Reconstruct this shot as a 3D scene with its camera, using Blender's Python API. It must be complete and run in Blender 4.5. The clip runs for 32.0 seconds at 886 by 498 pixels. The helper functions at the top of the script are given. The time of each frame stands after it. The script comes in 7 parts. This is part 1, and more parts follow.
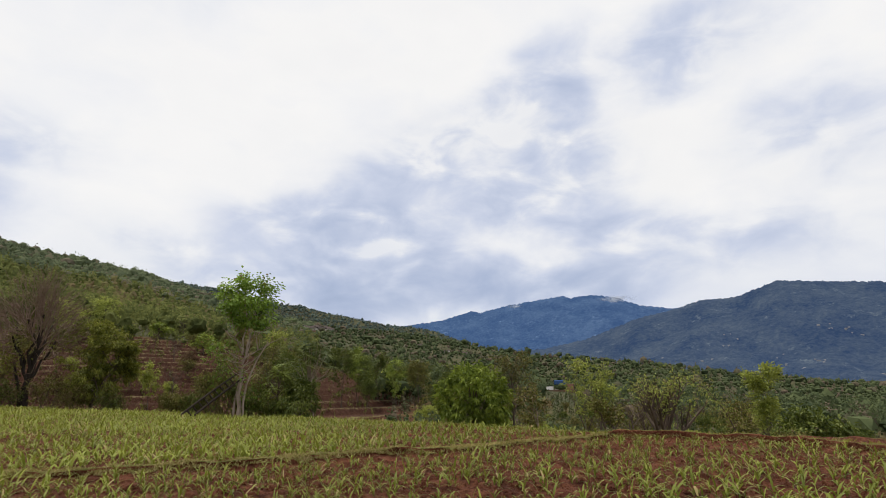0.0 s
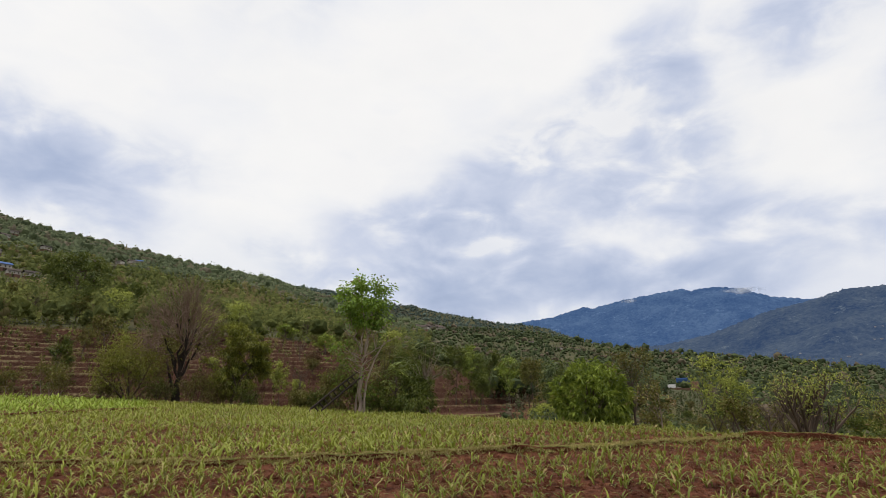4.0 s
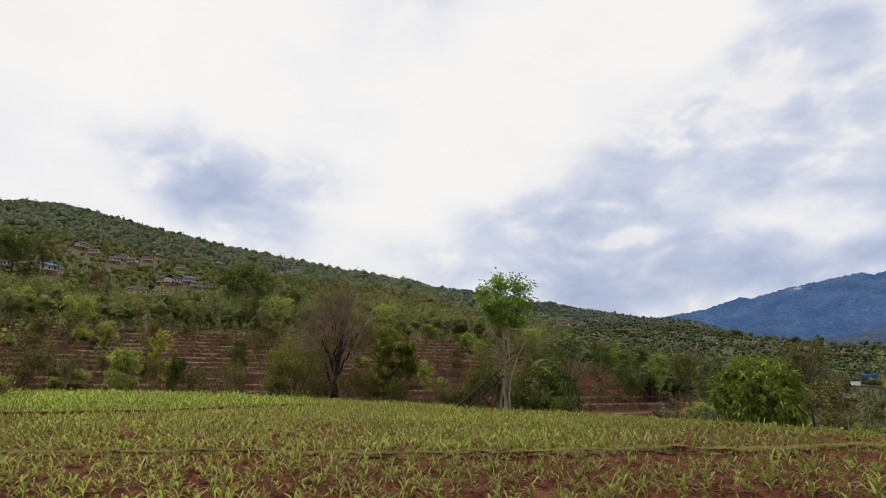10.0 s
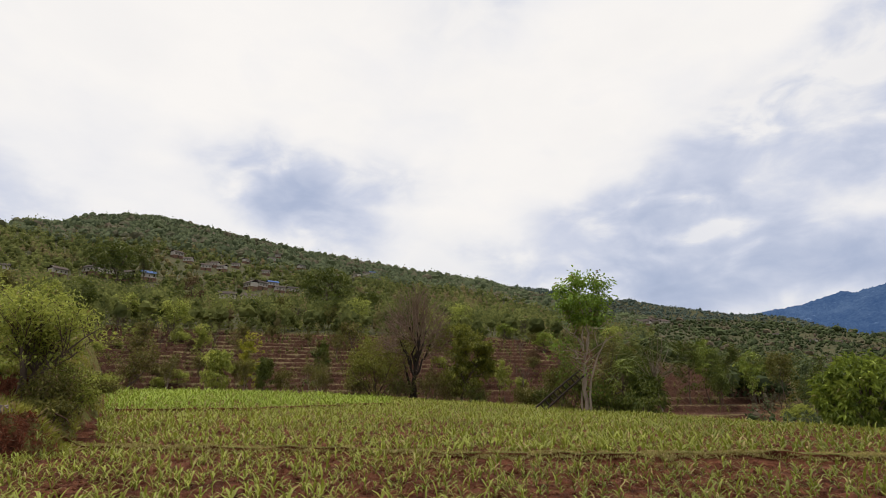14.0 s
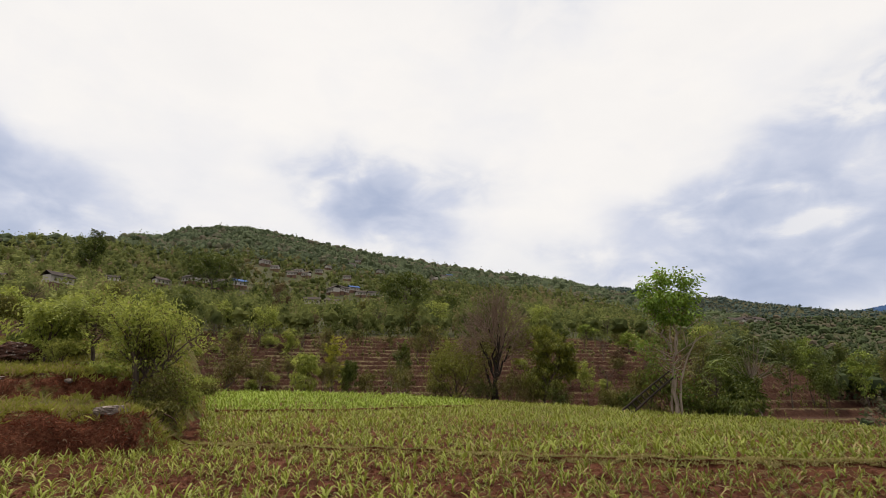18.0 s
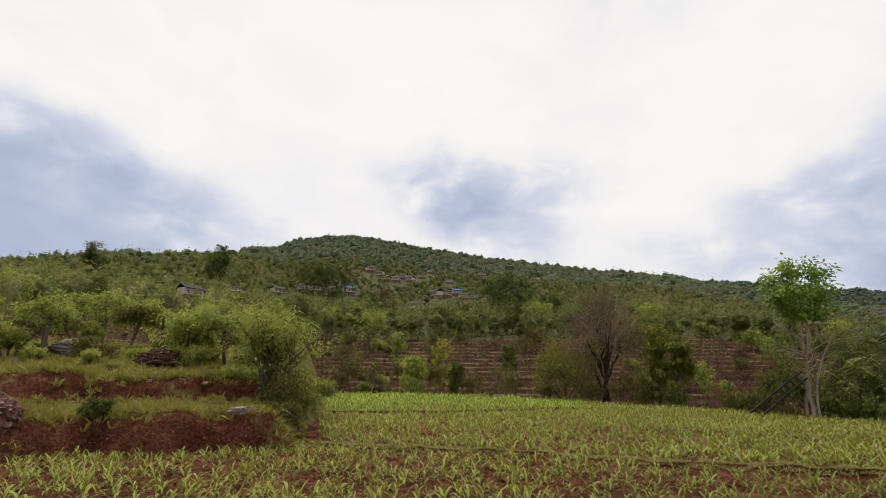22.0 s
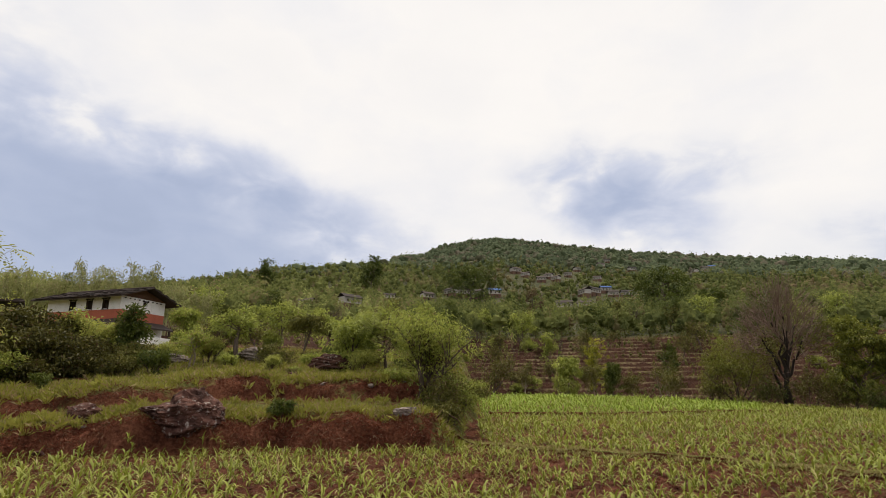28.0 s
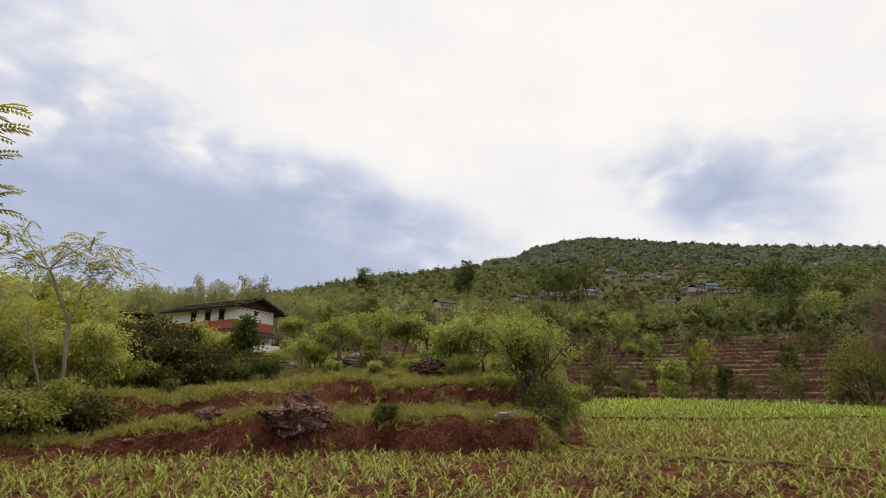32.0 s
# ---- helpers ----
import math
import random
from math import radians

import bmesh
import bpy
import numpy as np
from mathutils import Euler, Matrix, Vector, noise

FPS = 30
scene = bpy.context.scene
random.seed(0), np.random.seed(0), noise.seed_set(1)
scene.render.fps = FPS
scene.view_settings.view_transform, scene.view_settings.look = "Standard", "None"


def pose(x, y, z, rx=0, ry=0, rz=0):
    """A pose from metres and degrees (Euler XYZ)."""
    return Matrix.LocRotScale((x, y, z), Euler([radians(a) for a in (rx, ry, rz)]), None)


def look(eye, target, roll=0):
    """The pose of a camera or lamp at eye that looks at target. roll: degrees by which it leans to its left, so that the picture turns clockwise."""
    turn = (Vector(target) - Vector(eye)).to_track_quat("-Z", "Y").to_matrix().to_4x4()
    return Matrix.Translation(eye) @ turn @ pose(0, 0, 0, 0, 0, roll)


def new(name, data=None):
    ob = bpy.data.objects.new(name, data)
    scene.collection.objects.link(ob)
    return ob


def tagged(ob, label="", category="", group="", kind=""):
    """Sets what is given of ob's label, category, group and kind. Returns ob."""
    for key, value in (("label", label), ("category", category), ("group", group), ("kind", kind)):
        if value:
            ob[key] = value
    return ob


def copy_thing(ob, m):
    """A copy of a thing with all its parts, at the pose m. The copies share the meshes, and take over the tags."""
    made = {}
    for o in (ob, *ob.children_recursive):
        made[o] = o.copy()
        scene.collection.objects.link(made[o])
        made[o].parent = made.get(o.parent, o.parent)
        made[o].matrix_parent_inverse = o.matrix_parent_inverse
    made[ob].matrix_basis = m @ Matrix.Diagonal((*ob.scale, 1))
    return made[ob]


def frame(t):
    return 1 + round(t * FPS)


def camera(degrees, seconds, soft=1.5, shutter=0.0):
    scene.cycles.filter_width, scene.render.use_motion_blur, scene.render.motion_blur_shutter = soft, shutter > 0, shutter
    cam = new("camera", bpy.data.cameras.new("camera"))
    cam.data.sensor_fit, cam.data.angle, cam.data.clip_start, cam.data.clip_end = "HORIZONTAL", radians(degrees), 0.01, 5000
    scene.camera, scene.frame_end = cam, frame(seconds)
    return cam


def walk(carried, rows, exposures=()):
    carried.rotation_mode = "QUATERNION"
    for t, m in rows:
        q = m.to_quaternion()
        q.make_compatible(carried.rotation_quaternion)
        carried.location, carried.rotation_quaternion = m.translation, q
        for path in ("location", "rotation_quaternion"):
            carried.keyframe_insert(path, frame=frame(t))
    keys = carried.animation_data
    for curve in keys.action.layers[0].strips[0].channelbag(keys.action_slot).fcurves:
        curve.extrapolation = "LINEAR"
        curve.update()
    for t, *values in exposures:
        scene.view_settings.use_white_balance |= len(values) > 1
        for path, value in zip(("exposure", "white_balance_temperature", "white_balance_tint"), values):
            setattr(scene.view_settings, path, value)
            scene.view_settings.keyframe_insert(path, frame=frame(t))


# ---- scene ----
# ---------------------------------------------------------------- camera
EYE = 1.6          # height of the eye over the field
ARM = 0.53         # the camera is held this far in front of the turning body
PATH = [  # seconds, tilt, lean, heading
    (0.0, 14.35, 0.59, -0.06),
    (0.5, 14.36, 0.58, 1.39),
    (1.0, 14.36, 0.57, 2.99),
    (1.5, 14.34, 0.53, 4.50),
    (2.0, 14.33, 0.48, 5.83),
    (2.5, 14.33, 0.43, 7.08),
    (3.0, 14.27, 0.38, 8.42),
    (3.5, 14.24, 0.34, 9.67),
    (5.5, 14.15, 0.32, 14.24),
    (6.0, 14.14, 0.31, 15.34),
    (6.5, 14.13, 0.29, 16.41),
    (7.0, 14.12, 0.27, 17.50),
    (7.5, 14.11, 0.24, 18.75),
    (8.0, 14.09, 0.21, 19.95),
    (8.5, 14.08, 0.19, 21.14),
    (9.0, 14.07, 0.18, 22.38),
    (9.5, 14.06, 0.19, 23.53),
    (10.0, 14.06, 0.20, 24.64),
    (10.5, 14.07, 0.18, 25.69),
    (11.0, 14.06, 0.16, 26.72),
    (11.5, 14.06, 0.13, 27.72),
    (12.0, 14.05, 0.10, 28.67),
    (12.5, 14.04, 0.08, 29.61),
    (13.0, 14.06, 0.05, 30.40),
    (13.5, 14.06, 0.01, 31.26),
    (15.5, 14.12, -0.08, 34.69),
    (16.0, 14.13, -0.07, 35.62),
    (16.5, 14.16, -0.07, 36.63),
    (17.0, 14.20, -0.07, 37.70),
    (17.5, 14.22, -0.09, 38.80),
    (18.0, 14.26, -0.12, 39.92),
    (18.5, 14.29, -0.14, 41.05),
    (19.0, 14.34, -0.16, 42.20),
    (19.5, 14.39, -0.17, 43.27),
    (20.0, 14.40, -0.18, 44.40),
    (20.5, 14.42, -0.19, 45.76),
    (21.0, 14.42, -0.19, 47.24),
    (21.5, 14.41, -0.19, 48.73),
    (22.0, 14.40, -0.17, 50.21),
    (22.5, 14.42, -0.18, 51.62),
    (23.0, 14.43, -0.19, 52.91),
    (23.5, 14.43, -0.20, 54.14),
    (24.0, 14.43, -0.20, 55.26),
    (24.5, 14.43, -0.21, 56.28),
    (25.0, 14.45, -0.21, 57.30),
    (25.5, 14.46, -0.20, 58.49),
    (27.5, 14.46, -0.16, 63.76),
    (28.0, 14.48, -0.17, 64.89),
    (28.5, 14.49, -0.19, 65.99),
    (29.0, 14.52, -0.21, 67.13),
    (29.5, 14.55, -0.22, 68.23),
    (30.0, 14.59, -0.23, 69.36),
    (30.5, 14.66, -0.23, 70.51),
    (31.0, 14.71, -0.23, 71.73),
    (31.5, 14.77, -0.22, 72.99),
    (32.0, 14.86, -0.20, 74.29),
]
def held(a, b, c):
    return pose(-ARM * math.sin(radians(c)), ARM * math.cos(radians(c)), EYE, 90 + a, b, c)


cam = camera(75.39, 32.0, soft=0.6)
walk(cam, [(t, held(a, b, c)) for t, a, b, c in PATH], exposures=[(0.0, 0.0, 6500, 11), (7.0, 0.0, 6540, 11), (14.0, 0.0, 6690, 11.7), (32.0, 0.03, 6730, 12)])

# ---------------------------------------------------------------- world and light


class Nodes:
    """Short hand for building a node tree."""

    def __init__(self, tree):
        self.tree = tree
        tree.nodes.clear()

    def add(self, kind, **values):
        n = self.tree.nodes.new(kind)
        for k, v in values.items():
            setattr(n, k, v)
        return n

    def link(self, a, b):
        self.tree.links.new(a, b)

    def put(self, socket, value):
        if isinstance(value, bpy.types.NodeSocket):
            self.link(value, socket)
        else:
            socket.default_value = value

    def math(self, op, a, b=0.0, c=0.0, clamp=False):
        n = self.add("ShaderNodeMath", operation=op, use_clamp=clamp)
        for s, v in zip(n.inputs, (a, b, c)):
            self.put(s, v)
        return n.outputs[0]

    def mix(self, f, a, b, mode="MIX"):
        n = self.add("ShaderNodeMix", data_type="RGBA", blend_type=mode)
        for s, v in zip((n.inputs[0], n.inputs[6], n.inputs[7]), (f, a, b)):
            self.put(s, v)
        return n.outputs[2]

    def noise(self, vector, scale, detail=4.0, rough=0.55, warp=0.0):
        n = self.add("ShaderNodeTexNoise")
        if vector is not None:
            self.link(vector, n.inputs["Vector"])
        n.inputs["Scale"].default_value, n.inputs["Detail"].default_value = scale, detail
        n.inputs["Roughness"].default_value, n.inputs["Distortion"].default_value = rough, warp
        return n.outputs["Fac"]

    def ramp(self, f, stops, mode="LINEAR"):
        n = self.add("ShaderNodeValToRGB")
        n.color_ramp.interpolation = mode
        e = n.color_ramp.elements
        while len(e) < len(stops):
            e.new(0.5)
        for el, (p, c) in zip(e, stops):
            el.position, el.color = p, (*c, 1) if len(c) == 3 else c
        self.put(n.inputs[0], f)
        return n.outputs[0]

    def span(self, f, lo, hi, a=0.0, b=1.0):
        n = self.add("ShaderNodeMapRange", clamp=True)
        for s, v in zip(n.inputs, (f, lo, hi, a, b)):
            self.put(s, v)
        return n.outputs[0]


def grey(v):
    return (v, v, v)


# dark cloud banks: azimuth to the left, elevation, half width, half height, slope, weight
CLOUDS = [
    (9.0, 15.3, 10, 3.6, 8, 0.85), (1.0, 23.6, 7, 3.4, -18, 0.55), (-9.8, 27.6, 7, 4.2, -30, 0.58), (-7.5, 19.6, 9, 3.2, -6, 0.50), (-14, 22.5, 5, 4.5, 40, 0.30),
    (-8.5, 10.9, 13, 2.4, 2, 0.9), (9.5, 10.0, 14, 3.2, 3, 0.85), (-26, 31, 8, 3.4, -8, 0.42), (-35, 21, 7, 4.5, 0, 0.22), (-29, 13, 9, 2.4, 4, 0.30), (-17, 15.3, 8, 2.4, 4, 0.36),
    (47.3, 19.4, 8.5, 3.4, 16, 0.66), (45.5, 15.6, 5.5, 2.8, 10, 0.52), (39, 20.5, 5, 2.6, 0, 0.25), (30, 39, 8, 4, 10, 0.20), (27, 13.5, 8, 2.0, -4, 0.16),
    (80, 16.3, 10, 3.4, 14, 0.52), (93, 16.5, 14, 5.0, 12, 0.9), (107, 19, 17, 6.0, 6, 0.9), (98, 11.2, 22, 5.6, 4, 2.6), (86, 10.8, 11, 2.6, 8, 0.9), (103, 15, 12, 5, 0, 0.5), (85, 13.2, 12, 2.0, 6, 0.35), (112, 29, 12, 4, 8, 0.22),
    (140, 22, 26, 9, 8, 0.5), (-70, 20, 26, 8, -8, 0.4), (-130, 18, 34, 9, 4, 0.45), (178, 22, 25, 9, 0, 0.4),
]
world = bpy.data.worlds.new("overcast_sky")
scene.world = world
world.use_nodes = True
w = Nodes(world.node_tree)
way = w.add("ShaderNodeTexCoord").outputs["Generated"]
puff = w.add("ShaderNodeTexNoise", noise_dimensions="3D")
w.link(way, puff.inputs["Vector"])
puff.inputs["Scale"].default_value, puff.inputs["Detail"].default_value = 4.2, 8
shift = w.add("ShaderNodeVectorMath", operation="MULTIPLY_ADD")
w.link(puff.outputs["Color"], shift.inputs[0])
shift.inputs[1].default_value, shift.inputs[2].default_value = (0.15, 0.15, 0.12), (-0.075, -0.075, -0.06)
bent = w.add("ShaderNodeVectorMath", operation="ADD")
w.link(way, bent.inputs[0]), w.link(shift.outputs[0], bent.inputs[1])
unit = w.add("ShaderNodeVectorMath", operation="NORMALIZE")
w.link(bent.outputs[0], unit.inputs[0])
xyz = w.add("ShaderNodeSeparateXYZ")
w.link(unit.outputs[0], xyz.inputs[0])
az = w.math("MULTIPLY", w.math("ARCTAN2", w.math("MULTIPLY", xyz.outputs[0], -1.0), xyz.outputs[1]), 57.2958)
el = w.math("MULTIPLY", w.math("ARCSINE", xyz.outputs[2]), 57.2958)
flat = w.add("ShaderNodeCombineXYZ")
w.link(az, flat.inputs[0]), w.link(el, flat.inputs[1])
dark = None
for a, e, hw, hh, slope, weight in CLOUDS:
    m = w.add("ShaderNodeMapping", vector_type="TEXTURE")
    w.link(flat.outputs[0], m.inputs[0])
    m.inputs[1].default_value, m.inputs[2].default_value = (a, e, 0), (0, 0, radians(slope))
    m.inputs[3].default_value = (hw * 1.75, hh * 1.75, 1)
    g = w.add("ShaderNodeTexGradient", gradient_type="QUADRATIC_SPHERE")
    w.link(m.outputs[0], g.inputs[0])
    d = w.math("MULTIPLY", g.outputs["Fac"], weight * 1.75)
    dark = d if dark is None else w.math("ADD", dark, d)
stretch = w.add("ShaderNodeMapping")
w.link(way, stretch.inputs[0])
stretch.inputs[3].default_value = (1, 1, 1.9)
wisps = w.noise(stretch.outputs[0], 4.2, 7, 0.5)
fine = w.noise(stretch.outputs[0], 2.1, 8, 0.55)
streaks = w.noise(stretch.outputs[0], 10.0, 6, 0.5, 0.4)
lumpy = w.math("ADD", w.math("MULTIPLY", wisps, 0.55), w.math("MULTIPLY", streaks, 0.45))
soaked = w.math("SUBTRACT", 1.0, w.math("EXPONENT", w.math("MULTIPLY", dark, -1.75)))
whole = w.span(dark, 0.9, 2.4, 0.0, 0.8)
holes = w.span(lumpy, 0.39, 0.61, 0.12, 1.2)
broken = w.math("MULTIPLY", soaked, w.math("ADD", w.math("MULTIPLY", holes, w.math("SUBTRACT", 1.0, whole)), whole))
veil = w.span(w.math("ADD", w.math("MULTIPLY", fine, 0.6), w.math("MULTIPLY", lumpy, 0.4)), 0.45, 0.70, 0.0, 0.22)
cover = w.math("ADD", broken, veil)
low = w.span(el, 4.0, 17.0, 0.20, 0.0)
cover = w.math("SUBTRACT", 1.0, w.math("EXPONENT", w.math("MULTIPLY", w.math("ADD", cover, low), -1.55)))
cloud = w.ramp(cover, [(0.0, (9.6, 9.55, 9.35)), (0.2, (8.6, 8.75, 9.0)), (0.5, (6.15, 6.7, 8.0)), (0.8, (4.25, 5.0, 6.7)), (1.0, (3.0, 3.75, 5.3))])
sky = w.add("ShaderNodeTexSky", sky_type="NISHITA", sun_disc=False)
sky.sun_elevation, sky.sun_rotation = radians(72), radians(-75)
above = w.mix(w.span(wisps, 0.2, 0.6, 0.88, 0.97), sky.outputs[0], cloud)
back = w.add("ShaderNodeBackground")
w.link(above, back.inputs[0])
back.inputs[1].default_value = 0.1
w.link(back.outputs[0], w.add("ShaderNodeOutputWorld").inputs[0])

sun = new("sun", bpy.data.lights.new("sun", "SUN"))
sun.data.energy, sun.data.angle, sun.data.color = 3.1, radians(22), (1.0, 0.94, 0.83)
sun.matrix_world = look((-22, 6, 75), (0, 0, 0))

# ---------------------------------------------------------------- materials


def material(name, rough=0.8, metal=0.0, spec=0.3):
    m = bpy.data.materials.new(name)
    m.use_nodes = True
    n = Nodes(m.node_tree)
    b = n.add("ShaderNodeBsdfPrincipled")
    b.inputs["Roughness"].default_value, b.inputs["Metallic"].default_value = rough, metal
    b.inputs["Specular IOR Level"].default_value = spec
    n.link(b.outputs[0], n.add("ShaderNodeOutputMaterial").inputs[0])
    return m, n, b


def bump(n, b, height, strength=0.5, distance=0.02):
    k = n.add("ShaderNodeBump")
    k.inputs["Strength"].default_value, k.inputs["Distance"].default_value = strength, distance
    n.link(height, k.inputs["Height"])
    n.link(k.outputs[0], b.inputs["Normal"])


def place(n):
    return n.add("ShaderNodeNewGeometry").outputs["Position"]


def attribute(n, name):
    return n.add("ShaderNodeAttribute", attribute_name=name).outputs["Fac"]


def leaf_material(name, dark, light, dry=None, gloss=0.5, through_light=0.25, warm=1.07, spec=0.18):
    """Leaves: two greens mixed by each leaf's own tint, some dry, a little light let through."""
    dark, light = [(c[0] * warm, c[1], c[2] * 0.8) for c in (dark, light)]
    m, n, b = material(name, gloss, 0, spec)
    tint = attribute(n, "tint")
    isle = n.add("ShaderNodeNewGeometry").outputs["Random Per Island"]
    f = n.math("ADD", n.math("MULTIPLY", tint, 0.65), n.math("MULTIPLY", isle, 0.35))
    f = n.math("ADD", f, n.span(n.noise(place(n), 0.9, 3), 0.3, 0.7, -0.15, 0.15), clamp=True)
    c = n.mix(f, (*dark, 1), (*light, 1))
    if dry:
        c = n.mix(n.span(attribute(n, "dry"), 0.0, 1.0), c, (*dry, 1))
    n.link(c, b.inputs["Base Color"])
    t = n.add("ShaderNodeBsdfTranslucent")
    n.link(n.mix(0.5, c, (*light, 1)), t.inputs[0])
    s = n.add("ShaderNodeMixShader")
    s.inputs[0].default_value = through_light * 0.7
    n.link(b.outputs[0], s.inputs[1]), n.link(t.outputs[0], s.inputs[2])
    n.link(s.outputs[0], [k for k in n.tree.nodes if k.bl_idname == "ShaderNodeOutputMaterial"][0].inputs[0])
    return m


def bark_material(name, dark, light, scale=6.0):
    m, n, b = material(name, 0.9, 0, 0.15)
    at = n.add("ShaderNodeMapping")
    n.link(place(n), at.inputs[0])
    at.inputs[3].default_value = (1, 1, 0.25)
    grain = n.noise(at.outputs[0], scale, 6, 0.65)
    patch = n.noise(place(n), 1.4, 3)
    c = n.mix(n.span(n.math("ADD", n.math("MULTIPLY", grain, 0.6), n.math("MULTIPLY", patch, 0.5)), 0.35, 0.75), (*dark, 1), (*light, 1))
    n.link(c, b.inputs["Base Color"])
    bump(n, b, grain, 0.7, 0.03)
    return m


def ground_material():
    m, n, b = material("red_earth_and_grass", 0.95, 0, 0.1)
    p = place(n)
    fine, mid, wide = n.noise(p, 9.0, 6, 0.7), n.noise(p, 1.3, 4), n.noise(p, 0.09, 4)
    f = n.math("ADD", n.math("MULTIPLY", fine, 0.55), n.math("MULTIPLY", mid, 0.45))
    soil = n.ramp(f, [(0.30, (0.022, 0.009, 0.006)), (0.46, (0.098, 0.033, 0.017)), (0.58, (0.195, 0.074, 0.040)), (0.72, (0.30, 0.145, 0.09))])
    grass = n.ramp(f, [(0.25, (0.06, 0.068, 0.016)), (0.5, (0.165, 0.162, 0.045)), (0.75, (0.30, 0.25, 0.11))])
    wood = n.ramp(n.math("ADD", n.math("MULTIPLY", fine, 0.3), n.math("MULTIPLY", wide, 0.7)),
                  [(0.3, (0.036, 0.044, 0.020)), (0.5, (0.062, 0.063, 0.030)), (0.7, (0.105, 0.084, 0.046))])
    g = n.math("ADD", attribute(n, "grass"), n.span(n.noise(p, 2.2, 5, 0.65), 0.25, 0.75, -0.42, 0.42), clamp=True)
    c = n.mix(n.span(g, 0.35, 0.65), soil, grass)
    c = n.mix(attribute(n, "wood"), c, wood)
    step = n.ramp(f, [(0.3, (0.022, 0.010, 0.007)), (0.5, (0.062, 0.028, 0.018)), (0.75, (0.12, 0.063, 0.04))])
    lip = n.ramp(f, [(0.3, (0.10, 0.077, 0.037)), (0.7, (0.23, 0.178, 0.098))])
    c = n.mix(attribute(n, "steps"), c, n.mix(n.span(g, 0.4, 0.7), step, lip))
    n.link(c, b.inputs["Base Color"])
    bump(n, b, n.math("ADD", n.math("ADD", fine, n.math("MULTIPLY", mid, 1.5)), n.math("MULTIPLY", n.noise(p, 34.0, 4, 0.7), 0.35)), 1.0, 0.2)
    return m


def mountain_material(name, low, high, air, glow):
    """Wooded slopes seen through much air: a plain distant backdrop, its haze put in as bluish base colour and faint
    emission.
    """
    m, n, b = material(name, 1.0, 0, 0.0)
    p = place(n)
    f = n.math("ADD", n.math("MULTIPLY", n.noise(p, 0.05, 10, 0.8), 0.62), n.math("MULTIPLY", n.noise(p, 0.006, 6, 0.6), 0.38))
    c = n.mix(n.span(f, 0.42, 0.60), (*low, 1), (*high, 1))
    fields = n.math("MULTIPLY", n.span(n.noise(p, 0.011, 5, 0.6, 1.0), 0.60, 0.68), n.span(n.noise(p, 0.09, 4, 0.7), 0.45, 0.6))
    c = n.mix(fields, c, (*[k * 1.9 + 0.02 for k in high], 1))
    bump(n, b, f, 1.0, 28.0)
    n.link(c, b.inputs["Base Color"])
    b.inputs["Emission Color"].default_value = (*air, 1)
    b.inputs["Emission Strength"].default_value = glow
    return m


GROUND = ground_material()
LUSH = leaf_material("lush_maize_leaf", (0.10, 0.18, 0.02), (0.28, 0.38, 0.06), (0.33, 0.3, 0.1), 0.6, 0.3, 1.05)
MAIZE = leaf_material("maize_leaf", (0.08, 0.10, 0.016), (0.30, 0.325, 0.062), (0.35, 0.26, 0.12), 0.55, 0.35, 0.98)
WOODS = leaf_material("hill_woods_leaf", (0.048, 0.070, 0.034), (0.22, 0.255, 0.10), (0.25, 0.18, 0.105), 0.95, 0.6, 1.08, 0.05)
# haze of distance is put into the base colour: greyer, bluer green
UPPER_HAZED = leaf_material("hazed_upper_woods_leaf", (0.085, 0.112, 0.085), (0.215, 0.255, 0.175), (0.25, 0.20, 0.155), 0.95, 0.7, 1.02, 0.05)
# valley haze is mixed into these greens, so they are duller
VALLEY_HAZED = leaf_material("hazed_valley_woods_leaf", (0.038, 0.054, 0.036), (0.135, 0.162, 0.09), (0.16, 0.12, 0.09), 0.95, 0.4, 1.0, 0.05)
# bluish leaves: haze over the back ridge painted into the colour
PINES_HAZED = leaf_material("hazed_far_pine_leaf", (0.085, 0.115, 0.13), (0.155, 0.195, 0.20), (0.11, 0.10, 0.08), 0.95, 0.4, 0.98, 0.05)
SLOPE = leaf_material("pale_bamboo_woods_leaf", (0.13, 0.165, 0.07), (0.36, 0.41, 0.17), (0.30, 0.25, 0.12), 0.95, 0.45, 1.1, 0.05)
LIGHT = leaf_material("light_shrub_leaf", (0.12, 0.15, 0.045), (0.50, 0.54, 0.17), (0.36, 0.24, 0.1), 0.5, 0.55)
RUSTY = leaf_material("rusty_dry_leaf", (0.055, 0.035, 0.025), (0.17, 0.115, 0.075), (0.2, 0.16, 0.11), 0.8, 0.1)
LAYER = leaf_material("layered_olive_leaf", (0.045, 0.060, 0.014), (0.30, 0.335, 0.075), (0.3, 0.26, 0.1), 0.5, 0.25)
MANGO = leaf_material("mango_leaf", (0.045, 0.085, 0.014), (0.35, 0.45, 0.10), (0.3, 0.26, 0.1), 0.4, 0.25)
FRESH = leaf_material("fresh_green_leaf", (0.095, 0.13, 0.035), (0.40, 0.465, 0.125), (0.28, 0.2, 0.08), 0.5, 0.5)
THICKET = leaf_material("thicket_leaf", (0.018, 0.022, 0.008), (0.15, 0.145, 0.042), (0.12, 0.075, 0.04), 0.55, 0.15)
DARK = leaf_material("dark_green_leaf", (0.028, 0.05, 0.014), (0.16, 0.20, 0.05), (0.14, 0.11, 0.05), 0.5, 0.2)
OLIVE = leaf_material("olive_leaf", (0.05, 0.06, 0.018), (0.22, 0.22, 0.07), (0.2, 0.14, 0.07), 0.6, 0.2)
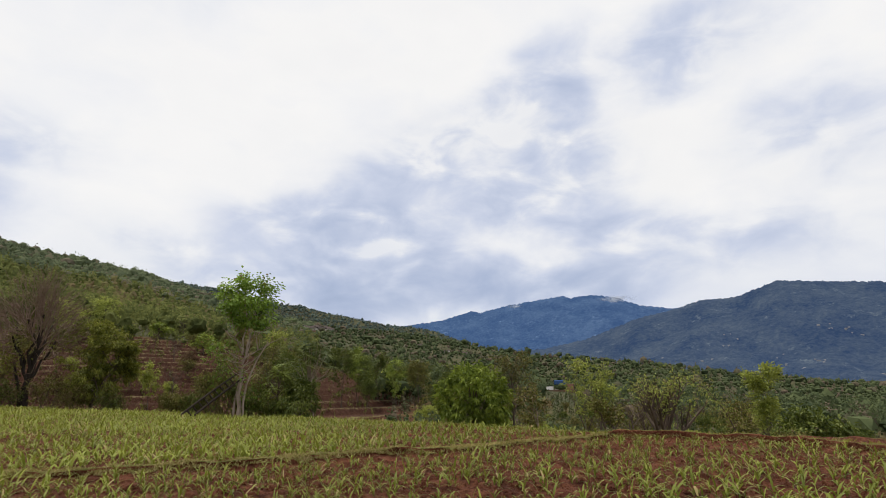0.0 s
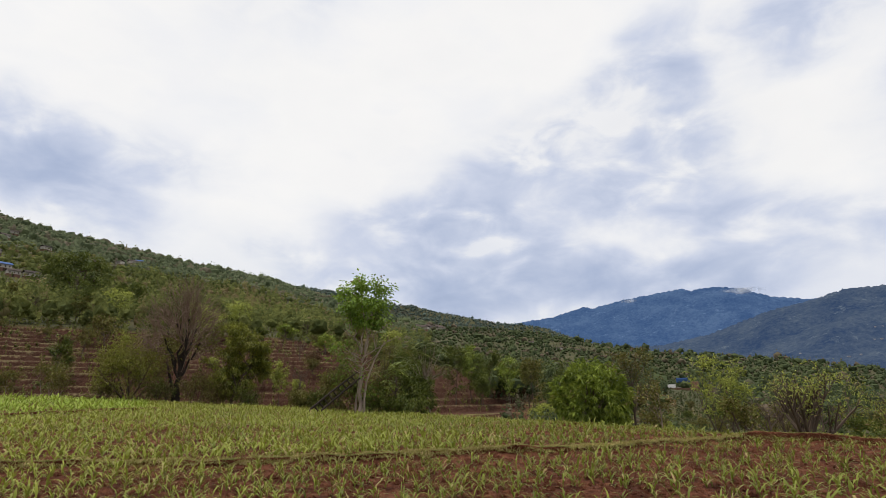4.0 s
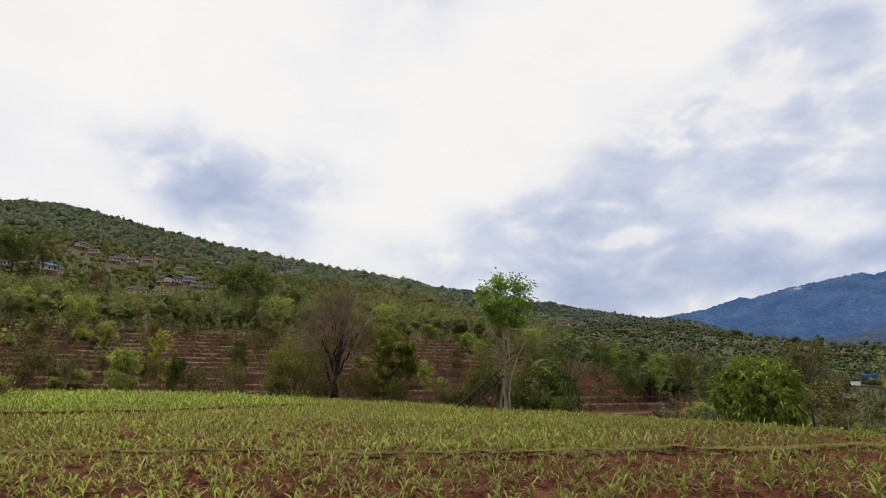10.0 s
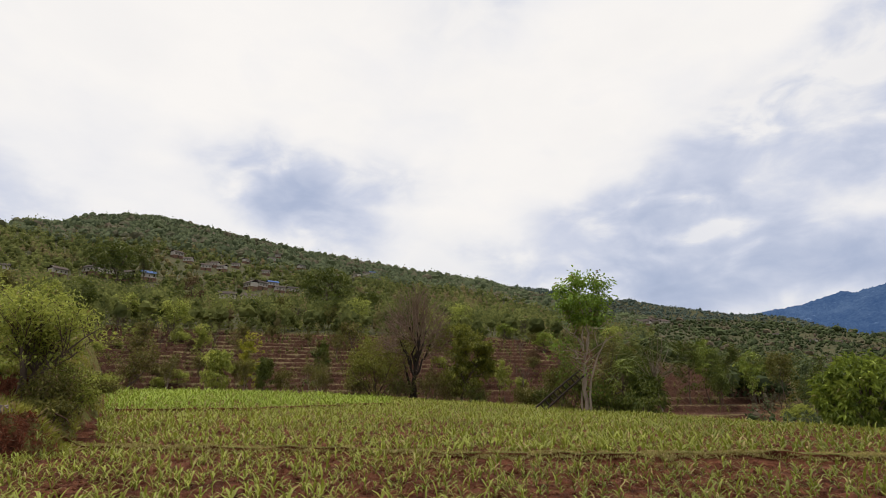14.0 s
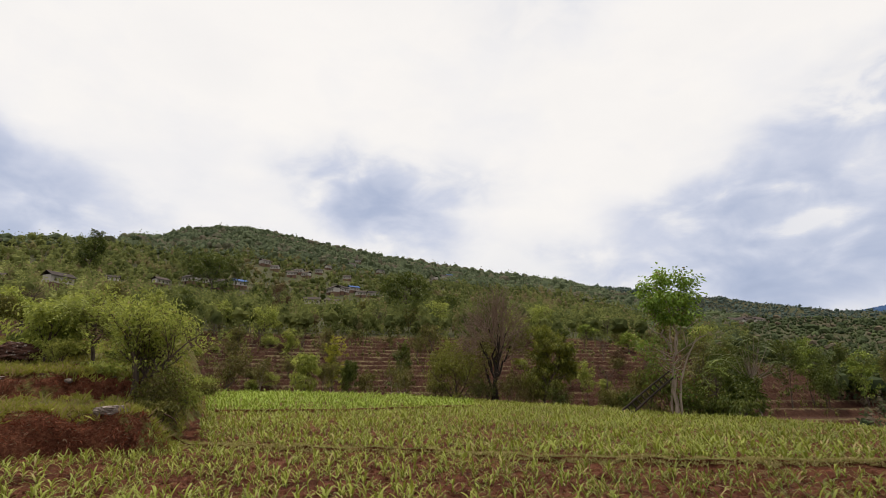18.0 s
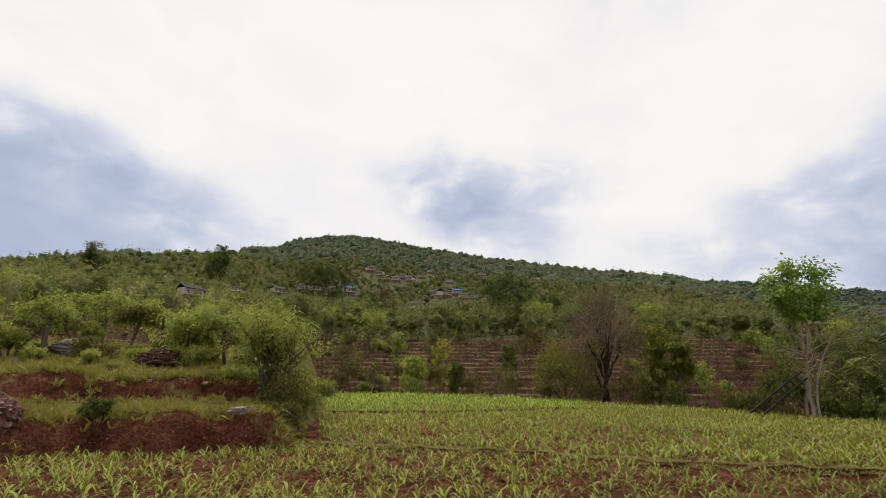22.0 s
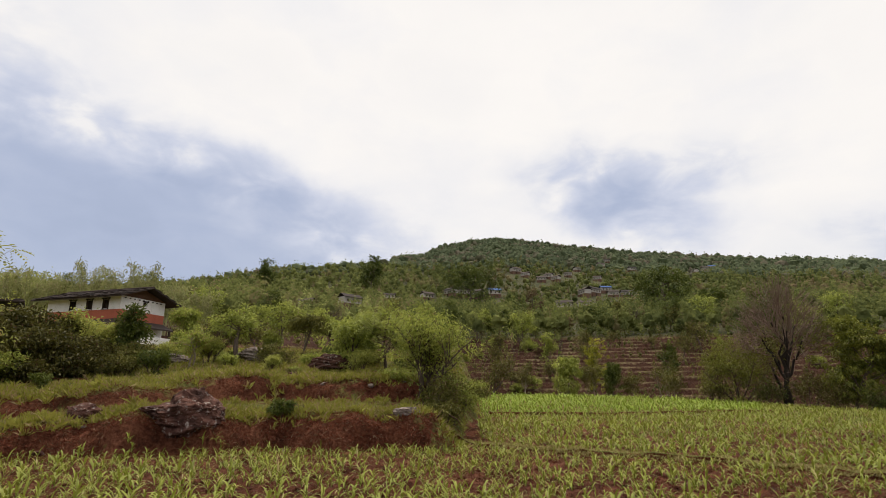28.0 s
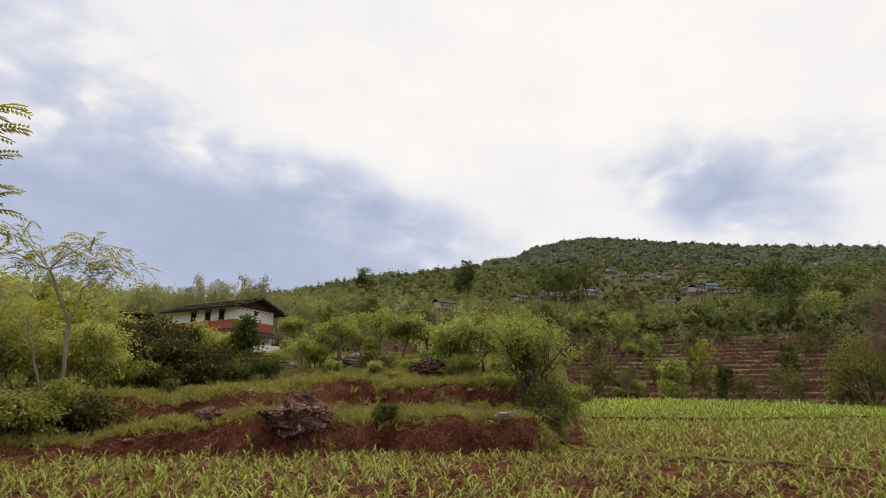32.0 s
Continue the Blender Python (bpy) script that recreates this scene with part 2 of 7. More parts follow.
BARK = bark_material("grey_brown_bark", (0.05, 0.038, 0.03), (0.17, 0.13, 0.10))
BRIGHT = leaf_material("bright_broad_leaf", (0.045, 0.095, 0.016), (0.31, 0.44, 0.085), (0.26, 0.15, 0.07), 0.45, 0.3, 0.98)
YELLOW = leaf_material("yellow_green_leaf", (0.16, 0.19, 0.02), (0.42, 0.43, 0.07), (0.4, 0.33, 0.1), 0.5, 0.45)
DRYTWIG = bark_material("grey_dry_twig", (0.13, 0.085, 0.06), (0.27, 0.19, 0.145), 3)
PALE = bark_material("pale_bark", (0.17, 0.125, 0.095), (0.42, 0.34, 0.27))
TWIG = bark_material("dry_twig", (0.055, 0.04, 0.032), (0.15, 0.11, 0.085), 3)

# ---------------------------------------------------------------- mesh tools


def mesh_of(name, verts, faces, mat, smooth=False, **attrs):
    """A mesh from arrays; faces is one array of triangles or quads, or a list of such arrays."""
    me = bpy.data.meshes.new(name)
    faces = [np.asarray(f, np.int32) for f in (faces if isinstance(faces, list) else [faces]) if len(f)]
    verts = np.asarray(verts, np.float32)
    loops = np.concatenate([f.ravel() for f in faces])
    sizes = np.concatenate([np.full(len(f), f.shape[1], np.int32) for f in faces])
    me.vertices.add(len(verts)), me.loops.add(len(loops)), me.polygons.add(len(sizes))
    me.vertices.foreach_set("co", verts.ravel())
    me.loops.foreach_set("vertex_index", loops)
    me.polygons.foreach_set("loop_start", np.concatenate([[0], np.cumsum(sizes)[:-1]]).astype(np.int32))
    me.polygons.foreach_set("use_smooth", np.full(len(sizes), smooth))
    for k, v in attrs.items():
        me.attributes.new(k, "FLOAT", "POINT").data.foreach_set("value", np.asarray(v, np.float32))
    me.update(calc_edges=True)
    me.validate()
    me.materials.append(mat)
    return me


def solid(name, bm, mat, bevel=0.0):
    """A mesh from a bmesh, its edges a little rounded."""
    if bevel:
        bmesh.ops.bevel(bm, geom=bm.edges[:], offset=bevel, segments=1, affect="EDGES")
    me = bpy.data.meshes.new(name)
    bm.to_mesh(me)
    bm.free()
    me.materials.append(mat)
    return me


def part(name, data, parent, label="", at=None):
    ob = new(name, data)
    ob.parent = parent
    if at is not None:
        ob.matrix_basis = at
    return tagged(ob, label)


def thing(name, m, label, category, group="", kind=""):
    ob = new(name)
    ob.empty_display_size = 0.2
    ob.matrix_basis = m
    return tagged(ob, label, category, group, kind)


class Pile:
    """Gathers vertices, faces and per-vertex values of many pieces."""

    def __init__(self):
        self.v, self.q, self.t, self.a, self.n = [], [], [], {}, 0

    def add(self, verts, quads=(), tris=(), **attrs):
        self.v.append(verts)
        if len(quads):
            self.q.append(np.asarray(quads) + self.n)
        if len(tris):
            self.t.append(np.asarray(tris) + self.n)
        for k, x in attrs.items():
            self.a.setdefault(k, []).append(np.broadcast_to(x, len(verts)))
        self.n += len(verts)

    def mesh(self, name, mat, smooth=False):
        f = [np.concatenate(x) for x in (self.q, self.t) if x]
        return mesh_of(name, np.concatenate(self.v), f, mat, smooth, **{k: np.concatenate(x) for k, x in self.a.items()})


def tube(pile, pts, radii, sides=6):
    pts, radii = np.asarray(pts, float), np.asarray(radii, float)
    d = np.gradient(pts, axis=0)
    d /= np.linalg.norm(d, axis=1, keepdims=True) + 1e-9
    ref = np.array([1.0, 0, 0]) if abs(d[0][2]) > 0.8 else np.array([0, 0, 1.0])
    u = np.cross(d, ref)
    u /= np.linalg.norm(u, axis=1, keepdims=True) + 1e-9
    v = np.cross(d, u)
    a = np.linspace(0, 2 * np.pi, sides, endpoint=False)
    ring = pts[:, None] + radii[:, None, None] * (np.cos(a)[None, :, None] * u[:, None] + np.sin(a)[None, :, None] * v[:, None])
    n, i, j = len(pts), *np.meshgrid(np.arange(len(pts) - 1), np.arange(sides), indexing="ij")
    j2 = (j + 1) % sides
    q = np.stack([i * sides + j, i * sides + j2, (i + 1) * sides + j2, (i + 1) * sides + j], -1).reshape(-1, 4)
    pile.add(ring.reshape(-1, 3), quads=q)


def around(rng, n):
    v = rng.normal(size=(n, 3))
    return v / (np.linalg.norm(v, axis=1, keepdims=True) + 1e-9)


def leaves(pile, rng, at, out, length, width, droop=0.3, fold=0.15, dry=0.0, tint=None):
    """A pointed, slightly folded leaf at each place, growing along out."""
    n = len(at)
    d = out + np.array([0, 0, -droop]) + 0.45 * around(rng, n)
    d /= np.linalg.norm(d, axis=1, keepdims=True) + 1e-9
    s = np.cross(d, np.array([0, 0, 1.0]) + 0.55 * around(rng, n))
    s /= np.linalg.norm(s, axis=1, keepdims=True) + 1e-9
    up = np.cross(s, d)
    L = (length * rng.uniform(0.6, 1.3, n))[:, None]
    W = (width * rng.uniform(0.7, 1.25, n))[:, None]
    mid = at + d * L * 0.45
    v = np.stack([at, mid + s * W * 0.5 + up * L * fold, at + d * L - up * L * 0.1, mid - s * W * 0.5 + up * L * fold], 1)
    k = np.arange(n)[:, None] * 4
    tint = rng.uniform(0, 1, n) if tint is None else tint
    pile.add(v.reshape(-1, 3), tris=np.concatenate([k + [[0, 1, 2]], k + [[0, 2, 3]]]),
             tint=np.repeat(tint, 4), dry=np.repeat((rng.uniform(0, 1, n) < dry).astype(float), 4))


def grow(piles, rng, p, d, length, rad, level, spec, tips):
    """A limb that wanders, tapers and bears smaller limbs; the thinnest end in tips."""
    n = 5
    step = length / n
    pts, radii = [np.array(p, float)], [rad]
    d = np.array(d, float)
    last = level == spec["levels"]
    for i in range(n):
        d = d + spec["wander"] * rng.normal(size=3) + np.array([0, 0, spec["lift"]]) * (0.35 if level == 0 else 1)
        d /= np.linalg.norm(d)
        pts.append(pts[-1] + d * step)
        radii.append(rad * (1 - (1 - spec["taper"]) * (i + 1) / n))
        if last:
            tips.append((pts[-1], d))
    few = [0, 2, 5] if level > 1 or (level == 1 and last) else [0, 1, 2, 3, 4, 5]
    tube(piles[min(level // 2, 1)], [pts[i] for i in few], np.maximum(radii, spec.get("twig", 0.004))[few], 7 if level == 0 else 4 if level == 1 else 3)
    if last:
        return
    for k in range(spec["kids"][level]):
        f = rng.uniform(spec["bare"][level], 1.0)
        j = min(int(f * n), n - 1)
        at = pts[j] + (pts[j + 1] - pts[j]) * (f * n - j)
        axis = d if level else np.array([0, 0, 1.0])
        side = np.cross(axis, around(rng, 1)[0])
        side /= np.linalg.norm(side) + 1e-9
        a = radians(spec["angle"] * rng.uniform(0.6, 1.35))
        grow(piles, rng, at, axis * math.cos(a) + side * math.sin(a), length * spec["ratio"] * rng.uniform(0.7, 1.2) * (1.15 - 0.4 * f),
             radii[j] * spec.get("keep", 0.62), level + 1, spec, tips)
    tips.append((pts[-1], d))


TREE = dict(levels=3, wander=0.12, lift=0.05, taper=0.35, kids=(7, 5, 4), bare=(0.35, 0.25, 0.2), angle=48, ratio=0.55)


def fronds(pile, rng, at, out, length, pairs=6, size=0.3, droop=0.35, dry=0.0):
    """Feathered leaves: leaflets in pairs along a drooping stalk."""
    n = len(at)
    d = out + np.array([0, 0, -0.1]) + 0.5 * around(rng, n)
    d /= np.linalg.norm(d, axis=1, keepdims=True) + 1e-9
    L = (length * rng.uniform(0.7, 1.25, n))[:, None]
    s = np.cross(d, np.array([0, 0, 1.0])) + 0.15 * around(rng, n)
    s /= np.linalg.norm(s, axis=1, keepdims=True) + 1e-9
    tint = rng.uniform(0, 1, n)
    for k in range(pairs):
        f = (k + 0.6) / pairs
        c = at + d * L * f + np.array([0, 0, -droop]) * L * f * f
        for side in (-1, 1):
            t = side * s + 0.55 * d + np.array([0, 0, -0.35])
            t /= np.linalg.norm(t, axis=1, keepdims=True)
            l = L * size * (1 - 0.45 * abs(f - 0.5)) * rng.uniform(0.85, 1.15, (n, 1))
            wd = np.cross(t, np.array([0, 0, 1.0]) + 0.3 * around(rng, n))
            wd /= np.linalg.norm(wd, axis=1, keepdims=True) + 1e-9
            v = np.stack([c, c + t * l * 0.45 + wd * l * 0.17, c + t * l, c + t * l * 0.45 - wd * l * 0.17], 1)
            b = np.arange(n)[:, None] * 4
            pile.add(v.reshape(-1, 3), quads=b + [[0, 1, 2, 3]], tint=np.repeat(np.clip(tint + rng.normal(0, 0.1, n), 0, 1), 4),
                     dry=np.repeat((rng.uniform(0, 1, n) < dry).astype(float), 4))


def tree(name, m, seed, high, spread, rad, leaf, bark, label, per_tip=8, puff=0.3, length=0.22, width=0.1, droop=0.3, dry=0.0, stems=1,
         lean=0.08, shell=None, feather=0, group="", category="tree", twig_bark=None, **spec):
    """A tree or shrub of given height and half width: tapered trunk with limbs, and a crown of single leaves round its twig ends.
    shell: (clusters, lowest, highest) adds leaf clusters over a lumpy dome between those shares of the height."""
    rng = np.random.default_rng(seed)
    spec = {**TREE, **spec}
    wood, twigs, tips = Pile(), Pile(), []
    for s in range(stems):
        d = np.array([rng.normal() * lean, rng.normal() * lean, 1.0])
        if stems > 1:
            a = 2 * math.pi * s / stems + rng.uniform(-0.5, 0.5)
            d += np.array([math.cos(a), math.sin(a), 0]) * spec.get("splay", 0.4) * rng.uniform(0.4, 1.2)
        d /= np.linalg.norm(d)
        grow((wood, twigs if not leaf else wood), rng, (rng.normal() * 0.1 * (stems > 1), rng.normal() * 0.1 * (stems > 1), 0), d, high * 0.72 * rng.uniform(0.85, 1.1),
             rad, 0, spec, tips)
    P = np.array([t[0] for t in tips])
    out = np.array([t[1] for t in tips])
    full = high - 0.5 * puff
    fit = np.array([1, 1, full / P[:, 2].max()])
    reach = np.percentile(np.hypot(P[:, 0], P[:, 1]), 92)
    k = max(spread - 0.5 * puff, 0.1) / max(reach, 0.01)

    def place_at(v):
        grown = np.clip(v[:, 2:] / (0.30 * P[:, 2].max()), 0, 1)
        w = v * fit
        w[:, :2] *= 1 + (k - 1) * grown
        w[:, 2] -= 0.25 * (1 - np.clip(w[:, 2] / 0.3, 0, 1))
        return w

    wood.v, twigs.v = [place_at(v) for v in wood.v], [place_at(v) for v in twigs.v]
    P = place_at(P)
    ob = thing(name, m, label, category, group)
    part("trunk", wood.mesh("trunk", bark, True), ob)
    if twigs.v:
        tagged(part("branches", twigs.mesh("branches", twig_bark or bark, True), ob), kind="stuff")
    if shell:
        n, lo, hi = shell
        n = max(n // 2, 12)
        c = around(rng, n)
        c[:, 2] = rng.uniform(-1, 1, n)
        ring = np.maximum(1 - np.abs(c[:, 2:]) ** spec.get("boxy", 2.4), 0.02) ** 0.5
        flatc = c[:, :2] / (np.linalg.norm(c[:, :2], axis=1, keepdims=True) + 1e-9)
        turn = np.arctan2(c[:, 1:2], c[:, :1])
        bulge = 0.92 + spec.get("ragged", 1.0) * (0.22 * np.sin(3 * turn + 4 * c[:, 2:] + seed) + 0.16 * np.sin(5 * turn - 7 * c[:, 2:] + 2 * seed) + rng.normal(0, 0.09, (n, 1)))
        r = spread * ring * bulge * rng.uniform(0.62, 1.0, (n, 1)) ** 0.6
        S = np.concatenate([flatc * r, high * (lo + (hi - lo) * (0.5 + 0.5 * c[:, 2:]))], 1)
        S = np.repeat(S, 2, 0)
        flatc, c = np.repeat(flatc, 2, 0), np.repeat(c, 2, 0)
        P, out = np.concatenate([P, S]), np.concatenate([out, np.concatenate([flatc, c[:, 2:]], 1) * 0.8])
    if leaf and per_tip:
        crown = Pile()
        at = np.repeat(P, per_tip, 0)
        at = at + rng.normal(size=at.shape) * puff * np.array([0.85, 0.85, 0.5])
        lump = np.repeat(np.repeat(rng.uniform(0, 1, (len(P) + 1) // 2), 2)[:len(P)], per_tip)
        keep = at[:, 2] > 0.05
        at, o, lump = at[keep], np.repeat(out, per_tip, 0)[keep], lump[keep]
        if feather:
            fronds(crown, rng, at, o, length, feather, width, droop, dry)
        else:
            leaves(crown, rng, at, o * 0.5, length, width, droop, dry=dry, tint=np.clip(1.25 * (lump - 0.5) + 0.5 + rng.normal(0, 0.14, len(at)), 0, 1))
        part("crown", crown.mesh("crown", leaf), ob)
    return ob

# ---------------------------------------------------------------- the lie of the land
# Azimuths are degrees to the left of north (+y); heights follow from the angle under which the eye sees a line.


def line(*pairs):
    a, b = np.array(pairs[::2], float), np.array(pairs[1::2], float)
    return lambda x: np.interp(x, a, b)


def smooth(x, lo, hi):
    t = np.clip((x - lo) / (hi - lo), 0, 1)
    return t * t * (3 - 2 * t)


def seen(d, el):
    return EYE + d * np.tan(np.radians(el))


def rough_of(x, y, scale, seed=0.0):
    """Cheap smooth unevenness from a few crossing waves, about -1 to 1."""
    x, y = x / scale + seed * 7.3, y / scale - seed * 3.1
    return (np.sin(1.1 * x + 1.7 * np.sin(0.7 * y)) + np.sin(1.3 * y + 1.9 * np.sin(0.8 * x + 1)) + 0.6 * np.sin(2.3 * x - 1.9 * y + np.sin(1.7 * y))
            + 0.4 * np.sin(3.9 * y + 3.1 * x)) / 3.0


bund_angle = line(-45, -4.5, -36, -4.3, -30, -3.87, -22, -3.62, -15.6, -3.55, -11.5, -3.85, -6, -4.25, -1, -4.75, 4.5, -4.8, 8, -5.03, 17, -5.42, 32, -5.42,
                  41, -5.0, 49, -4.82, 54, -4.65, 61, -4.15, 66, -3.8, 70, -3.8)
edge_far = line(-15.6, 24.2, -6, 27.5, 0, 30, 10, 38, 18, 43.5, 25, 46.5, 35, 51, 50, 57, 64, 59)
edge_angle = line(-15.6, -3.55, -6, -3.1, 0, -2.75, 10, -2.15, 18, -1.75, 25, -1.3, 36, -0.6, 50, 0.02, 64, 0.15)
foot_z = line(-60, -7, -40, -6, -15, -4, 0, -2.5, 10, -1.2, 20, -0.6, 30, -0.4, 62, 0.6)
terrace_angle = line(-60, -3.0, -40, -3.0, -20, -2.2, -10, -1.0, 0, 0.8, 8, 2.0, 15, 3.6, 24, 5.0, 30, 5.4, 64, 5.5, 80, 6.4, 110, 7)
middle_angle = line(-60, -0.6, -40, -0.6, -20, 0.6, -10, 1.6, 0, 2.6, 15, 4.6, 24, 6.6, 30, 8.3, 64, 9.2, 80, 9.8, 115, 9)
ridge_angle = line(-60, 0.4, -40, 0.5, -37, 0.73, -26.5, 1.9, -15, 3.3, -8, 4.0, -2, 5.3, 4, 6.1, 10, 6.6, 16, 7.5, 22, 9.2, 27, 10.5, 33, 11.65, 38.4, 12.45, 44.2, 13.15,
                   50, 14.2, 54, 14.75, 57, 15.25, 59.7, 15.6, 62, 15.35, 64, 15.0, 65.7, 14.6, 67.2, 13.7, 72, 13.2, 82, 12.3, 90, 10.4, 100, 8.9, 115, 8.6, 150, 8)
ridge_far = line(-40, 620, -10, 660, 4, 760, 16, 900, 27, 1000, 50, 1080, 65, 1050, 68, 620, 74, 450, 90, 380, 115, 340)
back_angle = line(-20, 1.0, -8, 2.8, -3, 5.0, 0, 6.0, 3.5, 6.66, 6.8, 7.05, 10.2, 7.8, 14, 8.6, 16.1, 8.8, 19, 9.2, 22, 9.95, 25.5, 10.2, 32, 10, 50, 9)
mound_front = line(60, 18.6, 74, 18.6, 86, 19.0, 96, 18.8, 104, 19.3, 112, 19.6, 130, 20)
bank_angle = line(60, -1.6, 71, -1.6, 76, -1.6, 82, -1.8, 86, -1.9, 91.5, -1.55, 96, -2.2, 98.4, -2.45, 101.4, -2.85, 106, -3.4, 115, -3.6)
step_angle = line(60, -0.3, 72, -0.4, 80, -0.6, 88, -0.6, 93.5, -0.8, 97, -1.2, 100, -1.55, 106, -2.4, 115, -2.8)
bank2_angle = line(60, 1.2, 73, 1.6, 78, 1.4, 82, 1.7, 86, 1.65, 88, 1.4, 91.7, 0.3, 94, 0.4, 96.7, 0.12, 99.5, -0.05, 102.3, 0.2, 106, -0.6, 115, -1.0)
ledge_deep = line(60, 3.0, 87, 3.0, 92, 1.7, 115, 1.7)
top_angle = line(60, 1.8, 85, 2.15, 89, 1.9, 92, 1.1, 103, 0.9, 115, 0.6)
yard_angle = line(60, 3.3, 86, 3.1, 93, 2.5, 103, 2.3, 115, 2.2)


def grain(x, y, scale, seed=0):
    """Irregular lumps: random heights on a grid, blended between, about -1 to 1."""
    u, v = x / scale, y / scale
    i, j = np.floor(u), np.floor(v)
    fu, fv = smooth(u - i, 0, 1), smooth(v - j, 0, 1)

    def h(p, q):
        r = np.sin(p * 127.1 + q * 311.7 + seed * 74.7) * 43758.5453
        return (r - np.floor(r)) * 2 - 1

    return (h(i, j) * (1 - fu) + h(i + 1, j) * fu) * (1 - fv) + (h(i, j + 1) * (1 - fu) + h(i + 1, j + 1) * fu) * fv


def knots(d, ds, zs):
    """Height at distance d along each azimuth's own profile of knots."""
    z = zs[0] + 0 * d
    for k in range(len(ds) - 1):
        z = np.where(d >= ds[k], zs[k] + (zs[k + 1] - zs[k]) * np.clip((d - ds[k]) / np.maximum(ds[k + 1] - ds[k], 1e-3), 0, 1), z)
    return z


def bund_far(a):
    return (EYE - 0.14) / np.tan(np.radians(-bund_angle(a)))


def terraces(z, x, y, step=0.95):
    s = z / step + 0.45 * rough_of(x, y, 23, 2) + 0.2 * rough_of(x, y, 8, 5)
    f = s - np.floor(s)
    return (np.floor(s) + smooth(f, 0.80, 0.97)) * step, f


def land(a, d):
    """Height, grass and woodland litter at azimuth a and distance d (arrays)."""
    x, y = -d * np.sin(np.radians(a)), d * np.cos(np.radians(a))
    B, E = bund_far(a), np.maximum(edge_far(a), bund_far(a) + 0.6)
    zE = np.where(a < -15.6, 0.14, seen(E, edge_angle(a)))
    ridge_d = ridge_far(a)
    ridge_z = seen(ridge_d, ridge_angle(a)) - np.interp(a, [10, 20, 58, 66, 70], [3.0, 3.2, 4.4, 5.0, 5.0])
    zt = seen(135, terrace_angle(a))
    far = [(ridge_d * 1.12, ridge_z - 14), (1500 + 0 * d, seen(1500, np.minimum(back_angle(a), ridge_angle(a)) - 1.6)),
           (1800 + 0 * d, np.where((a > -25) & (a < 60), seen(1800, back_angle(a)) - 4, np.where(a <= -25, -20.0, 30.0))), (2500 + 0 * d, 20 + 0 * d), (5000 + 0 * d, 0 * d)]
    base = [(0 * d, 0 * d), (B - 0.3, 0 * d), (B + 0.3, 0.06 + 0 * d), (E, zE), (E + 5, zE - np.where(a < 5, 1.6, 0.7)), (80 + 0 * d, foot_z(a)), (135 + 0 * d, zt),
            (300 + 0 * d, np.minimum(seen(300, middle_angle(a)) - 5, ridge_z - 4)), (ridge_d, ridge_z)] + far
    z = knots(d, [k[0] for k in base], [k[1] for k in base])
    M = mound_front(a) + 0.55 * rough_of(a * 0.4, 0 * a, 1.3, 4) + 0.3 * rough_of(x, y, 0.9, 8) + 0.32 * grain(x, y, 0.8, 5) + 0.16 * grain(x, y, 0.35, 6)
    L = M + 1.5 + ledge_deep(a)
    dip = 0.22 * rough_of(a * 0.4, 0 * a, 0.8, 6)
    zb, zs, zb2 = seen(M + 0.95, bank_angle(a) + dip), seen(L, step_angle(a)), seen(L + 0.85, bank2_angle(a) - 1.3 * dip)
    mound = [(0 * d, 0 * d), (M, 0 * d), (M + 0.18, 0.42 * zb), (M + 0.5, 0.78 * zb), (M + 0.95, zb), (L, zs), (L + 0.3, zs + 0.6 * (zb2 - zs)), (L + 0.85, zb2), (L + 4.5, zb2 + 0.3), (29.0 + 0 * d, seen(29, top_angle(a))),
             (34 + 0 * d, seen(34, yard_angle(a))),
             (45 + 0 * d, seen(45, 3.9)), (58 + 0 * d, seen(58, 4.2)), (75 + 0 * d, seen(75, 5.2)), (135 + 0 * d, zt), (290 + 0 * d, np.minimum(seen(290, middle_angle(a)) - 4, ridge_z - 2)), (ridge_d, ridge_z)] + far
    zm = knots(d, [k[0] for k in mound], [k[1] for k in mound])
    corner = np.interp(d, [0, 17, 22, 30, 60, 135], [65.5, 65.3, 64, 62.6, 62.2, 64]) + 0.35 * rough_of(x, y, 1.7, 5)
    s = smooth(a, corner - 1.3, corner + 1.7)
    z = z * (1 - s) + zm * s
    # low ridges of earth along the plots
    ridge = np.exp(-((d - B) / 0.22) ** 2) * (1 - s) * smooth(a, -60, -46)
    z = z + 0.08 * ridge
    thin = np.exp(-((d - np.interp(a, [36, 42, 50, 62], [41, 37, 32.8, 33])) / 0.3) ** 2) * smooth(a, 33, 40) * (1 - s)
    z = z + 0.04 * thin
    # farm terraces on the foot of the hill
    z0 = np.interp(a, [63, 68], [80, 60])
    zone = smooth(d, z0 - 4, z0 + 4) * (1 - smooth(d, 132, 142)) * smooth(a, 0, 6) * (1 - smooth(a, 90, 96))
    zt2, f = terraces(z, x, y)
    z = z * (1 - zone) + zt2 * zone
    # unevenness
    plot = (d < np.where(s > 0.5, M, E))
    amp = np.where(plot, 0.035, np.where(d < 60, 0.13, np.where(d < 140, 0.12, 0.004 * d)))
    z = z + amp * (0.6 * rough_of(x, y, np.where(d < 60, 0.8, 1.0 * np.maximum(d / 14, 1)), 1) + 0.5 * rough_of(x, y, np.where(d < 60, 2.7, 30.0), 3))
    z = z + np.where(plot & (d < 30), 0.055 * grain(x, y, 0.34, 1) + 0.04 * grain(x, y, 0.15, 2), 0)
    z = z + np.where((s > 0.3) & (d > M) & (d < M + 13), 0.07 * rough_of(x, y, 0.33, 9) + 0.05 * rough_of(x, y, 0.16, 10), 0)
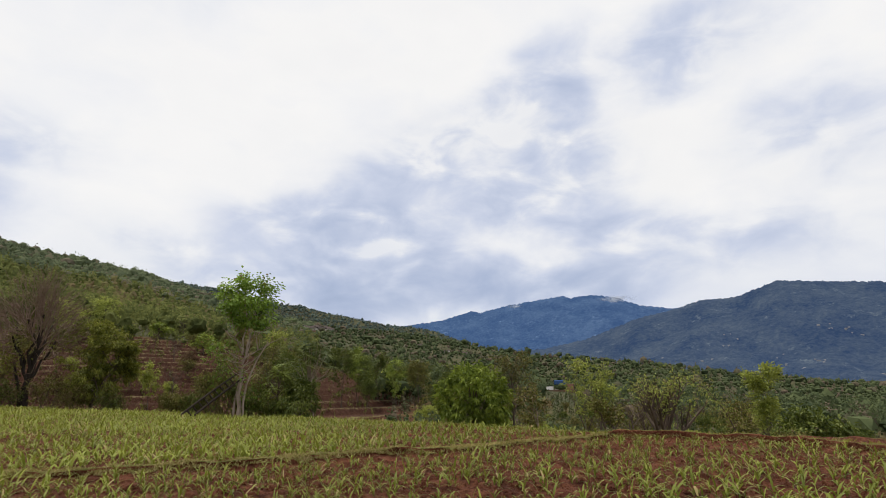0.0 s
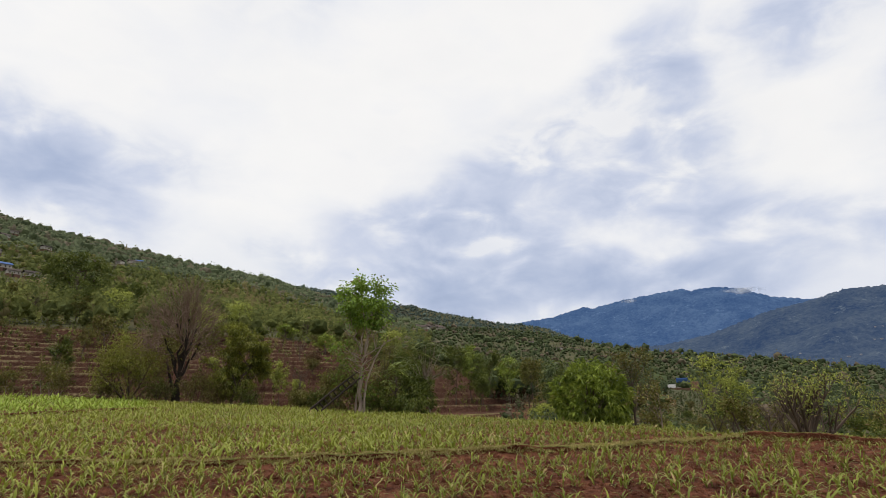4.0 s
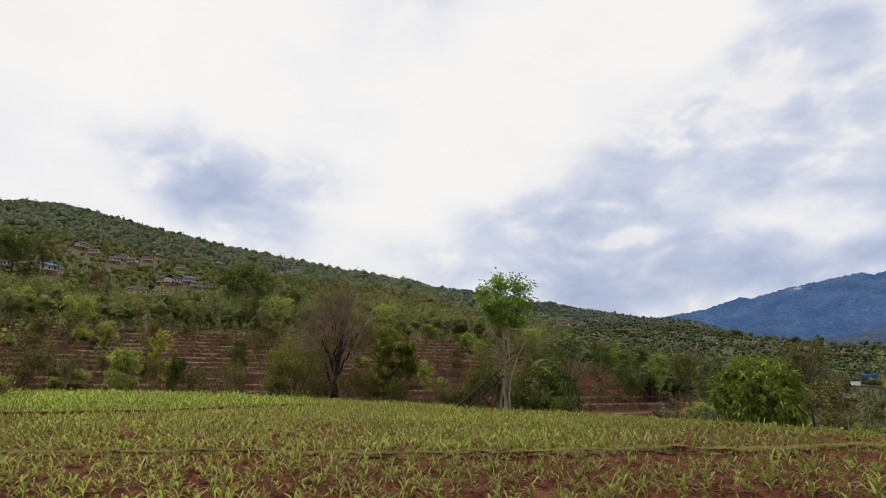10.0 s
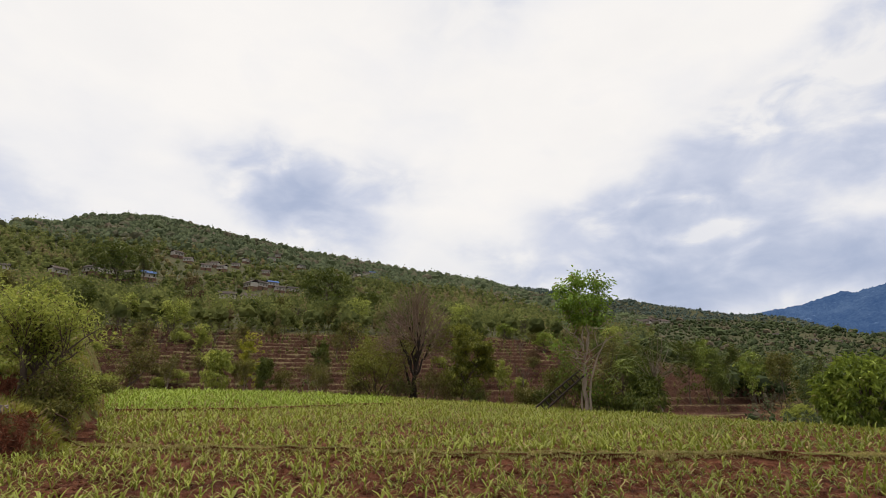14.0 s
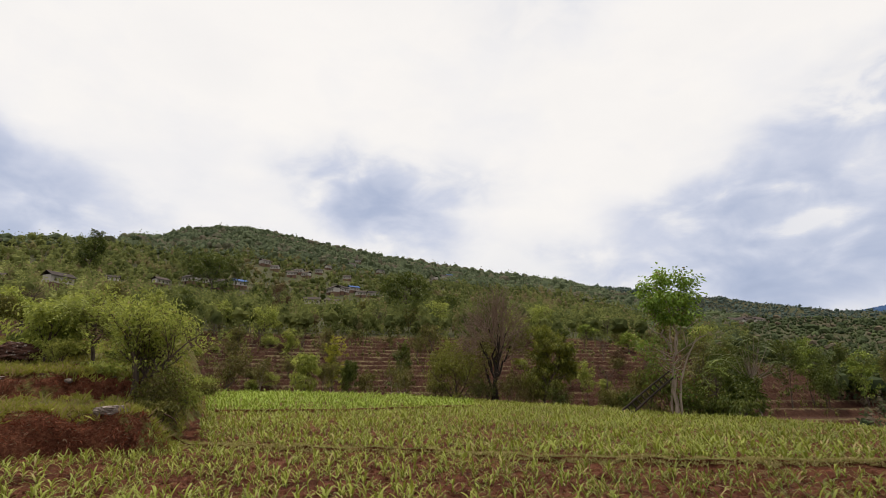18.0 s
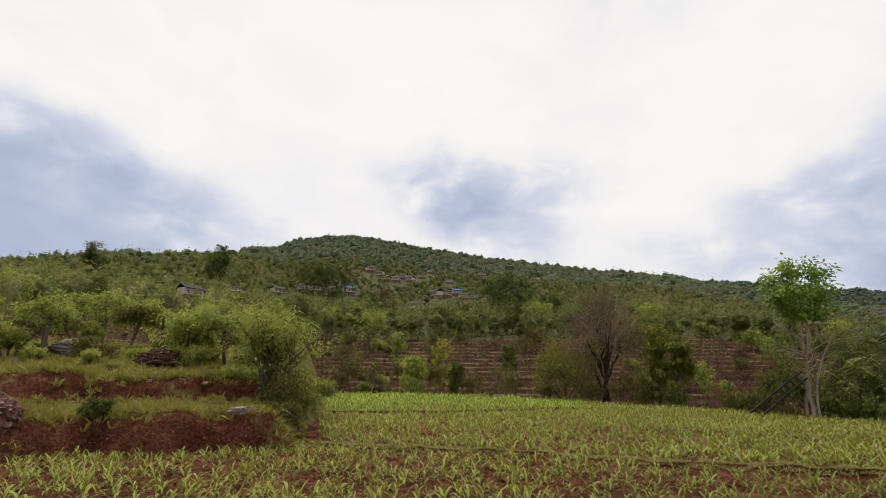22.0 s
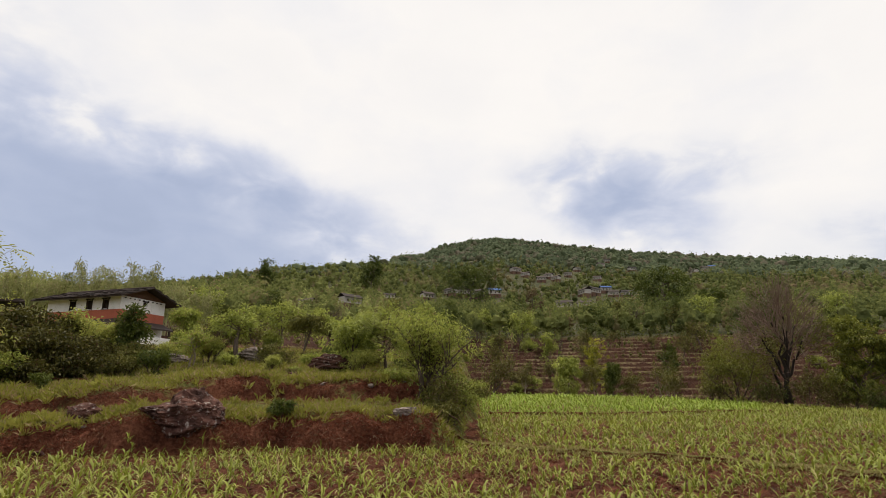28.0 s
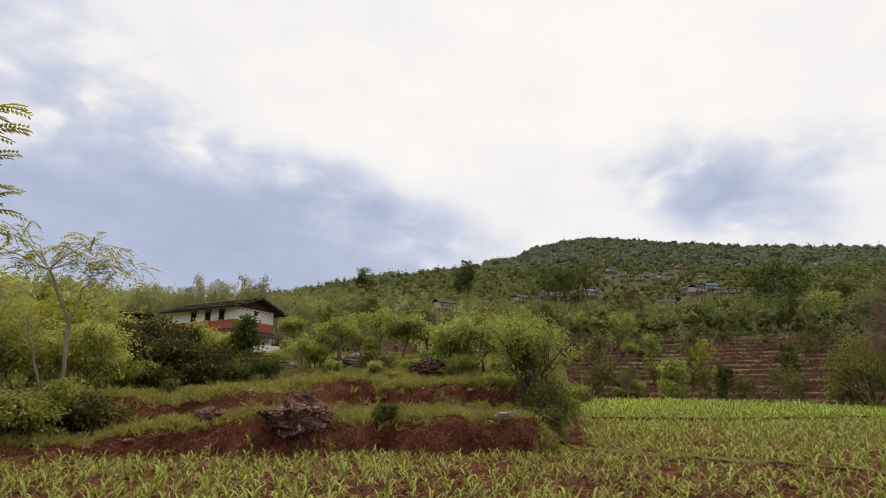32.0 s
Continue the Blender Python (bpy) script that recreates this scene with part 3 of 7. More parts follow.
    grass = np.where(plot, 0.08, 0.55) + 0.75 * ridge * smooth(d - B, -0.22, 0.0) + 0.5 * thin + np.exp(-((d - E - 0.15) / 0.5) ** 2) * 0.5 * (1 - s)
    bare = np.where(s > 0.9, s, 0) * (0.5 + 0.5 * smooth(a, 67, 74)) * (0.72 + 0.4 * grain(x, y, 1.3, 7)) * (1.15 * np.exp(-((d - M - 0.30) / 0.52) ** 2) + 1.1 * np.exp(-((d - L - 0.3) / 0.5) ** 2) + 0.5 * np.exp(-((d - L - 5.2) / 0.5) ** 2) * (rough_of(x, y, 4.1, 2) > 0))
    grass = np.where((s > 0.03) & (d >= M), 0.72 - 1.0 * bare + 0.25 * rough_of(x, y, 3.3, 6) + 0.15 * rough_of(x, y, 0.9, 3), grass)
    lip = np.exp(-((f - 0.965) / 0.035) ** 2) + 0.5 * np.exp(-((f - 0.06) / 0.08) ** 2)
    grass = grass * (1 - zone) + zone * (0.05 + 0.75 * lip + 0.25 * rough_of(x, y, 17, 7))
    wood = smooth(d, 128, 150) + smooth(d, E + 3, E + 12) * (1 - zone) * (1 - s) * 0.7
    return z, np.clip(grass, 0, 1), np.clip(wood * (1 - zone), 0, 1), zone


def height(a, d):
    return float(land(np.array([float(a)]), np.array([float(d)]))[0][0])


def spot(a, d, turn=0.0, up=0.0):
    """A pose on the ground at azimuth a and distance d."""
    return pose(-d * math.sin(radians(a)), d * math.cos(radians(a)), height(a, d) + up, 0, 0, turn)


rings = np.concatenate([np.linspace(0.3, 8.8, 10), np.arange(9.0, 28, 0.12), np.arange(28, 30, 0.2), np.arange(30, 62, 0.4), np.arange(62, 79, 1.5), np.arange(79, 141, 0.32),
                        142 * 1.055 ** np.arange(0, 14), 292 * 1.02 ** np.arange(0, 92), [1800, 1830], 1900 * 1.06 ** np.arange(0, 17), [4950]])
turns = np.concatenate([np.arange(-45, 120, 0.4), np.arange(120, 315, 3.0)])
A, D = np.meshgrid((turns + 180) % 360 - 180, rings, indexing="ij")
Z, GR, WO, ST = land(A.ravel(), D.ravel())
X, Y = -D.ravel() * np.sin(np.radians(A.ravel())), D.ravel() * np.cos(np.radians(A.ravel()))
na, nr = A.shape
i, j = np.meshgrid(np.arange(na), np.arange(nr - 1), indexing="ij")
i2 = (i + 1) % na
quads = np.stack([i * nr + j, i2 * nr + j, i2 * nr + j + 1, i * nr + j + 1], -1).reshape(-1, 4)
hub = len(X)
fan = np.stack([np.full(na, hub), ((np.arange(na) + 1) % na) * nr, np.arange(na) * nr], -1)
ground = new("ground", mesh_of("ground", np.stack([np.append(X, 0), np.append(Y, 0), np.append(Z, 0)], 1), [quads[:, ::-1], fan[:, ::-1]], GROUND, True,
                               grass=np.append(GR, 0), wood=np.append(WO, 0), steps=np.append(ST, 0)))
tagged(ground, "red earth fields, grassy banks and terraced wooded hillside", "ground", kind="structure")


thin_far = line(34, 42, 36, 41, 42, 37, 50, 32.8, 62, 33)


# ---------------------------------------------------------------- ridges of earth between the plots
def line_level(P, d0):
    """Ground level along a ridge, evened out over its neighbourhood."""
    return sum(land((P + k).ravel(), d0.ravel())[0] for k in (-1.2, -0.6, 0, 0.6, 1.2)).reshape(P.shape) / 5


def earth_ridge(name, a0, a1, dist, high, wide, label, seed, soil=0.0):
    """A low bank of earth with a grassy top, following dist(azimuth)."""
    az = np.arange(a0, a1, 0.14)
    u = np.concatenate([np.linspace(-1, -0.4, 6), np.linspace(-0.25, 1, 6)])
    P, U = np.meshgrid(az, u, indexing="ij")
    d0 = dist(P) + 0.08 * rough_of(P, 0 * P, 1.9, seed) + 0.03 * rough_of(P, 0 * P, 0.5, seed + 1)
    x, y = -d0 * np.sin(np.radians(P)), d0 * np.cos(np.radians(P))
    h = high * (1 + 0.16 * rough_of(x, y, 1.3, seed) + 0.10 * rough_of(x, y, 0.35, seed + 2))
    prof = np.where(U < 0, np.clip(1 - np.abs(U) ** 5, 0, 1), np.clip(1 - np.abs(U) ** 2.2, 0, 1))
    d = d0 + wide * 0.5 * np.where(U < 0, -0.52 * np.abs(U) ** 0.45 + 0.06 * smooth(-U, 0.6, 1.0), U)
    z = line_level(P, d0) - 0.06 + (h + 0.06) * prof + 0.02 * rough_of(x + 3 * U, y, 0.13, seed)
    v = np.stack([-d * np.sin(np.radians(P)), d * np.cos(np.radians(P)), z], -1).reshape(-1, 3)
    n, m = P.shape
    i, j = np.meshgrid(np.arange(n - 1), np.arange(m - 1), indexing="ij")
    q = np.stack([i * m + j, i * m + j + 1, (i + 1) * m + j + 1, (i + 1) * m + j], -1).reshape(-1, 4)
    grass = np.clip(0.95 * smooth(U, -0.75, -0.45) + 0.05 - soil * (U < -0.1), 0, 1).ravel()
    ob = new(name, mesh_of(name, v, q[:, ::-1], GROUND, True, grass=grass, wood=0 * grass, steps=0 * grass))
    return tagged(ob, label, "earth bank", kind="structure")


earth_ridge("earth_ridge_middle", -15.6, 64.8, bund_far, 0.10, 0.6, "low earth ridge with a dry grassy top between the plots", 1)
earth_ridge("earth_ridge_outer", -60, -15.0, bund_far, 0.22, 0.7, "red earth bank along the outer edge of the field", 2, 0.5)
earth_ridge("earth_ridge_upper", -15.6, 62, lambda a: edge_far(a) + 0.1, 0.13, 0.6, "low grassy earth ridge at the far edge of the maize", 3)
earth_ridge("earth_ridge_thin", 36, 60.6, thin_far, 0.16, 0.5, "low dark earth ridge below the bright maize", 4, 0.4)


# ---------------------------------------------------------------- distant mountains
def slope_at(far, crest, P, T, seed):
    top = seen(far, crest(P)) + far * 0.0010 * (rough_of(P * 40, 0 * P, 9, seed) + 0.7 * rough_of(P * 40, 0 * P, 3.1, seed + 1) + 0.8 * rough_of(P * 40, 0 * P, 1.3, seed + 2) + 0.8 * np.sin(P * 71) * np.sin(P * 43 + 1))
    u, v = P * far * 0.0175, T * far * 0.4
    gully = rough_of(u + 0.4 * v, v * 0.8, 210, seed) * 0.7 + rough_of(u - 0.5 * v, v, 85, seed + 2) * 0.5 + rough_of(u + 0.3 * v, v, 34, seed + 3) * 0.3
    z = -30 + (top + 30) * (T ** 1.25 + 0.10 * gully * np.sin(np.pi * T) ** 0.8)
    d = far * (0.60 + 0.40 * T) + far * 0.02 * gully * (1 - T)
    return np.stack([-d * np.sin(np.radians(P)), d * np.cos(np.radians(P)), z], -1)


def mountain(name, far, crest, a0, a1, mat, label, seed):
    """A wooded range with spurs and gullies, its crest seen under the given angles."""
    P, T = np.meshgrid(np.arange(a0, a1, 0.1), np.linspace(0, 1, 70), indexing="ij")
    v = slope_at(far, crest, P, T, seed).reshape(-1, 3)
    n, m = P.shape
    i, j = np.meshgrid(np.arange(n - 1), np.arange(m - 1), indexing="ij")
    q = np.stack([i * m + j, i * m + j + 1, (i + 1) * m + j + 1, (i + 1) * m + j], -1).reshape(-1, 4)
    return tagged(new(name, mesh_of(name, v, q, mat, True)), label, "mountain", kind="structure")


crest_far = line(-30, 7.6, -22.1, 7.6, -19.1, 8.1, -17.1, 8.93, -15.6, 9.2, -14.5, 9.29, -12.8, 9.1, -12, 9.33, -10.1, 9.08, -6.7, 8.6, -3.9, 7.95, -3.0, 8.1, 0.1, 7.2, 2.1, 6.95, 5, 6.5, 12, 5.6, 20, 5)
crest_near = line(-75, 7.0, -50, 7.8, -38.3, 8.43, -34.3, 8.92, -31.9, 9.24, -30.8, 9.38, -29.2, 8.85, -27.3, 8.22, -24.5, 8.2, -22.1, 7.5, -19, 6.9, -17, 6.2, -14, 5.1, -10, 4.3, -4, 3.9, 12, 3.5)
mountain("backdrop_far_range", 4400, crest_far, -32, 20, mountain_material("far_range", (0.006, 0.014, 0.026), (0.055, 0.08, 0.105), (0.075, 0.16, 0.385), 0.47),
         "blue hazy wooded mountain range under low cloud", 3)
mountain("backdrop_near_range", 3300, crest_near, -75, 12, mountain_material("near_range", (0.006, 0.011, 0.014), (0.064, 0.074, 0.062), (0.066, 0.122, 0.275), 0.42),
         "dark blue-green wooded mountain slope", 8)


def summit_cloud(a, el, wide, high, seed):
    """A thin torn wisp of cloud lying on the mountain top."""
    m, n, b = material("cloud_wisp", 1.0, 0, 0)
    b.inputs["Base Color"].default_value = (0.9, 0.92, 0.95, 1)
    at = n.add("ShaderNodeTexCoord").outputs["UV"]
    fall = n.add("ShaderNodeTexGradient", gradient_type="QUADRATIC_SPHERE")
    mid = n.add("ShaderNodeMapping", vector_type="TEXTURE")
    n.link(at, mid.inputs[0])
    mid.inputs[1].default_value, mid.inputs[3].default_value = (0.5, 0.5, 0), (0.5, 0.5, 1)
    n.link(mid.outputs[0], fall.inputs[0])
    torn = n.span(n.noise(place(n), 0.012, 6, 0.6, 0.5), 0.36, 0.66)
    n.link(n.math("MULTIPLY", n.math("MULTIPLY", torn, fall.outputs["Fac"]), 2.4, clamp=True), b.inputs["Alpha"])
    P, E = np.meshgrid(a + wide * np.linspace(-1, 1, 12), el + high * np.linspace(-1, 1, 6), indexing="ij")
    d = 4250 + 30 * rough_of(P * 5, E * 5, 1.0, seed)
    i, j = np.meshgrid(np.arange(11), np.arange(5), indexing="ij")
    q = np.stack([i * 6 + j, i * 6 + j + 1, (i + 1) * 6 + j + 1, (i + 1) * 6 + j], -1).reshape(-1, 4)
    me = mesh_of("low_cloud", np.stack([-d * np.sin(np.radians(P)), d * np.cos(np.radians(P)), seen(d, E)], -1).reshape(-1, 3), q, m, True)
    uv = np.stack([(P - a) / wide * 0.5 + 0.5, (E - el) / high * 0.5 + 0.5], -1).reshape(-1, 2)
    me.uv_layers.new(name="span").data.foreach_set("uv", uv[q.ravel()].astype(np.float32).ravel())
    tagged(new("backdrop_low_cloud", me), "thin white cloud lying on the mountain top", "cloud", kind="structure")


summit_cloud(-17.1, 8.8, 2.2, 0.45, 1)
summit_cloud(-7.4, 8.5, 1.2, 0.3, 2)


def far_hamlets():
    """White specks of houses on the slopes across the valley."""
    rng = np.random.default_rng(17)
    groups = rng.uniform((-38, 0.12), (-6, 0.55), (22, 2))
    pile = Pile()
    for g in groups:
        k = int(rng.integers(2, 7))
        P, T = g[0] + rng.normal(0, 0.5, k), np.clip(g[1] + rng.normal(0, 0.012, k), 0.05, 0.7)
        for c in slope_at(3300, crest_near, P, T, 8):
            w, h = rng.uniform(2, 5), rng.uniform(1.0, 2.2)
            x, y, z = np.array([-1, 1, 1, -1]) * w, np.array([-1, -1, 1, 1]) * 4, c[2]
            v = np.concatenate([np.stack([c[0] + x, c[1] + y, 0 * x + z - 6], 1), np.stack([c[0] + x, c[1] + y, 0 * x + z + h], 1), [[c[0] - w, c[1], z + h + 1.5], [c[0] + w, c[1], z + h + 1.5]]])
            pile.add(v, quads=[[0, 1, 5, 4], [1, 2, 6, 5], [2, 3, 7, 6], [3, 0, 4, 7], [4, 5, 9, 8], [6, 7, 8, 9]], tris=[[5, 6, 9], [7, 4, 8]])
    m, n, b = material("far_whitewash", 0.9)
    n.link(n.mix(n.noise(place(n), 0.05, 2), (0.13, 0.14, 0.16, 1), (0.28, 0.28, 0.29, 1)), b.inputs["Base Color"])
    tagged(new("far_hamlets", pile.mesh("far_hamlets", m)), "tiny pale houses scattered over the far mountainside", "houses", kind="stuff")


far_hamlets()

# ---------------------------------------------------------------- woods on the hills


def on_slope(a, el):
    """Distance at which the ground of the hill is seen under the angle el."""
    d = np.arange(140.0, 1060.0, 2.0)
    e = np.degrees(np.arctan2(land(0 * d + a, d)[0] - EYE, d))
    k = np.argmax(e >= el)
    return float(d[k]) if e[k] >= el else 690.0


HUTS = [(53.6, 11.0), (54.3, 11.3), (55.0, 11.0), (52.4, 11.4), (49.2, 12.2), (48.6, 12.6), (50.9, 9.4), (50.0, 9.5), (47.0, 9.2), (48.2, 9.3), (51.5, 11.9), (46.3, 11.6), (64.1, 9.7), (63.2, 9.6), (39.8, 11.2), (43.0, 12.4), (78.4, 8.3), (74.2, 8.4), (56.6, 11.5), (51.0, 8.2), (61.6, 9.5), (49.6, 10.9), (40.8, 11.0), (57.6, 11.9), (66.5, 9.3), (70.3, 9.2)]
OPEN = [(a, on_slope(a, el)) for a, el in HUTS + [(52.9, 8.1), (59.8, 9.6), (48.9, 9.7), (39.3, 11.3)]] + [(11.0 + 0.27 * k, on_slope(11.0 + 0.27 * k, 6.1)) for k in range(9)]


def ball_of(level):
    """Vertices and triangles of a small round body."""
    bm = bmesh.new()
    bmesh.ops.create_icosphere(bm, subdivisions=level, radius=1.0)
    v, f = np.array([tuple(q.co) for q in bm.verts]), np.array([[q.index for q in t.verts] for t in bm.faces])
    bm.free()
    return v, f


BALLS = {1: ball_of(1), 2: ball_of(2)}


def woods(name, seed, n, a0, a1, near, far, size, label, keep=None, dense=36, clump=(0.07, 0.13), mat=None, round_=1):
    """Far trees by the thousand: short trunk and a lumpy crown of leaf clumps each."""
    rng = np.random.default_rng(seed)
    a = rng.uniform(a0, a1, n)
    top = ridge_far(a) * 1.04 if far is None else far + 0 * a
    d = near * (top / near) ** (rng.uniform(0, 1, n) ** 0.8)
    yards = np.ones(n, bool)
    for ha, hd in OPEN:
        yards &= ~((np.abs(a - ha) * hd * 0.0175 < 6.0) & (d > hd - 42) & (d < hd + 4))
    a, d = a[yards], d[yards]
    if keep is not None:
        ok = keep(a, d, rng)
        a, d = a[ok], d[ok]
    z = land(a, d)[0]
    n = len(a)
    s = size * rng.uniform(0.4, 1.25, n) * np.where(rng.uniform(0, 1, n) < 0.07, 1.7 if round_ == 1 else 1.3, 1.0) * np.interp(a, [8, 20], [0.72, 1.0]) * np.interp(d, [110, 330, 700], [1.0, 0.85 if round_ > 1 else 0.6, 1.0])
    x, y = -d * np.sin(np.radians(a)), d * np.cos(np.radians(a))
    patch = 0.5 + 0.5 * rough_of(x, y, 38, seed)
    tint = np.clip(0.16 + 0.55 * patch + rng.normal(0, 0.3 if round_ > 1 else 0.17, n), 0, 1)
    tint = np.clip(tint + 0.35 * smooth(a, 64, 72) - 0.10 * (a < 12), 0, 1)
    rust = smooth(rough_of(x, y, 46, seed + 4) + 0.6 * rough_of(x, y, 17, seed + 5), 0.35, 0.9)
    dry = np.clip((rng.uniform(0, 1, n) < 0.10 + 0.75 * rust).astype(float) * rng.uniform(0.35, 0.95, n), 0, 1)
    upright = rng.uniform(0, 1, n) < 0.22
    slim = np.where(upright, rng.uniform(0.20, 0.32, n), rng.uniform(0.30, 0.50, n) if round_ > 1 else rng.uniform(0.38, 0.64, n))
    tip = np.where(upright, rng.uniform(0.2, 0.6, n), rng.uniform(-0.1, 0.3, n))
    # each crown is a handful of leafy lobes about its stem
    lobes = 5 if dense < 40 else 9
    per = dense // lobes
    m_ = around(rng, n * lobes).reshape(n, lobes, 3) * rng.uniform(0.25, 0.9, (n, lobes, 1))
    m_[..., 2] = np.linspace(-0.85, 0.9, lobes)[None] + rng.normal(0, 0.12, (n, lobes))
    m_[..., :2] *= np.sqrt(np.clip(1.05 - m_[..., 2:] ** 2, 0.05, 1)) * (1 - tip[:, None, None] * np.clip(m_[..., 2:], -0.4, 1))
    size_l = rng.uniform(0.34, 0.66, (n, lobes, 1, 1))
    c = around(rng, n * lobes * per).reshape(n, lobes, per, 3)
    e = (m_[:, :, None] + c * size_l * rng.uniform(0.55, 1.0, (n, lobes, per, 1)) ** 0.5) * np.stack([slim, slim, 0.44 + 0 * slim], 1)[:, None, None]
    e = e + np.array([0, 0, 0.50])
    k = n * lobes * per
    at = (np.stack([x, y, z], 1)[:, None, None] + e * s[:, None, None, None]).reshape(k, 3)
    face = c.reshape(k, 3) + np.array([0, 0, 0.15]) + 0.5 * around(rng, k)
    u = np.cross(face, around(rng, k))
    u /= np.linalg.norm(u, axis=1, keepdims=True) + 1e-9
    v = np.cross(face, u)
    v /= np.linalg.norm(v, axis=1, keepdims=True) + 1e-9
    h = np.repeat(s * np.where(upright, 0.8, 1.0), lobes * per)[:, None] * rng.uniform(*clump, (k, 1))
    quad = np.stack([at + u * h, at + v * h * 0.7, at - u * h, at - v * h * 0.7], 1).reshape(-1, 3)
    f = (np.arange(k)[:, None] * 4 + [[0, 1, 2, 3]])
    pile = Pile()
    shade = np.repeat(np.clip(np.repeat(tint, lobes) + rng.normal(0, 0.14, n * lobes), 0, 1), per)
    jit = np.clip(shade + rng.normal(0, 0.09, k), 0, 1)
    pile.add(quad, quads=f, tint=np.repeat(jit, 4), dry=np.repeat(np.repeat(dry, lobes * per), 4))
    ball, faces = BALLS[2 if round_ == 2 else 1]
    b = len(ball)
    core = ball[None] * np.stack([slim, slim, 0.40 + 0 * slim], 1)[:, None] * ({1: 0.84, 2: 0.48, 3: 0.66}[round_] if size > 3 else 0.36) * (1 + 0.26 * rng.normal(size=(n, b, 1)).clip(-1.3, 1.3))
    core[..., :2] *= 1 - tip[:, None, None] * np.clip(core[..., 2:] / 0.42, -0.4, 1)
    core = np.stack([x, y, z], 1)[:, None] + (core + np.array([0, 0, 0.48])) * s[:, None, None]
    # crown shade is put into the core's tint: darker inside, lighter upward
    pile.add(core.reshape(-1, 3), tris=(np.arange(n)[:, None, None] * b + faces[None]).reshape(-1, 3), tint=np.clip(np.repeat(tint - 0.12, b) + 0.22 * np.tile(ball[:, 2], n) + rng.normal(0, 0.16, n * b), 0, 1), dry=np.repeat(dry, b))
    if round_ > 1:
        t = 0.018 * s
        foot = np.stack([x, y, z - 0.3], 1)
        ring = np.array([[1, 0, 0], [-0.5, 0.87, 0], [-0.5, -0.87, 0]])
        low = foot[:, None] + ring[None] * t[:, None, None]
        high = foot[:, None] + ring[None] * t[:, None, None] * 0.6 + np.array([0, 0, 0.6]) * s[:, None, None]
        tv = np.concatenate([low, high], 1).reshape(-1, 3)
        b = np.arange(n)[:, None] * 6
        pile.add(tv, quads=np.concatenate([b + [[0, 1, 4, 3]], b + [[1, 2, 5, 4]], b + [[2, 0, 3, 5]]]), tint=0.0, dry=0.6)
    ob = new(name, pile.mesh(name, mat or WOODS))
    return tagged(ob, label, "woods", kind="stuff")


def clearing(a, d, rng):
    """Ground left open: farmed steps, the village's yards, odd gaps."""
    x, y = -d * np.sin(np.radians(a)), d * np.cos(np.radians(a))
    yard = (a > 44) & (a < 62) & (d > 200) & (d < 430) & (rng.uniform(0, 1, len(a)) < 0.25)
    return (d > 126 + 16 * rough_of(x, y, 22, 3)) & ~yard & (rng.uniform(0, 1, len(a)) < 0.75 + 0.4 * (rough_of(x, y, 20, 8) > -0.3))


def off_farm(a, d, r):
    """Leaves the ground before the blue-roofed house open."""
    return ~((a > -13.2) & (a < -9.6) & (d < 249))


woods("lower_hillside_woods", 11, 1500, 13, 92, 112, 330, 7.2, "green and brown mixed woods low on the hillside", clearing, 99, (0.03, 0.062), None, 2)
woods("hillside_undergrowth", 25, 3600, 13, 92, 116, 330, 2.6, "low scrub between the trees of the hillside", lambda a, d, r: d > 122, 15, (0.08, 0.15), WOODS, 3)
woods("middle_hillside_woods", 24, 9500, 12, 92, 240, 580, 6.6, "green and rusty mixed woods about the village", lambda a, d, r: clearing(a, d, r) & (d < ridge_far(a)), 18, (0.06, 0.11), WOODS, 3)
woods("upper_hillside_woods", 15, 15500, 12, 70, 520, None, 6.0, "green mixed woods high on the hillside", None, 5, (0.08, 0.14), UPPER_HAZED)
woods("valley_undergrowth", 26, 3600, -42, 13, 62, 330, 2.4, "low scrub between the valley trees", lambda a, d, r: off_farm(a, d, r) & ((a < 5) | (d > 134)), 15, (0.08, 0.15), VALLEY_HAZED, 3)
woods("near_valley_woods", 16, 1100, -42, 14, 100, 190, 6.2, "light green valley trees below the fields", lambda a, d, r: off_farm(a, d, r) & ((a < 6.5) | (d > 134)), 72, (0.036, 0.07), VALLEY_HAZED, 3)
woods("valley_woods", 12, 8800, -42, 21, 185, None, 6.8, "dense pale green woods across the valley", off_farm, 10, (0.06, 0.115), VALLEY_HAZED)
woods("back_ridge_woods", 13, 10000, -2, 27, 1350, 1830, 7.5, "distant wooded ridge with pines", None, 5, (0.12, 0.2), PINES_HAZED)
woods("valley_floor_woods", 19, 2600, -60, -4, 620, 1900, 8, "hazy woods along the valley floor", None, 10, (0.10, 0.17), VALLEY_HAZED)
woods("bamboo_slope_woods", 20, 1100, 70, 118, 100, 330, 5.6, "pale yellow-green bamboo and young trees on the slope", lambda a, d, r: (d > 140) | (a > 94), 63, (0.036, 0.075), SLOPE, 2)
woods("farm_scrub", 22, 420, -13.4, -9.3, 50, 246, 1.7, "low scrub on the slope before the blue-roofed house", None, 25, (0.07, 0.13), VALLEY_HAZED, 3)
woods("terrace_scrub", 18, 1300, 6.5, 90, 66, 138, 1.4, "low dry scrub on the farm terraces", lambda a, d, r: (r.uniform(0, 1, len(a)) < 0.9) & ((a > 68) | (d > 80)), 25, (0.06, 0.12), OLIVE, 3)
woods("crest_trees", 14, 22000, 12, 118, 280, None, 5.6, "row of trees along the hill crest", lambda a, d, r: (d > ridge_far(a) * 0.93) & (d < ridge_far(a) * 1.03), 10, (0.06, 0.11), UPPER_HAZED)


# ---------------------------------------------------------------- maize


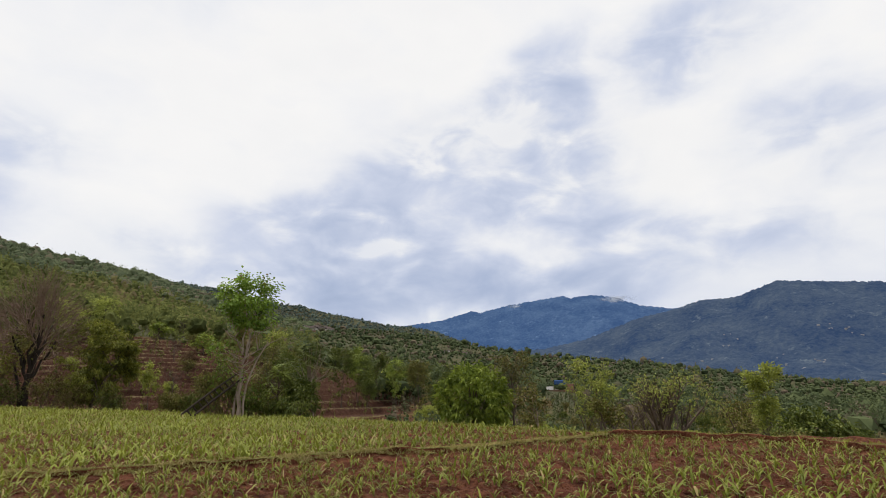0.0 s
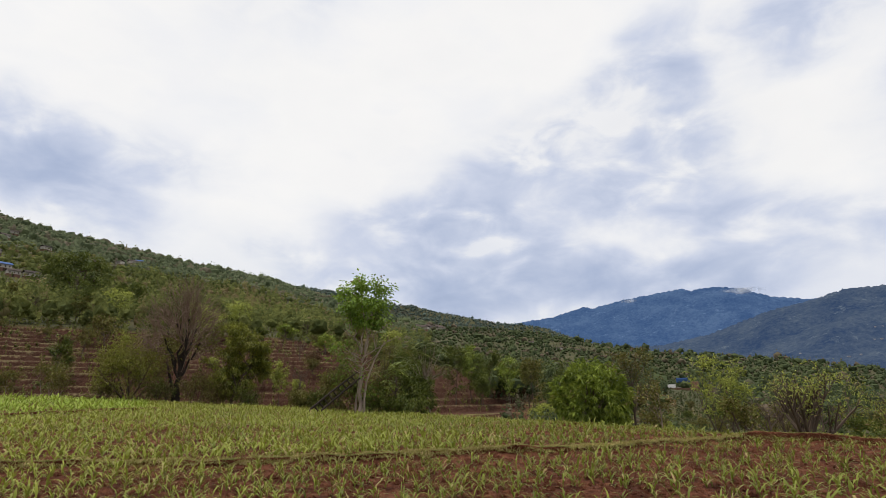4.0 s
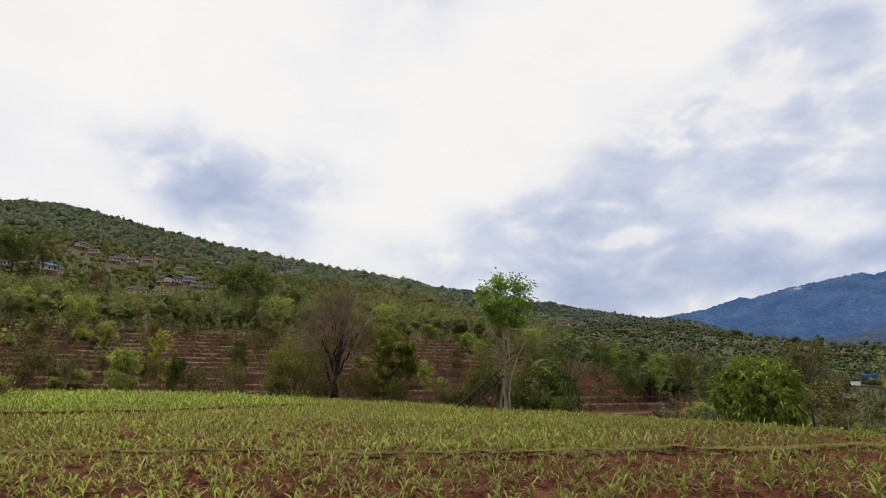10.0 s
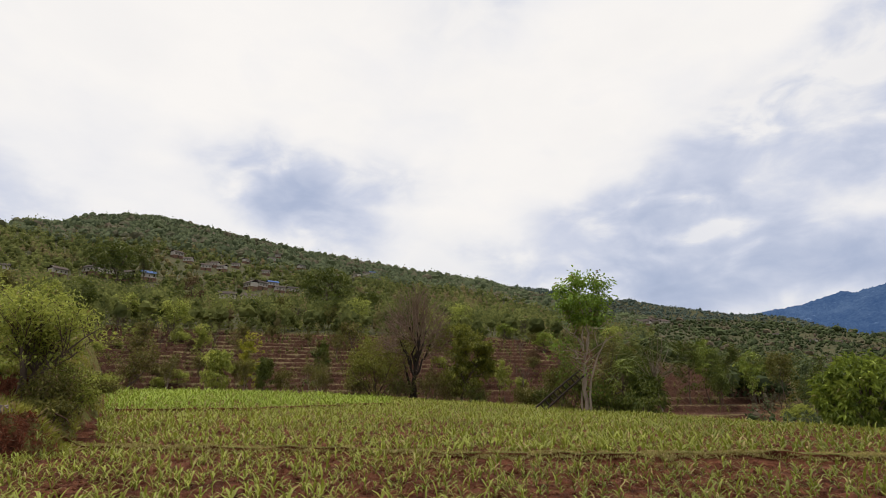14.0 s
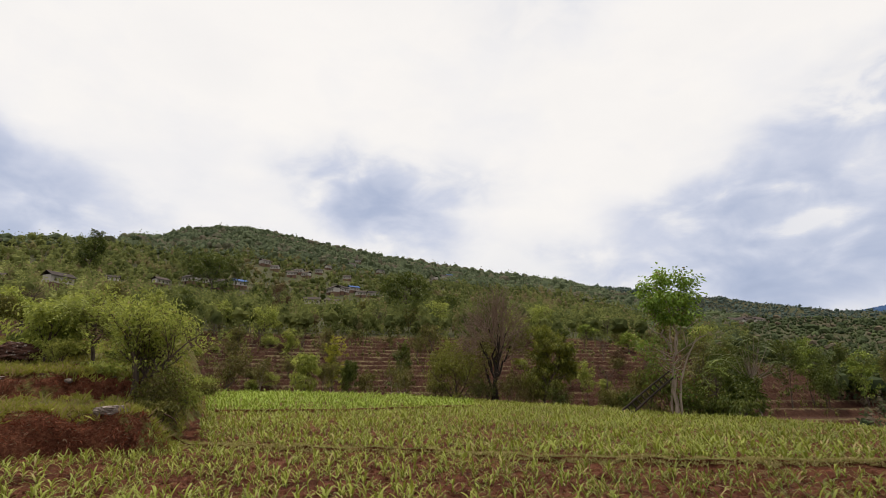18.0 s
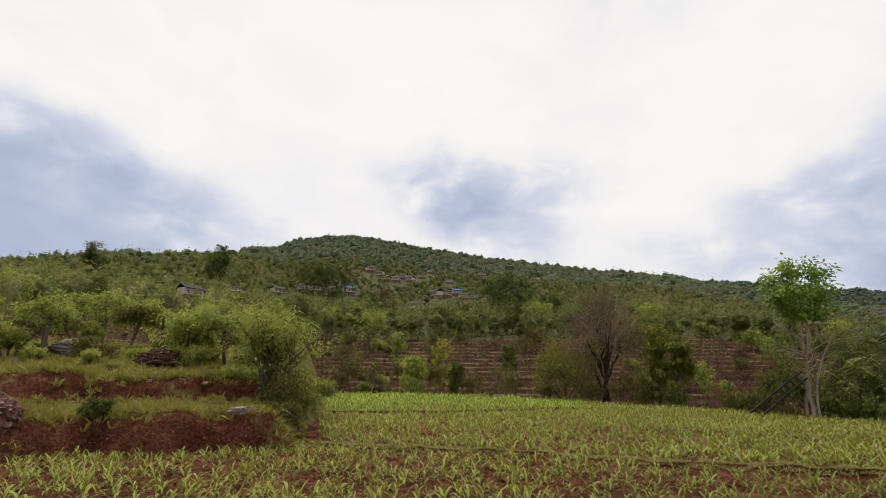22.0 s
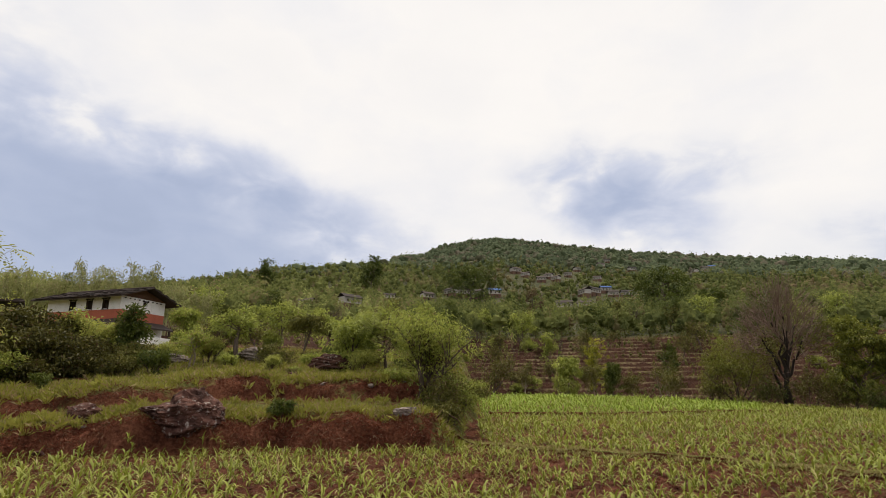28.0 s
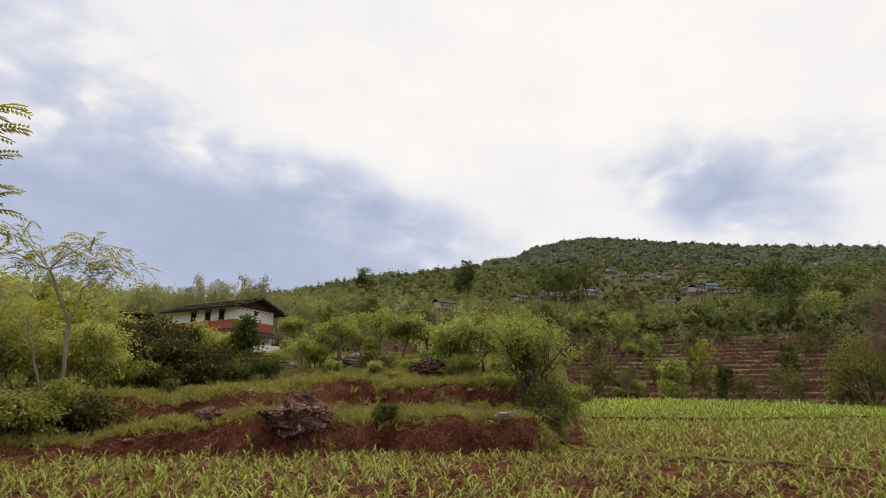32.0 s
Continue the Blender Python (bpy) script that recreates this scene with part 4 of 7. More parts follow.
def maize(name, seed, inside, near, far, pitch, leaf_count, label, a0=-44.0, a1=118.0, mat=None, tallness=1.0, broad=0.033):
    """Young maize plants with arching blades, set in loose rows."""
    rng = np.random.default_rng(seed)
    g = np.arange(-far, far, pitch)
    gx, gy = np.meshgrid(g, np.arange(-far, far, pitch * 0.8), indexing="ij")
    gx, gy = gx.ravel(), gy.ravel()
    gx = gx + rng.normal(0, 0.22 * pitch, len(gx))
    gy = gy + rng.normal(0, 0.3 * pitch, len(gx))
    d = np.hypot(gx, gy)
    a = np.degrees(np.arctan2(-gx, gy))
    ok = (d > near) & (d < far) & (a > a0) & (a < a1)
    gx, gy, d, a = gx[ok], gy[ok], d[ok], a[ok]
    ok = inside(a, d, rng) & (rng.uniform(0, 1, len(a)) < (0.95 - 0.3 * (rough_of(gx, gy, 1.6, 9) > 0.35)) * (1 - 0.6 * smooth(grain(gx, gy, 1.5, 11) + 0.5 * grain(gx, gy, 0.6, 12), 0.05, 0.6) * (near < 5)) * (0.62 + 0.38 * smooth(a, -8, 14)))
    gx, gy, d, a = gx[ok], gy[ok], d[ok], a[ok]
    z = land(a, d)[0]
    n = len(a)
    patch = 0.5 + 0.5 * rough_of(gx, gy, 2.6, 3)
    tall = tallness * rng.uniform(0.17, 0.33, n) * (0.8 + 0.35 * patch ) * np.where(rng.uniform(0, 1, n) < 0.1, 0.55, 1)
    pile = Pile()
    seg = np.array([0, 0.3, 0.62, 1.0])
    wide = np.array([0.55, 1.0, 0.75, 0.04])
    for k in range(leaf_count):
        yaw = rng.uniform(0, 2 * np.pi, n) if k % 2 == 0 else yaw + np.pi + rng.normal(0, 0.35, n)
        L = tall * rng.uniform(0.75, 1.25, n)
        rise = rng.uniform(0.75, 1.35, n) if k < leaf_count - 1 else rng.uniform(1.2, 1.5, n)
        arch = rng.uniform(0.6, 1.7, n)
        start = tall * (0.06 + 0.11 * k)
        ang = rise[:, None] - arch[:, None] * seg[None] ** 1.2
        dx = np.cumsum(np.cos(ang) * np.diff(seg, prepend=0)[None], 1) * L[:, None]
        dz = np.cumsum(np.sin(ang) * np.diff(seg, prepend=0)[None], 1) * L[:, None]
        hx, hy = np.cos(yaw)[:, None], np.sin(yaw)[:, None]
        w2 = 0.5 * wide[None] * (broad * (tall / 0.27) * rng.uniform(0.7, 1.2, n))[:, None]
        cx, cy, cz = gx[:, None] + dx * hx, gy[:, None] + dx * hy, z[:, None] + start[:, None] + dz - 0.02
        left = np.stack([cx - hy * w2, cy + hx * w2, cz + w2 * 0.5], -1)
        right = np.stack([cx + hy * w2, cy - hx * w2, cz + w2 * 0.5], -1)
        v = np.stack([left, right], 2).reshape(n, 8, 3)
        b = np.arange(n)[:, None] * 8
        q = np.concatenate([b + [[0, 1, 3, 2]], b + [[2, 3, 5, 4]], b + [[4, 5, 7, 6]]])
        tint = np.clip(0.03 + 0.4 * patch + 0.54 * smooth(a, -10, 60) + rng.normal(0, 0.18, n), 0, 1)
        dry = (rng.uniform(0, 1, n) < (0.10 if k < 2 else 0.03)).astype(float) * 0.8
        pile.add(v.reshape(-1, 3), quads=q, tint=np.repeat(tint, 8), dry=np.repeat(dry, 8))
    stem = np.stack([gx, gy, z - 0.03], 1)
    ring = np.array([[1, 0, 0], [-0.5, 0.87, 0], [-0.5, -0.87, 0]]) * 0.011
    low, high = stem[:, None] + ring[None], stem[:, None] + ring[None] * 0.6 + np.array([0, 0, 0.5]) * tall[:, None, None]
    b = np.arange(n)[:, None] * 6
    pile.add(np.concatenate([low, high], 1).reshape(-1, 3), quads=np.concatenate([b + [[0, 1, 4, 3]], b + [[1, 2, 5, 4]], b + [[2, 0, 3, 5]]]), tint=0.7, dry=0.0)
    return tagged(new(name, pile.mesh(name, mat or MAIZE, True)), label, "maize", kind="stuff")


def in_near(a, d, rng):
    stop = np.where(a > 65.5, mound_front(a) - 0.1, bund_far(a) - 0.8)
    return d < stop


def in_far(a, d, rng):
    return (a < 61.5) & (a > -15) & (d > bund_far(a) + 0.4) & (d < edge_far(a) - 0.4) & ((a < 37) | (d < thin_far(a) - 0.4))


def in_lush(a, d, rng):
    return (a < 61.5) & (a >= 37) & (d > thin_far(a) + 0.5) & (d < edge_far(a) - 0.4)


maize("near_maize", 21, in_near, 1.3, 26, 0.315, 6, "young maize plants in red earth")
maize("far_maize", 22, in_far, 14, 60, 0.30, 4, "yellow-green young maize on the middle plot", -16, 62, None, 1.15, 0.044)
maize("lush_maize", 23, in_lush, 28, 60, 0.38, 4, "bright green taller maize on the upper plot", 36, 62, LUSH, 1.5, 0.042)


def clods(name, seed, n, label):
    """Lumps of turned earth between the plants."""
    rng = np.random.default_rng(seed)
    a, d = rng.uniform(-44, 118, n), 8.6 + 17 * rng.uniform(0, 1, n) ** 1.15
    ok = in_near(a, d, rng)
    a, d = a[ok], d[ok]
    n = len(a)
    c = np.stack([-d * np.sin(np.radians(a)), d * np.cos(np.radians(a)), land(a, d)[0] + 0.005], 1)
    base = np.array([[1, 0, 0], [0, 1, 0], [-1, 0, 0], [0, -1, 0], [0, 0, 1], [0, 0, -1]], float)
    s = (0.018 + 0.06 * rng.uniform(0, 1, (n, 1, 1)) ** 2.2) * rng.uniform(0.6, 1.3, (n, 6, 1)) * np.array([1, 1, 0.7])
    q = rng.uniform(0, 6.28, n)
    R = np.stack([np.stack([np.cos(q), -np.sin(q), 0 * q], 1), np.stack([np.sin(q), np.cos(q), 0 * q], 1), np.stack([0 * q, 0 * q, 1 + 0 * q], 1)], 1)
    v = c[:, None] + np.einsum("nij,nkj->nki", R, base[None] * s)
    f = np.array([[0, 1, 4], [1, 2, 4], [2, 3, 4], [3, 0, 4], [1, 0, 5], [2, 1, 5], [3, 2, 5], [0, 3, 5]])
    t = (np.arange(n)[:, None, None] * 6 + f[None]).reshape(-1, 3)
    k = n * 6
    return tagged(new(name, mesh_of(name, v.reshape(-1, 3), t, GROUND, False, grass=np.zeros(k), wood=np.zeros(k), steps=np.zeros(k))), label, "soil", kind="stuff")


clods("soil_clods", 31, 20000, "crumbly clods of turned red earth")

# ---------------------------------------------------------------- trees at the edge of the fields


def rise(a, d, top):
    """Height of a thing at (a, d) whose top the eye sees under the angle top."""
    return float(seen(d, top)) - height(a, d)


def lopped_tree(m):
    """The tall lopped tree: pale twisted stems, cut limbs, a tall leafy head of loose tufts."""
    rng = np.random.default_rng(5)
    ob = thing("lopped_tree", m, "tall lopped tree with pale bare limbs and a leafy green head", "tree")
    wood, crown = Pile(), Pile()
    fork = np.array([0.05, 0.0, 3.6])
    tube(wood, [(0.05, 0, -0.3), (0.10, 0, 0.8), (-0.06, 0, 1.7), (0.10, 0, 2.7), fork], [0.17, 0.145, 0.13, 0.12, 0.11], 9)
    tube(wood, [(-0.35, 0.1, -0.3), (-0.30, 0.1, 1.0), (-0.12, 0.1, 2.2), fork], [0.09, 0.08, 0.075, 0.07], 7)
    tube(wood, [(0.42, -0.1, -0.3), (0.36, -0.1, 1.2), (0.5, -0.1, 2.5), (1.0, 0, 4.1), (1.75, 0, 5.6)], [0.08, 0.075, 0.07, 0.055, 0.03], 7)
    for x, y, z, r, bx in ((-0.75, 0.2, 8.6, 0.095, -0.35), (0.15, -0.3, 9.3, 0.11, 0.25), (0.95, 0.2, 8.6, 0.08, -0.25), (1.35, -0.2, 7.6, 0.065, 0.35), (-1.05, -0.2, 7.9, 0.06, -0.15),
                           (0.5, 0.6, 8.9, 0.07, 0.35), (-1.55, 0.1, 5.2, 0.06, -0.1), (-2.1, 0.0, 4.7, 0.05, 0.1), (2.0, 0.2, 5.9, 0.055, 0.1)):
        end = np.array([x, y, z])
        t = np.linspace(0, 1, 9)[:, None]
        base = fork + np.array([0, 0, rng.uniform(-0.4, 1.4)]) * (z > 6)
        pts = base + (end - base) * t + np.array([bx, 0, 0]) * np.sin(np.pi * t) + rng.normal(0, 0.17, (9, 3)) * np.minimum(t * 3, 1)
        tube(wood, pts, np.linspace(r * 0.72, r * 0.3, 9), 6)
        for j in range(4):
            i = int(rng.integers(3, 8))
            tip = pts[i] + np.array([rng.normal(0, 0.45), rng.normal(0, 0.4), rng.uniform(0.2, 0.8)])
            tube(wood, [pts[i], (pts[i] + tip) / 2 + rng.normal(0, 0.06, 3), tip], [r * 0.38, r * 0.26, 0.016], 4)
    for k in range(16):
        z, a = rng.uniform(2.2, 4.6), rng.uniform(0, 6.28)
        p = np.array([0.05, 0, z])
        q = p + np.array([math.cos(a), math.sin(a), rng.uniform(0.0, 0.9)]) * rng.uniform(0.5, 1.5)
        tube(wood, [p, (p + q) / 2 + rng.normal(0, 0.1, 3), q], [0.035, 0.026, 0.013], 4)
    part("trunk", wood.mesh("trunk", PALE, True), ob)
    # the head: separate tufts about the limb ends, wide above and narrowing down to the bare limbs
    tufts = []
    for k in range(46):
        z = rng.uniform(7.0, 10.35)
        wide = np.interp(z, [7.0, 7.6, 8.6, 9.5, 10.0, 10.35], [0.6, 1.1, 1.6, 1.65, 1.3, 0.9])
        q, r = rng.uniform(0, 6.28), wide * rng.uniform(0.3, 1.0) ** 0.5
        tufts.append((0.15 + r * math.cos(q) * 1.02, 0.85 * r * math.sin(q), z))
    tufts += [(-1.5, 0, 9.9), (-1.65, 0.1, 9.3), (1.75, 0, 9.7), (0.95, 0, 10.5), (-0.3, 0, 10.75), (1.5, 0, 10.15), (1.9, 0, 8.7), (1.55, 0.1, 7.4), (0.9, 0, 6.9), (1.2, 0, 7.0)]
    S = np.array(tufts)
    per = 58
    size = np.repeat(rng.uniform(0.20, 0.36, len(S)), per)[:, None]
    off = rng.normal(size=(len(S) * per, 3)) * size * np.array([1, 1, 0.8])
    # light from above painted into the tint: upper leaves of each tuft paler
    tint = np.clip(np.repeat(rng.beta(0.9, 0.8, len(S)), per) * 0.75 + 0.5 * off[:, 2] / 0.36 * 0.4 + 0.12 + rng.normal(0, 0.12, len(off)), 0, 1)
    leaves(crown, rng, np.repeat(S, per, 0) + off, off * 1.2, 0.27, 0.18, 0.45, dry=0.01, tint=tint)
    # reddish young shoots under the head and creeper on the lower limbs
    for at, n, sp in (((0.95, 0, 6.5), 70, 0.45), ((-1.9, 0, 4.9), 150, 0.5), ((-1.0, 0, 5.0), 90, 0.6), ((-0.6, 0, 3.9), 90, 0.6), ((-1.3, 0.2, 2.6), 110, 0.7), ((0.7, 0, 2.8), 60, 0.5), ((0.4, 0.3, 1.4), 70, 0.5)):
        o = rng.normal(size=(n, 3)) * sp
        leaves(crown, rng, np.array(at) + o, around(rng, n) * 0.4, 0.24, 0.11, 0.3, dry=0.5 if at[2] > 6 else 0.15, tint=rng.uniform(0, 0.5, n))
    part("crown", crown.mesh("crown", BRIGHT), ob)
    return ob


lopped_tree(spot(18.75, 42.6) @ Matrix.Diagonal((1, 1, 0.9, 1)))


POLE = bark_material("dark_pole", (0.018, 0.014, 0.012), (0.05, 0.038, 0.03))


def ladder(foot, top):
    """Two dark poles with rungs, leaning against the lopped tree."""
    ob = thing("wooden_ladder", Matrix.Translation(foot), "dark rough pole ladder leaning on the lopped tree", "ladder")
    v = top - foot
    wide = v.cross(Vector((foot.x, foot.y, 0))).normalized() * 0.5 + Vector((foot.x, foot.y, 0)).normalized() * 0.12
    for s in (-0.5, 0.5):
        p = Pile()
        q = [wide * s + v * t + Vector((0, 0, 0.06 * math.sin(3 * t + s))) for t in (-0.02, 0.25, 0.5, 0.75, 1.06)]
        tube(p, [tuple(x) for x in q], [0.075, 0.07, 0.066, 0.06, 0.055], 7)
        part("rail", p.mesh("rail", POLE, True), ob)
    for k in range(9):
        p = Pile()
        c = v * (0.10 + 0.10 * k)
        tube(p, [tuple(c + wide * s) for s in (-0.62, 0, 0.62)], [0.05, 0.05, 0.05], 6)
        part("rung", p.mesh("rung", POLE, True), ob)


f = spot(23.1, 41.0).translation
t_ = spot(18.95, 42.3).translation
ladder(f + Vector((0, 0, 0.02)), Vector((t_.x, t_.y - 0.1, float(seen(42.3, 1.75)))))

# the leafless tree, its ivy, and the leafy ones beside it
def leafless_tree(m, high, wide):
    """Dark twisted stems that fan out into a half dome of bare grey twigs."""
    rng = np.random.default_rng(31)
    ob = thing("leafless_tree", m, "tall leafless grey-brown tree with a dark twisted trunk", "tree")
    wood, fine = Pile(), Pile()
    centre = np.array([0.0, 0, high * 0.47])
    dome = np.array([wide, wide, high * 0.53])

    def limb(pile, p, q, r0, r1, sag, sides, n=4):
        t = np.linspace(0, 1, n)[:, None]
        pts = p + (q - p) * t + rng.normal(0, sag, (n, 3)) * np.sin(np.pi * t)
        tube(pile, pts, np.linspace(r0, r1, n), sides)
        return pts

    tube(wood, [(0, 0, -0.3), (0.12, 0, 0.8), (-0.08, 0, 1.7), (0.05, 0, 2.3)], [0.27, 0.22, 0.20, 0.17], 9)
    tube(wood, [(-0.5, 0.2, -0.3), (-0.45, 0.2, 1.0), (-0.9, 0.2, 2.4), (-1.3, 0.2, 3.6)], [0.15, 0.13, 0.11, 0.06], 7)
    fork = np.array([0.05, 0, 2.2])
    for k in range(9):
        q = 2.4 * k
        e = math.acos(1 - 0.94 * (k + 0.5) / 9)
        u = np.array([math.sin(e) * math.cos(q), math.sin(e) * math.sin(q), math.cos(e)])
        end = centre + u * dome * 0.42
        main = limb(wood, fork, end, 0.12, 0.06, 0.22, 6, 6)
        for i in range(7):
            v = u + rng.normal(0, 0.42, 3)
            v /= np.linalg.norm(v)
            v[2] = max(v[2], -0.05)
            p = main[rng.integers(3, 6)]
            e2 = centre + v * dome * rng.uniform(0.62, 0.78)
            second = limb(fine, p, e2, 0.045, 0.024, 0.1, 4)
            for i2 in range(6):
                w = v + rng.normal(0, 0.24, 3)
                w /= np.linalg.norm(w)
                e3 = centre + w * dome * rng.uniform(0.82, 0.98)
                third = limb(fine, second[rng.integers(1, 4)], e3, 0.02, 0.012, 0.06, 3, 3)
                for i3 in range(3):
                    x = third[rng.integers(1, 3)]
                    y = x + (w * np.array([1, 1, 0.8]) + np.array([0, 0, 0.35]) + rng.normal(0, 0.35, 3)) * rng.uniform(0.4, 0.8)
                    tube(fine, [x, y], [0.012, 0.008], 3)
    part("trunk", wood.mesh("trunk", POLE, True), ob)
    tagged(part("twig_dome", fine.mesh("twig_dome", DRYTWIG, True), ob), kind="stuff")


leafless_tree(spot(34.9, 53), rise(34.9, 53, 10.2), 3.5)
tree("leafless_tree_shoots", spot(35.7, 52.7), 32, 6.2, 1.0, 0.12, OLIVE, TWIG, "olive green creeper grown up round a bare trunk", per_tip=3, puff=0.3, length=0.22, width=0.13,
     shell=(60, 0.62, 0.98), levels=2, kids=(6, 4), category="creeper")
tree("layered_green_tree", spot(30.4, 53), 33, rise(30.4, 53, 6.4), 2.7, 0.16, LAYER, BARK, "leafy green tree with layered branches", per_tip=13, puff=0.24, length=0.27, width=0.12,
     shell=(230, 0.2, 0.98), ragged=0.8, dry=0.03, lean=0.04)
tree("spreading_thicket", spot(38.6, 54), 34, rise(38.6, 54, 5.3), 2.7, 0.08, LAYER, TWIG, "dull olive feathery thicket with many stems", per_tip=6, puff=0.35, length=0.22, width=0.07,
     stems=7, splay=0.9, shell=(220, 0.1, 1.0), levels=2, kids=(6, 5), dry=0.15, category="bush")
for k, (a, d, top, w) in enumerate([(33.4, 52.2, 1.9, 1.2), (36.4, 52.4, 1.6, 1.3), (31.6, 52, 1.2, 0.9), (28.8, 51, 0.6, 0.8), (40.4, 54, 1.6, 1.1)]):
    tree("scrub_bush", spot(a, d), 340 + k, rise(a, d, top), w, 0.04, (OLIVE, DARK)[k % 2], TWIG, "brownish green scrub under the leafless tree", per_tip=5, puff=0.3, length=0.2, width=0.09,
         stems=5, splay=0.8, shell=(70, 0.1, 1.0), levels=1, kids=(6,), dry=0.25, category="bush", group="scrub along the field edge")

# mango and its neighbours


def mango_tree(m, high, wide):
    """A round crown of leaf rosettes with dark gaps between them, over a forked trunk."""
    rng = np.random.default_rng(41)
    ob = thing("mango_tree", m, "round dense mango tree with drooping rosettes of long leaves", "tree")
    wood, crown = Pile(), Pile()
    tube(wood, [(0, 0, -0.3), (0.03, 0, 0.4), (0, 0, 0.9)], [0.17, 0.14, 0.13], 8)
    n = 900
    c = around(rng, n)
    turn = np.arctan2(c[:, 1:2], c[:, :1])
    r = rng.uniform(0.5, 1.0, (n, 1)) ** 0.5 * (0.97 + 0.09 * np.sin(4 * turn + 5 * c[:, 2:]) + 0.05 * np.sin(9 * turn))
    S = np.concatenate([c[:, :2] * r * wide, (0.50 + 0.47 * c[:, 2:] * r) * high], 1)
    for k in range(0, n, 30):
        mid = S[k] * np.array([0.4, 0.4, 0.7])
        tube(wood, [(0, 0, 0.85), mid, S[k]], [0.04, 0.02, 0.008], 4)
    per = 8
    out = np.repeat(c, per, 0)
    way_ = around(rng, n * per)
    way_ = way_ + out * 0.75
    tint = np.clip(np.repeat(rng.beta(0.8, 0.9, n), per) * 0.9 + rng.normal(0, 0.1, n * per), 0, 1)
    leaves(crown, rng, np.repeat(S, per, 0) + rng.normal(0, 0.03, (n * per, 3)), way_, 0.32, 0.11, 0.7, dry=0.01, tint=tint)
    part("trunk", wood.mesh("trunk", BARK, True), ob)
    part("crown", crown.mesh("crown", MANGO), ob)


mango_tree(spot(-2.95, 32), rise(-2.95, 32, 3.1), 1.95)
tree("slender_brown_tree", spot(-7.0, 33.5), 42, rise(-7.0, 33.5, 4.3), 1.25, 0.09, OLIVE, BARK, "slender upright tree with sparse browning leaves", per_tip=2, puff=0.14, length=0.14, width=0.06,
     angle=28, kids=(10, 5, 3), dry=0.2, lean=0.03)
tree("young_thin_tree", spot(-8.8, 30.5), 43, rise(-8.8, 30.5, 1.0), 0.9, 0.05, OLIVE, PALE, "thin sapling with a few browning leaves", per_tip=5, puff=0.2, length=0.18, width=0.1,
     levels=2, kids=(5, 3), dry=0.3)
tree("fan_stemmed_tree", spot(-19.9, 26.5), 44, rise(-19.9, 26.5, 2.5), 1.75, 0.085, FRESH, TWIG, "low tree of thick dark stems fanning out, thin yellow-green leaves", per_tip=1, puff=0.12, length=0.15, width=0.05,
     stems=7, splay=0.75, levels=2, kids=(7, 4), bare=(0.3, 0.2), angle=30, wander=0.06, dry=0.12)
tree("stubby_dark_tree", spot(-15.1, 27), 45, rise(-15.1, 27, -0.3), 0.75, 0.07, OLIVE, TWIG, "short dark-stemmed tree with ragged leaves", per_tip=7, puff=0.16, length=0.16, width=0.08,
     levels=2, kids=(5, 3), dry=0.15)
tree("wispy_tree", spot(-14.3, 33), 46, rise(-14.3, 33, 3.2), 1.5, 0.05, FRESH, BARK, "wispy bright tree with long thin shoots", per_tip=2, puff=0.14, length=0.2, width=0.06,
     stems=3, splay=0.3, angle=30, kids=(6, 4, 2), lift=0.1)
tree("plume_tree", spot(-28.1, 32), 47, rise(-28.1, 32, 2.3), 0.75, 0.05, FRESH, BARK, "narrow plume-like green tree", per_tip=6, puff=0.16, length=0.18, width=0.06,
     angle=25, kids=(9, 4, 2), bare=(0.15, 0.2, 0.2))


def arching_cane(m, lengthwise, seed, label):
    """A long bare cane that bends over, with a few leaves at the tip."""
    rng = np.random.default_rng(seed)
    ob = thing("arching_cane", m, label, "cane")
    t = np.linspace(0, 1, 10)
    pts = np.stack([lengthwise * (0.12 * t + 0.30 * t ** 2.2), 0.05 * t, lengthwise * (t - 0.12 * t ** 3)], 1)
    p = Pile()
    tube(p, pts, np.linspace(0.035, 0.012, 10), 5)
    part("stem", p.mesh("stem", TWIG, True), ob)
    c = Pile()
    at = pts[rng.integers(5, 10, 340)] + rng.normal(0, 0.22, (340, 3))
    leaves(c, rng, at, around(rng, 340) * 0.4, 0.12, 0.04, 0.4, dry=0.2)
    part("crown", c.mesh("crown", FRESH), ob)


m = spot(-26.2, 30)
arching_cane(m @ pose(0, 0, 0, 0, 0, 180 - 26), rise(-26.2, 30, 2.3), 48, "long bare cane arching over the scrub")

# dark feathery trees behind the field


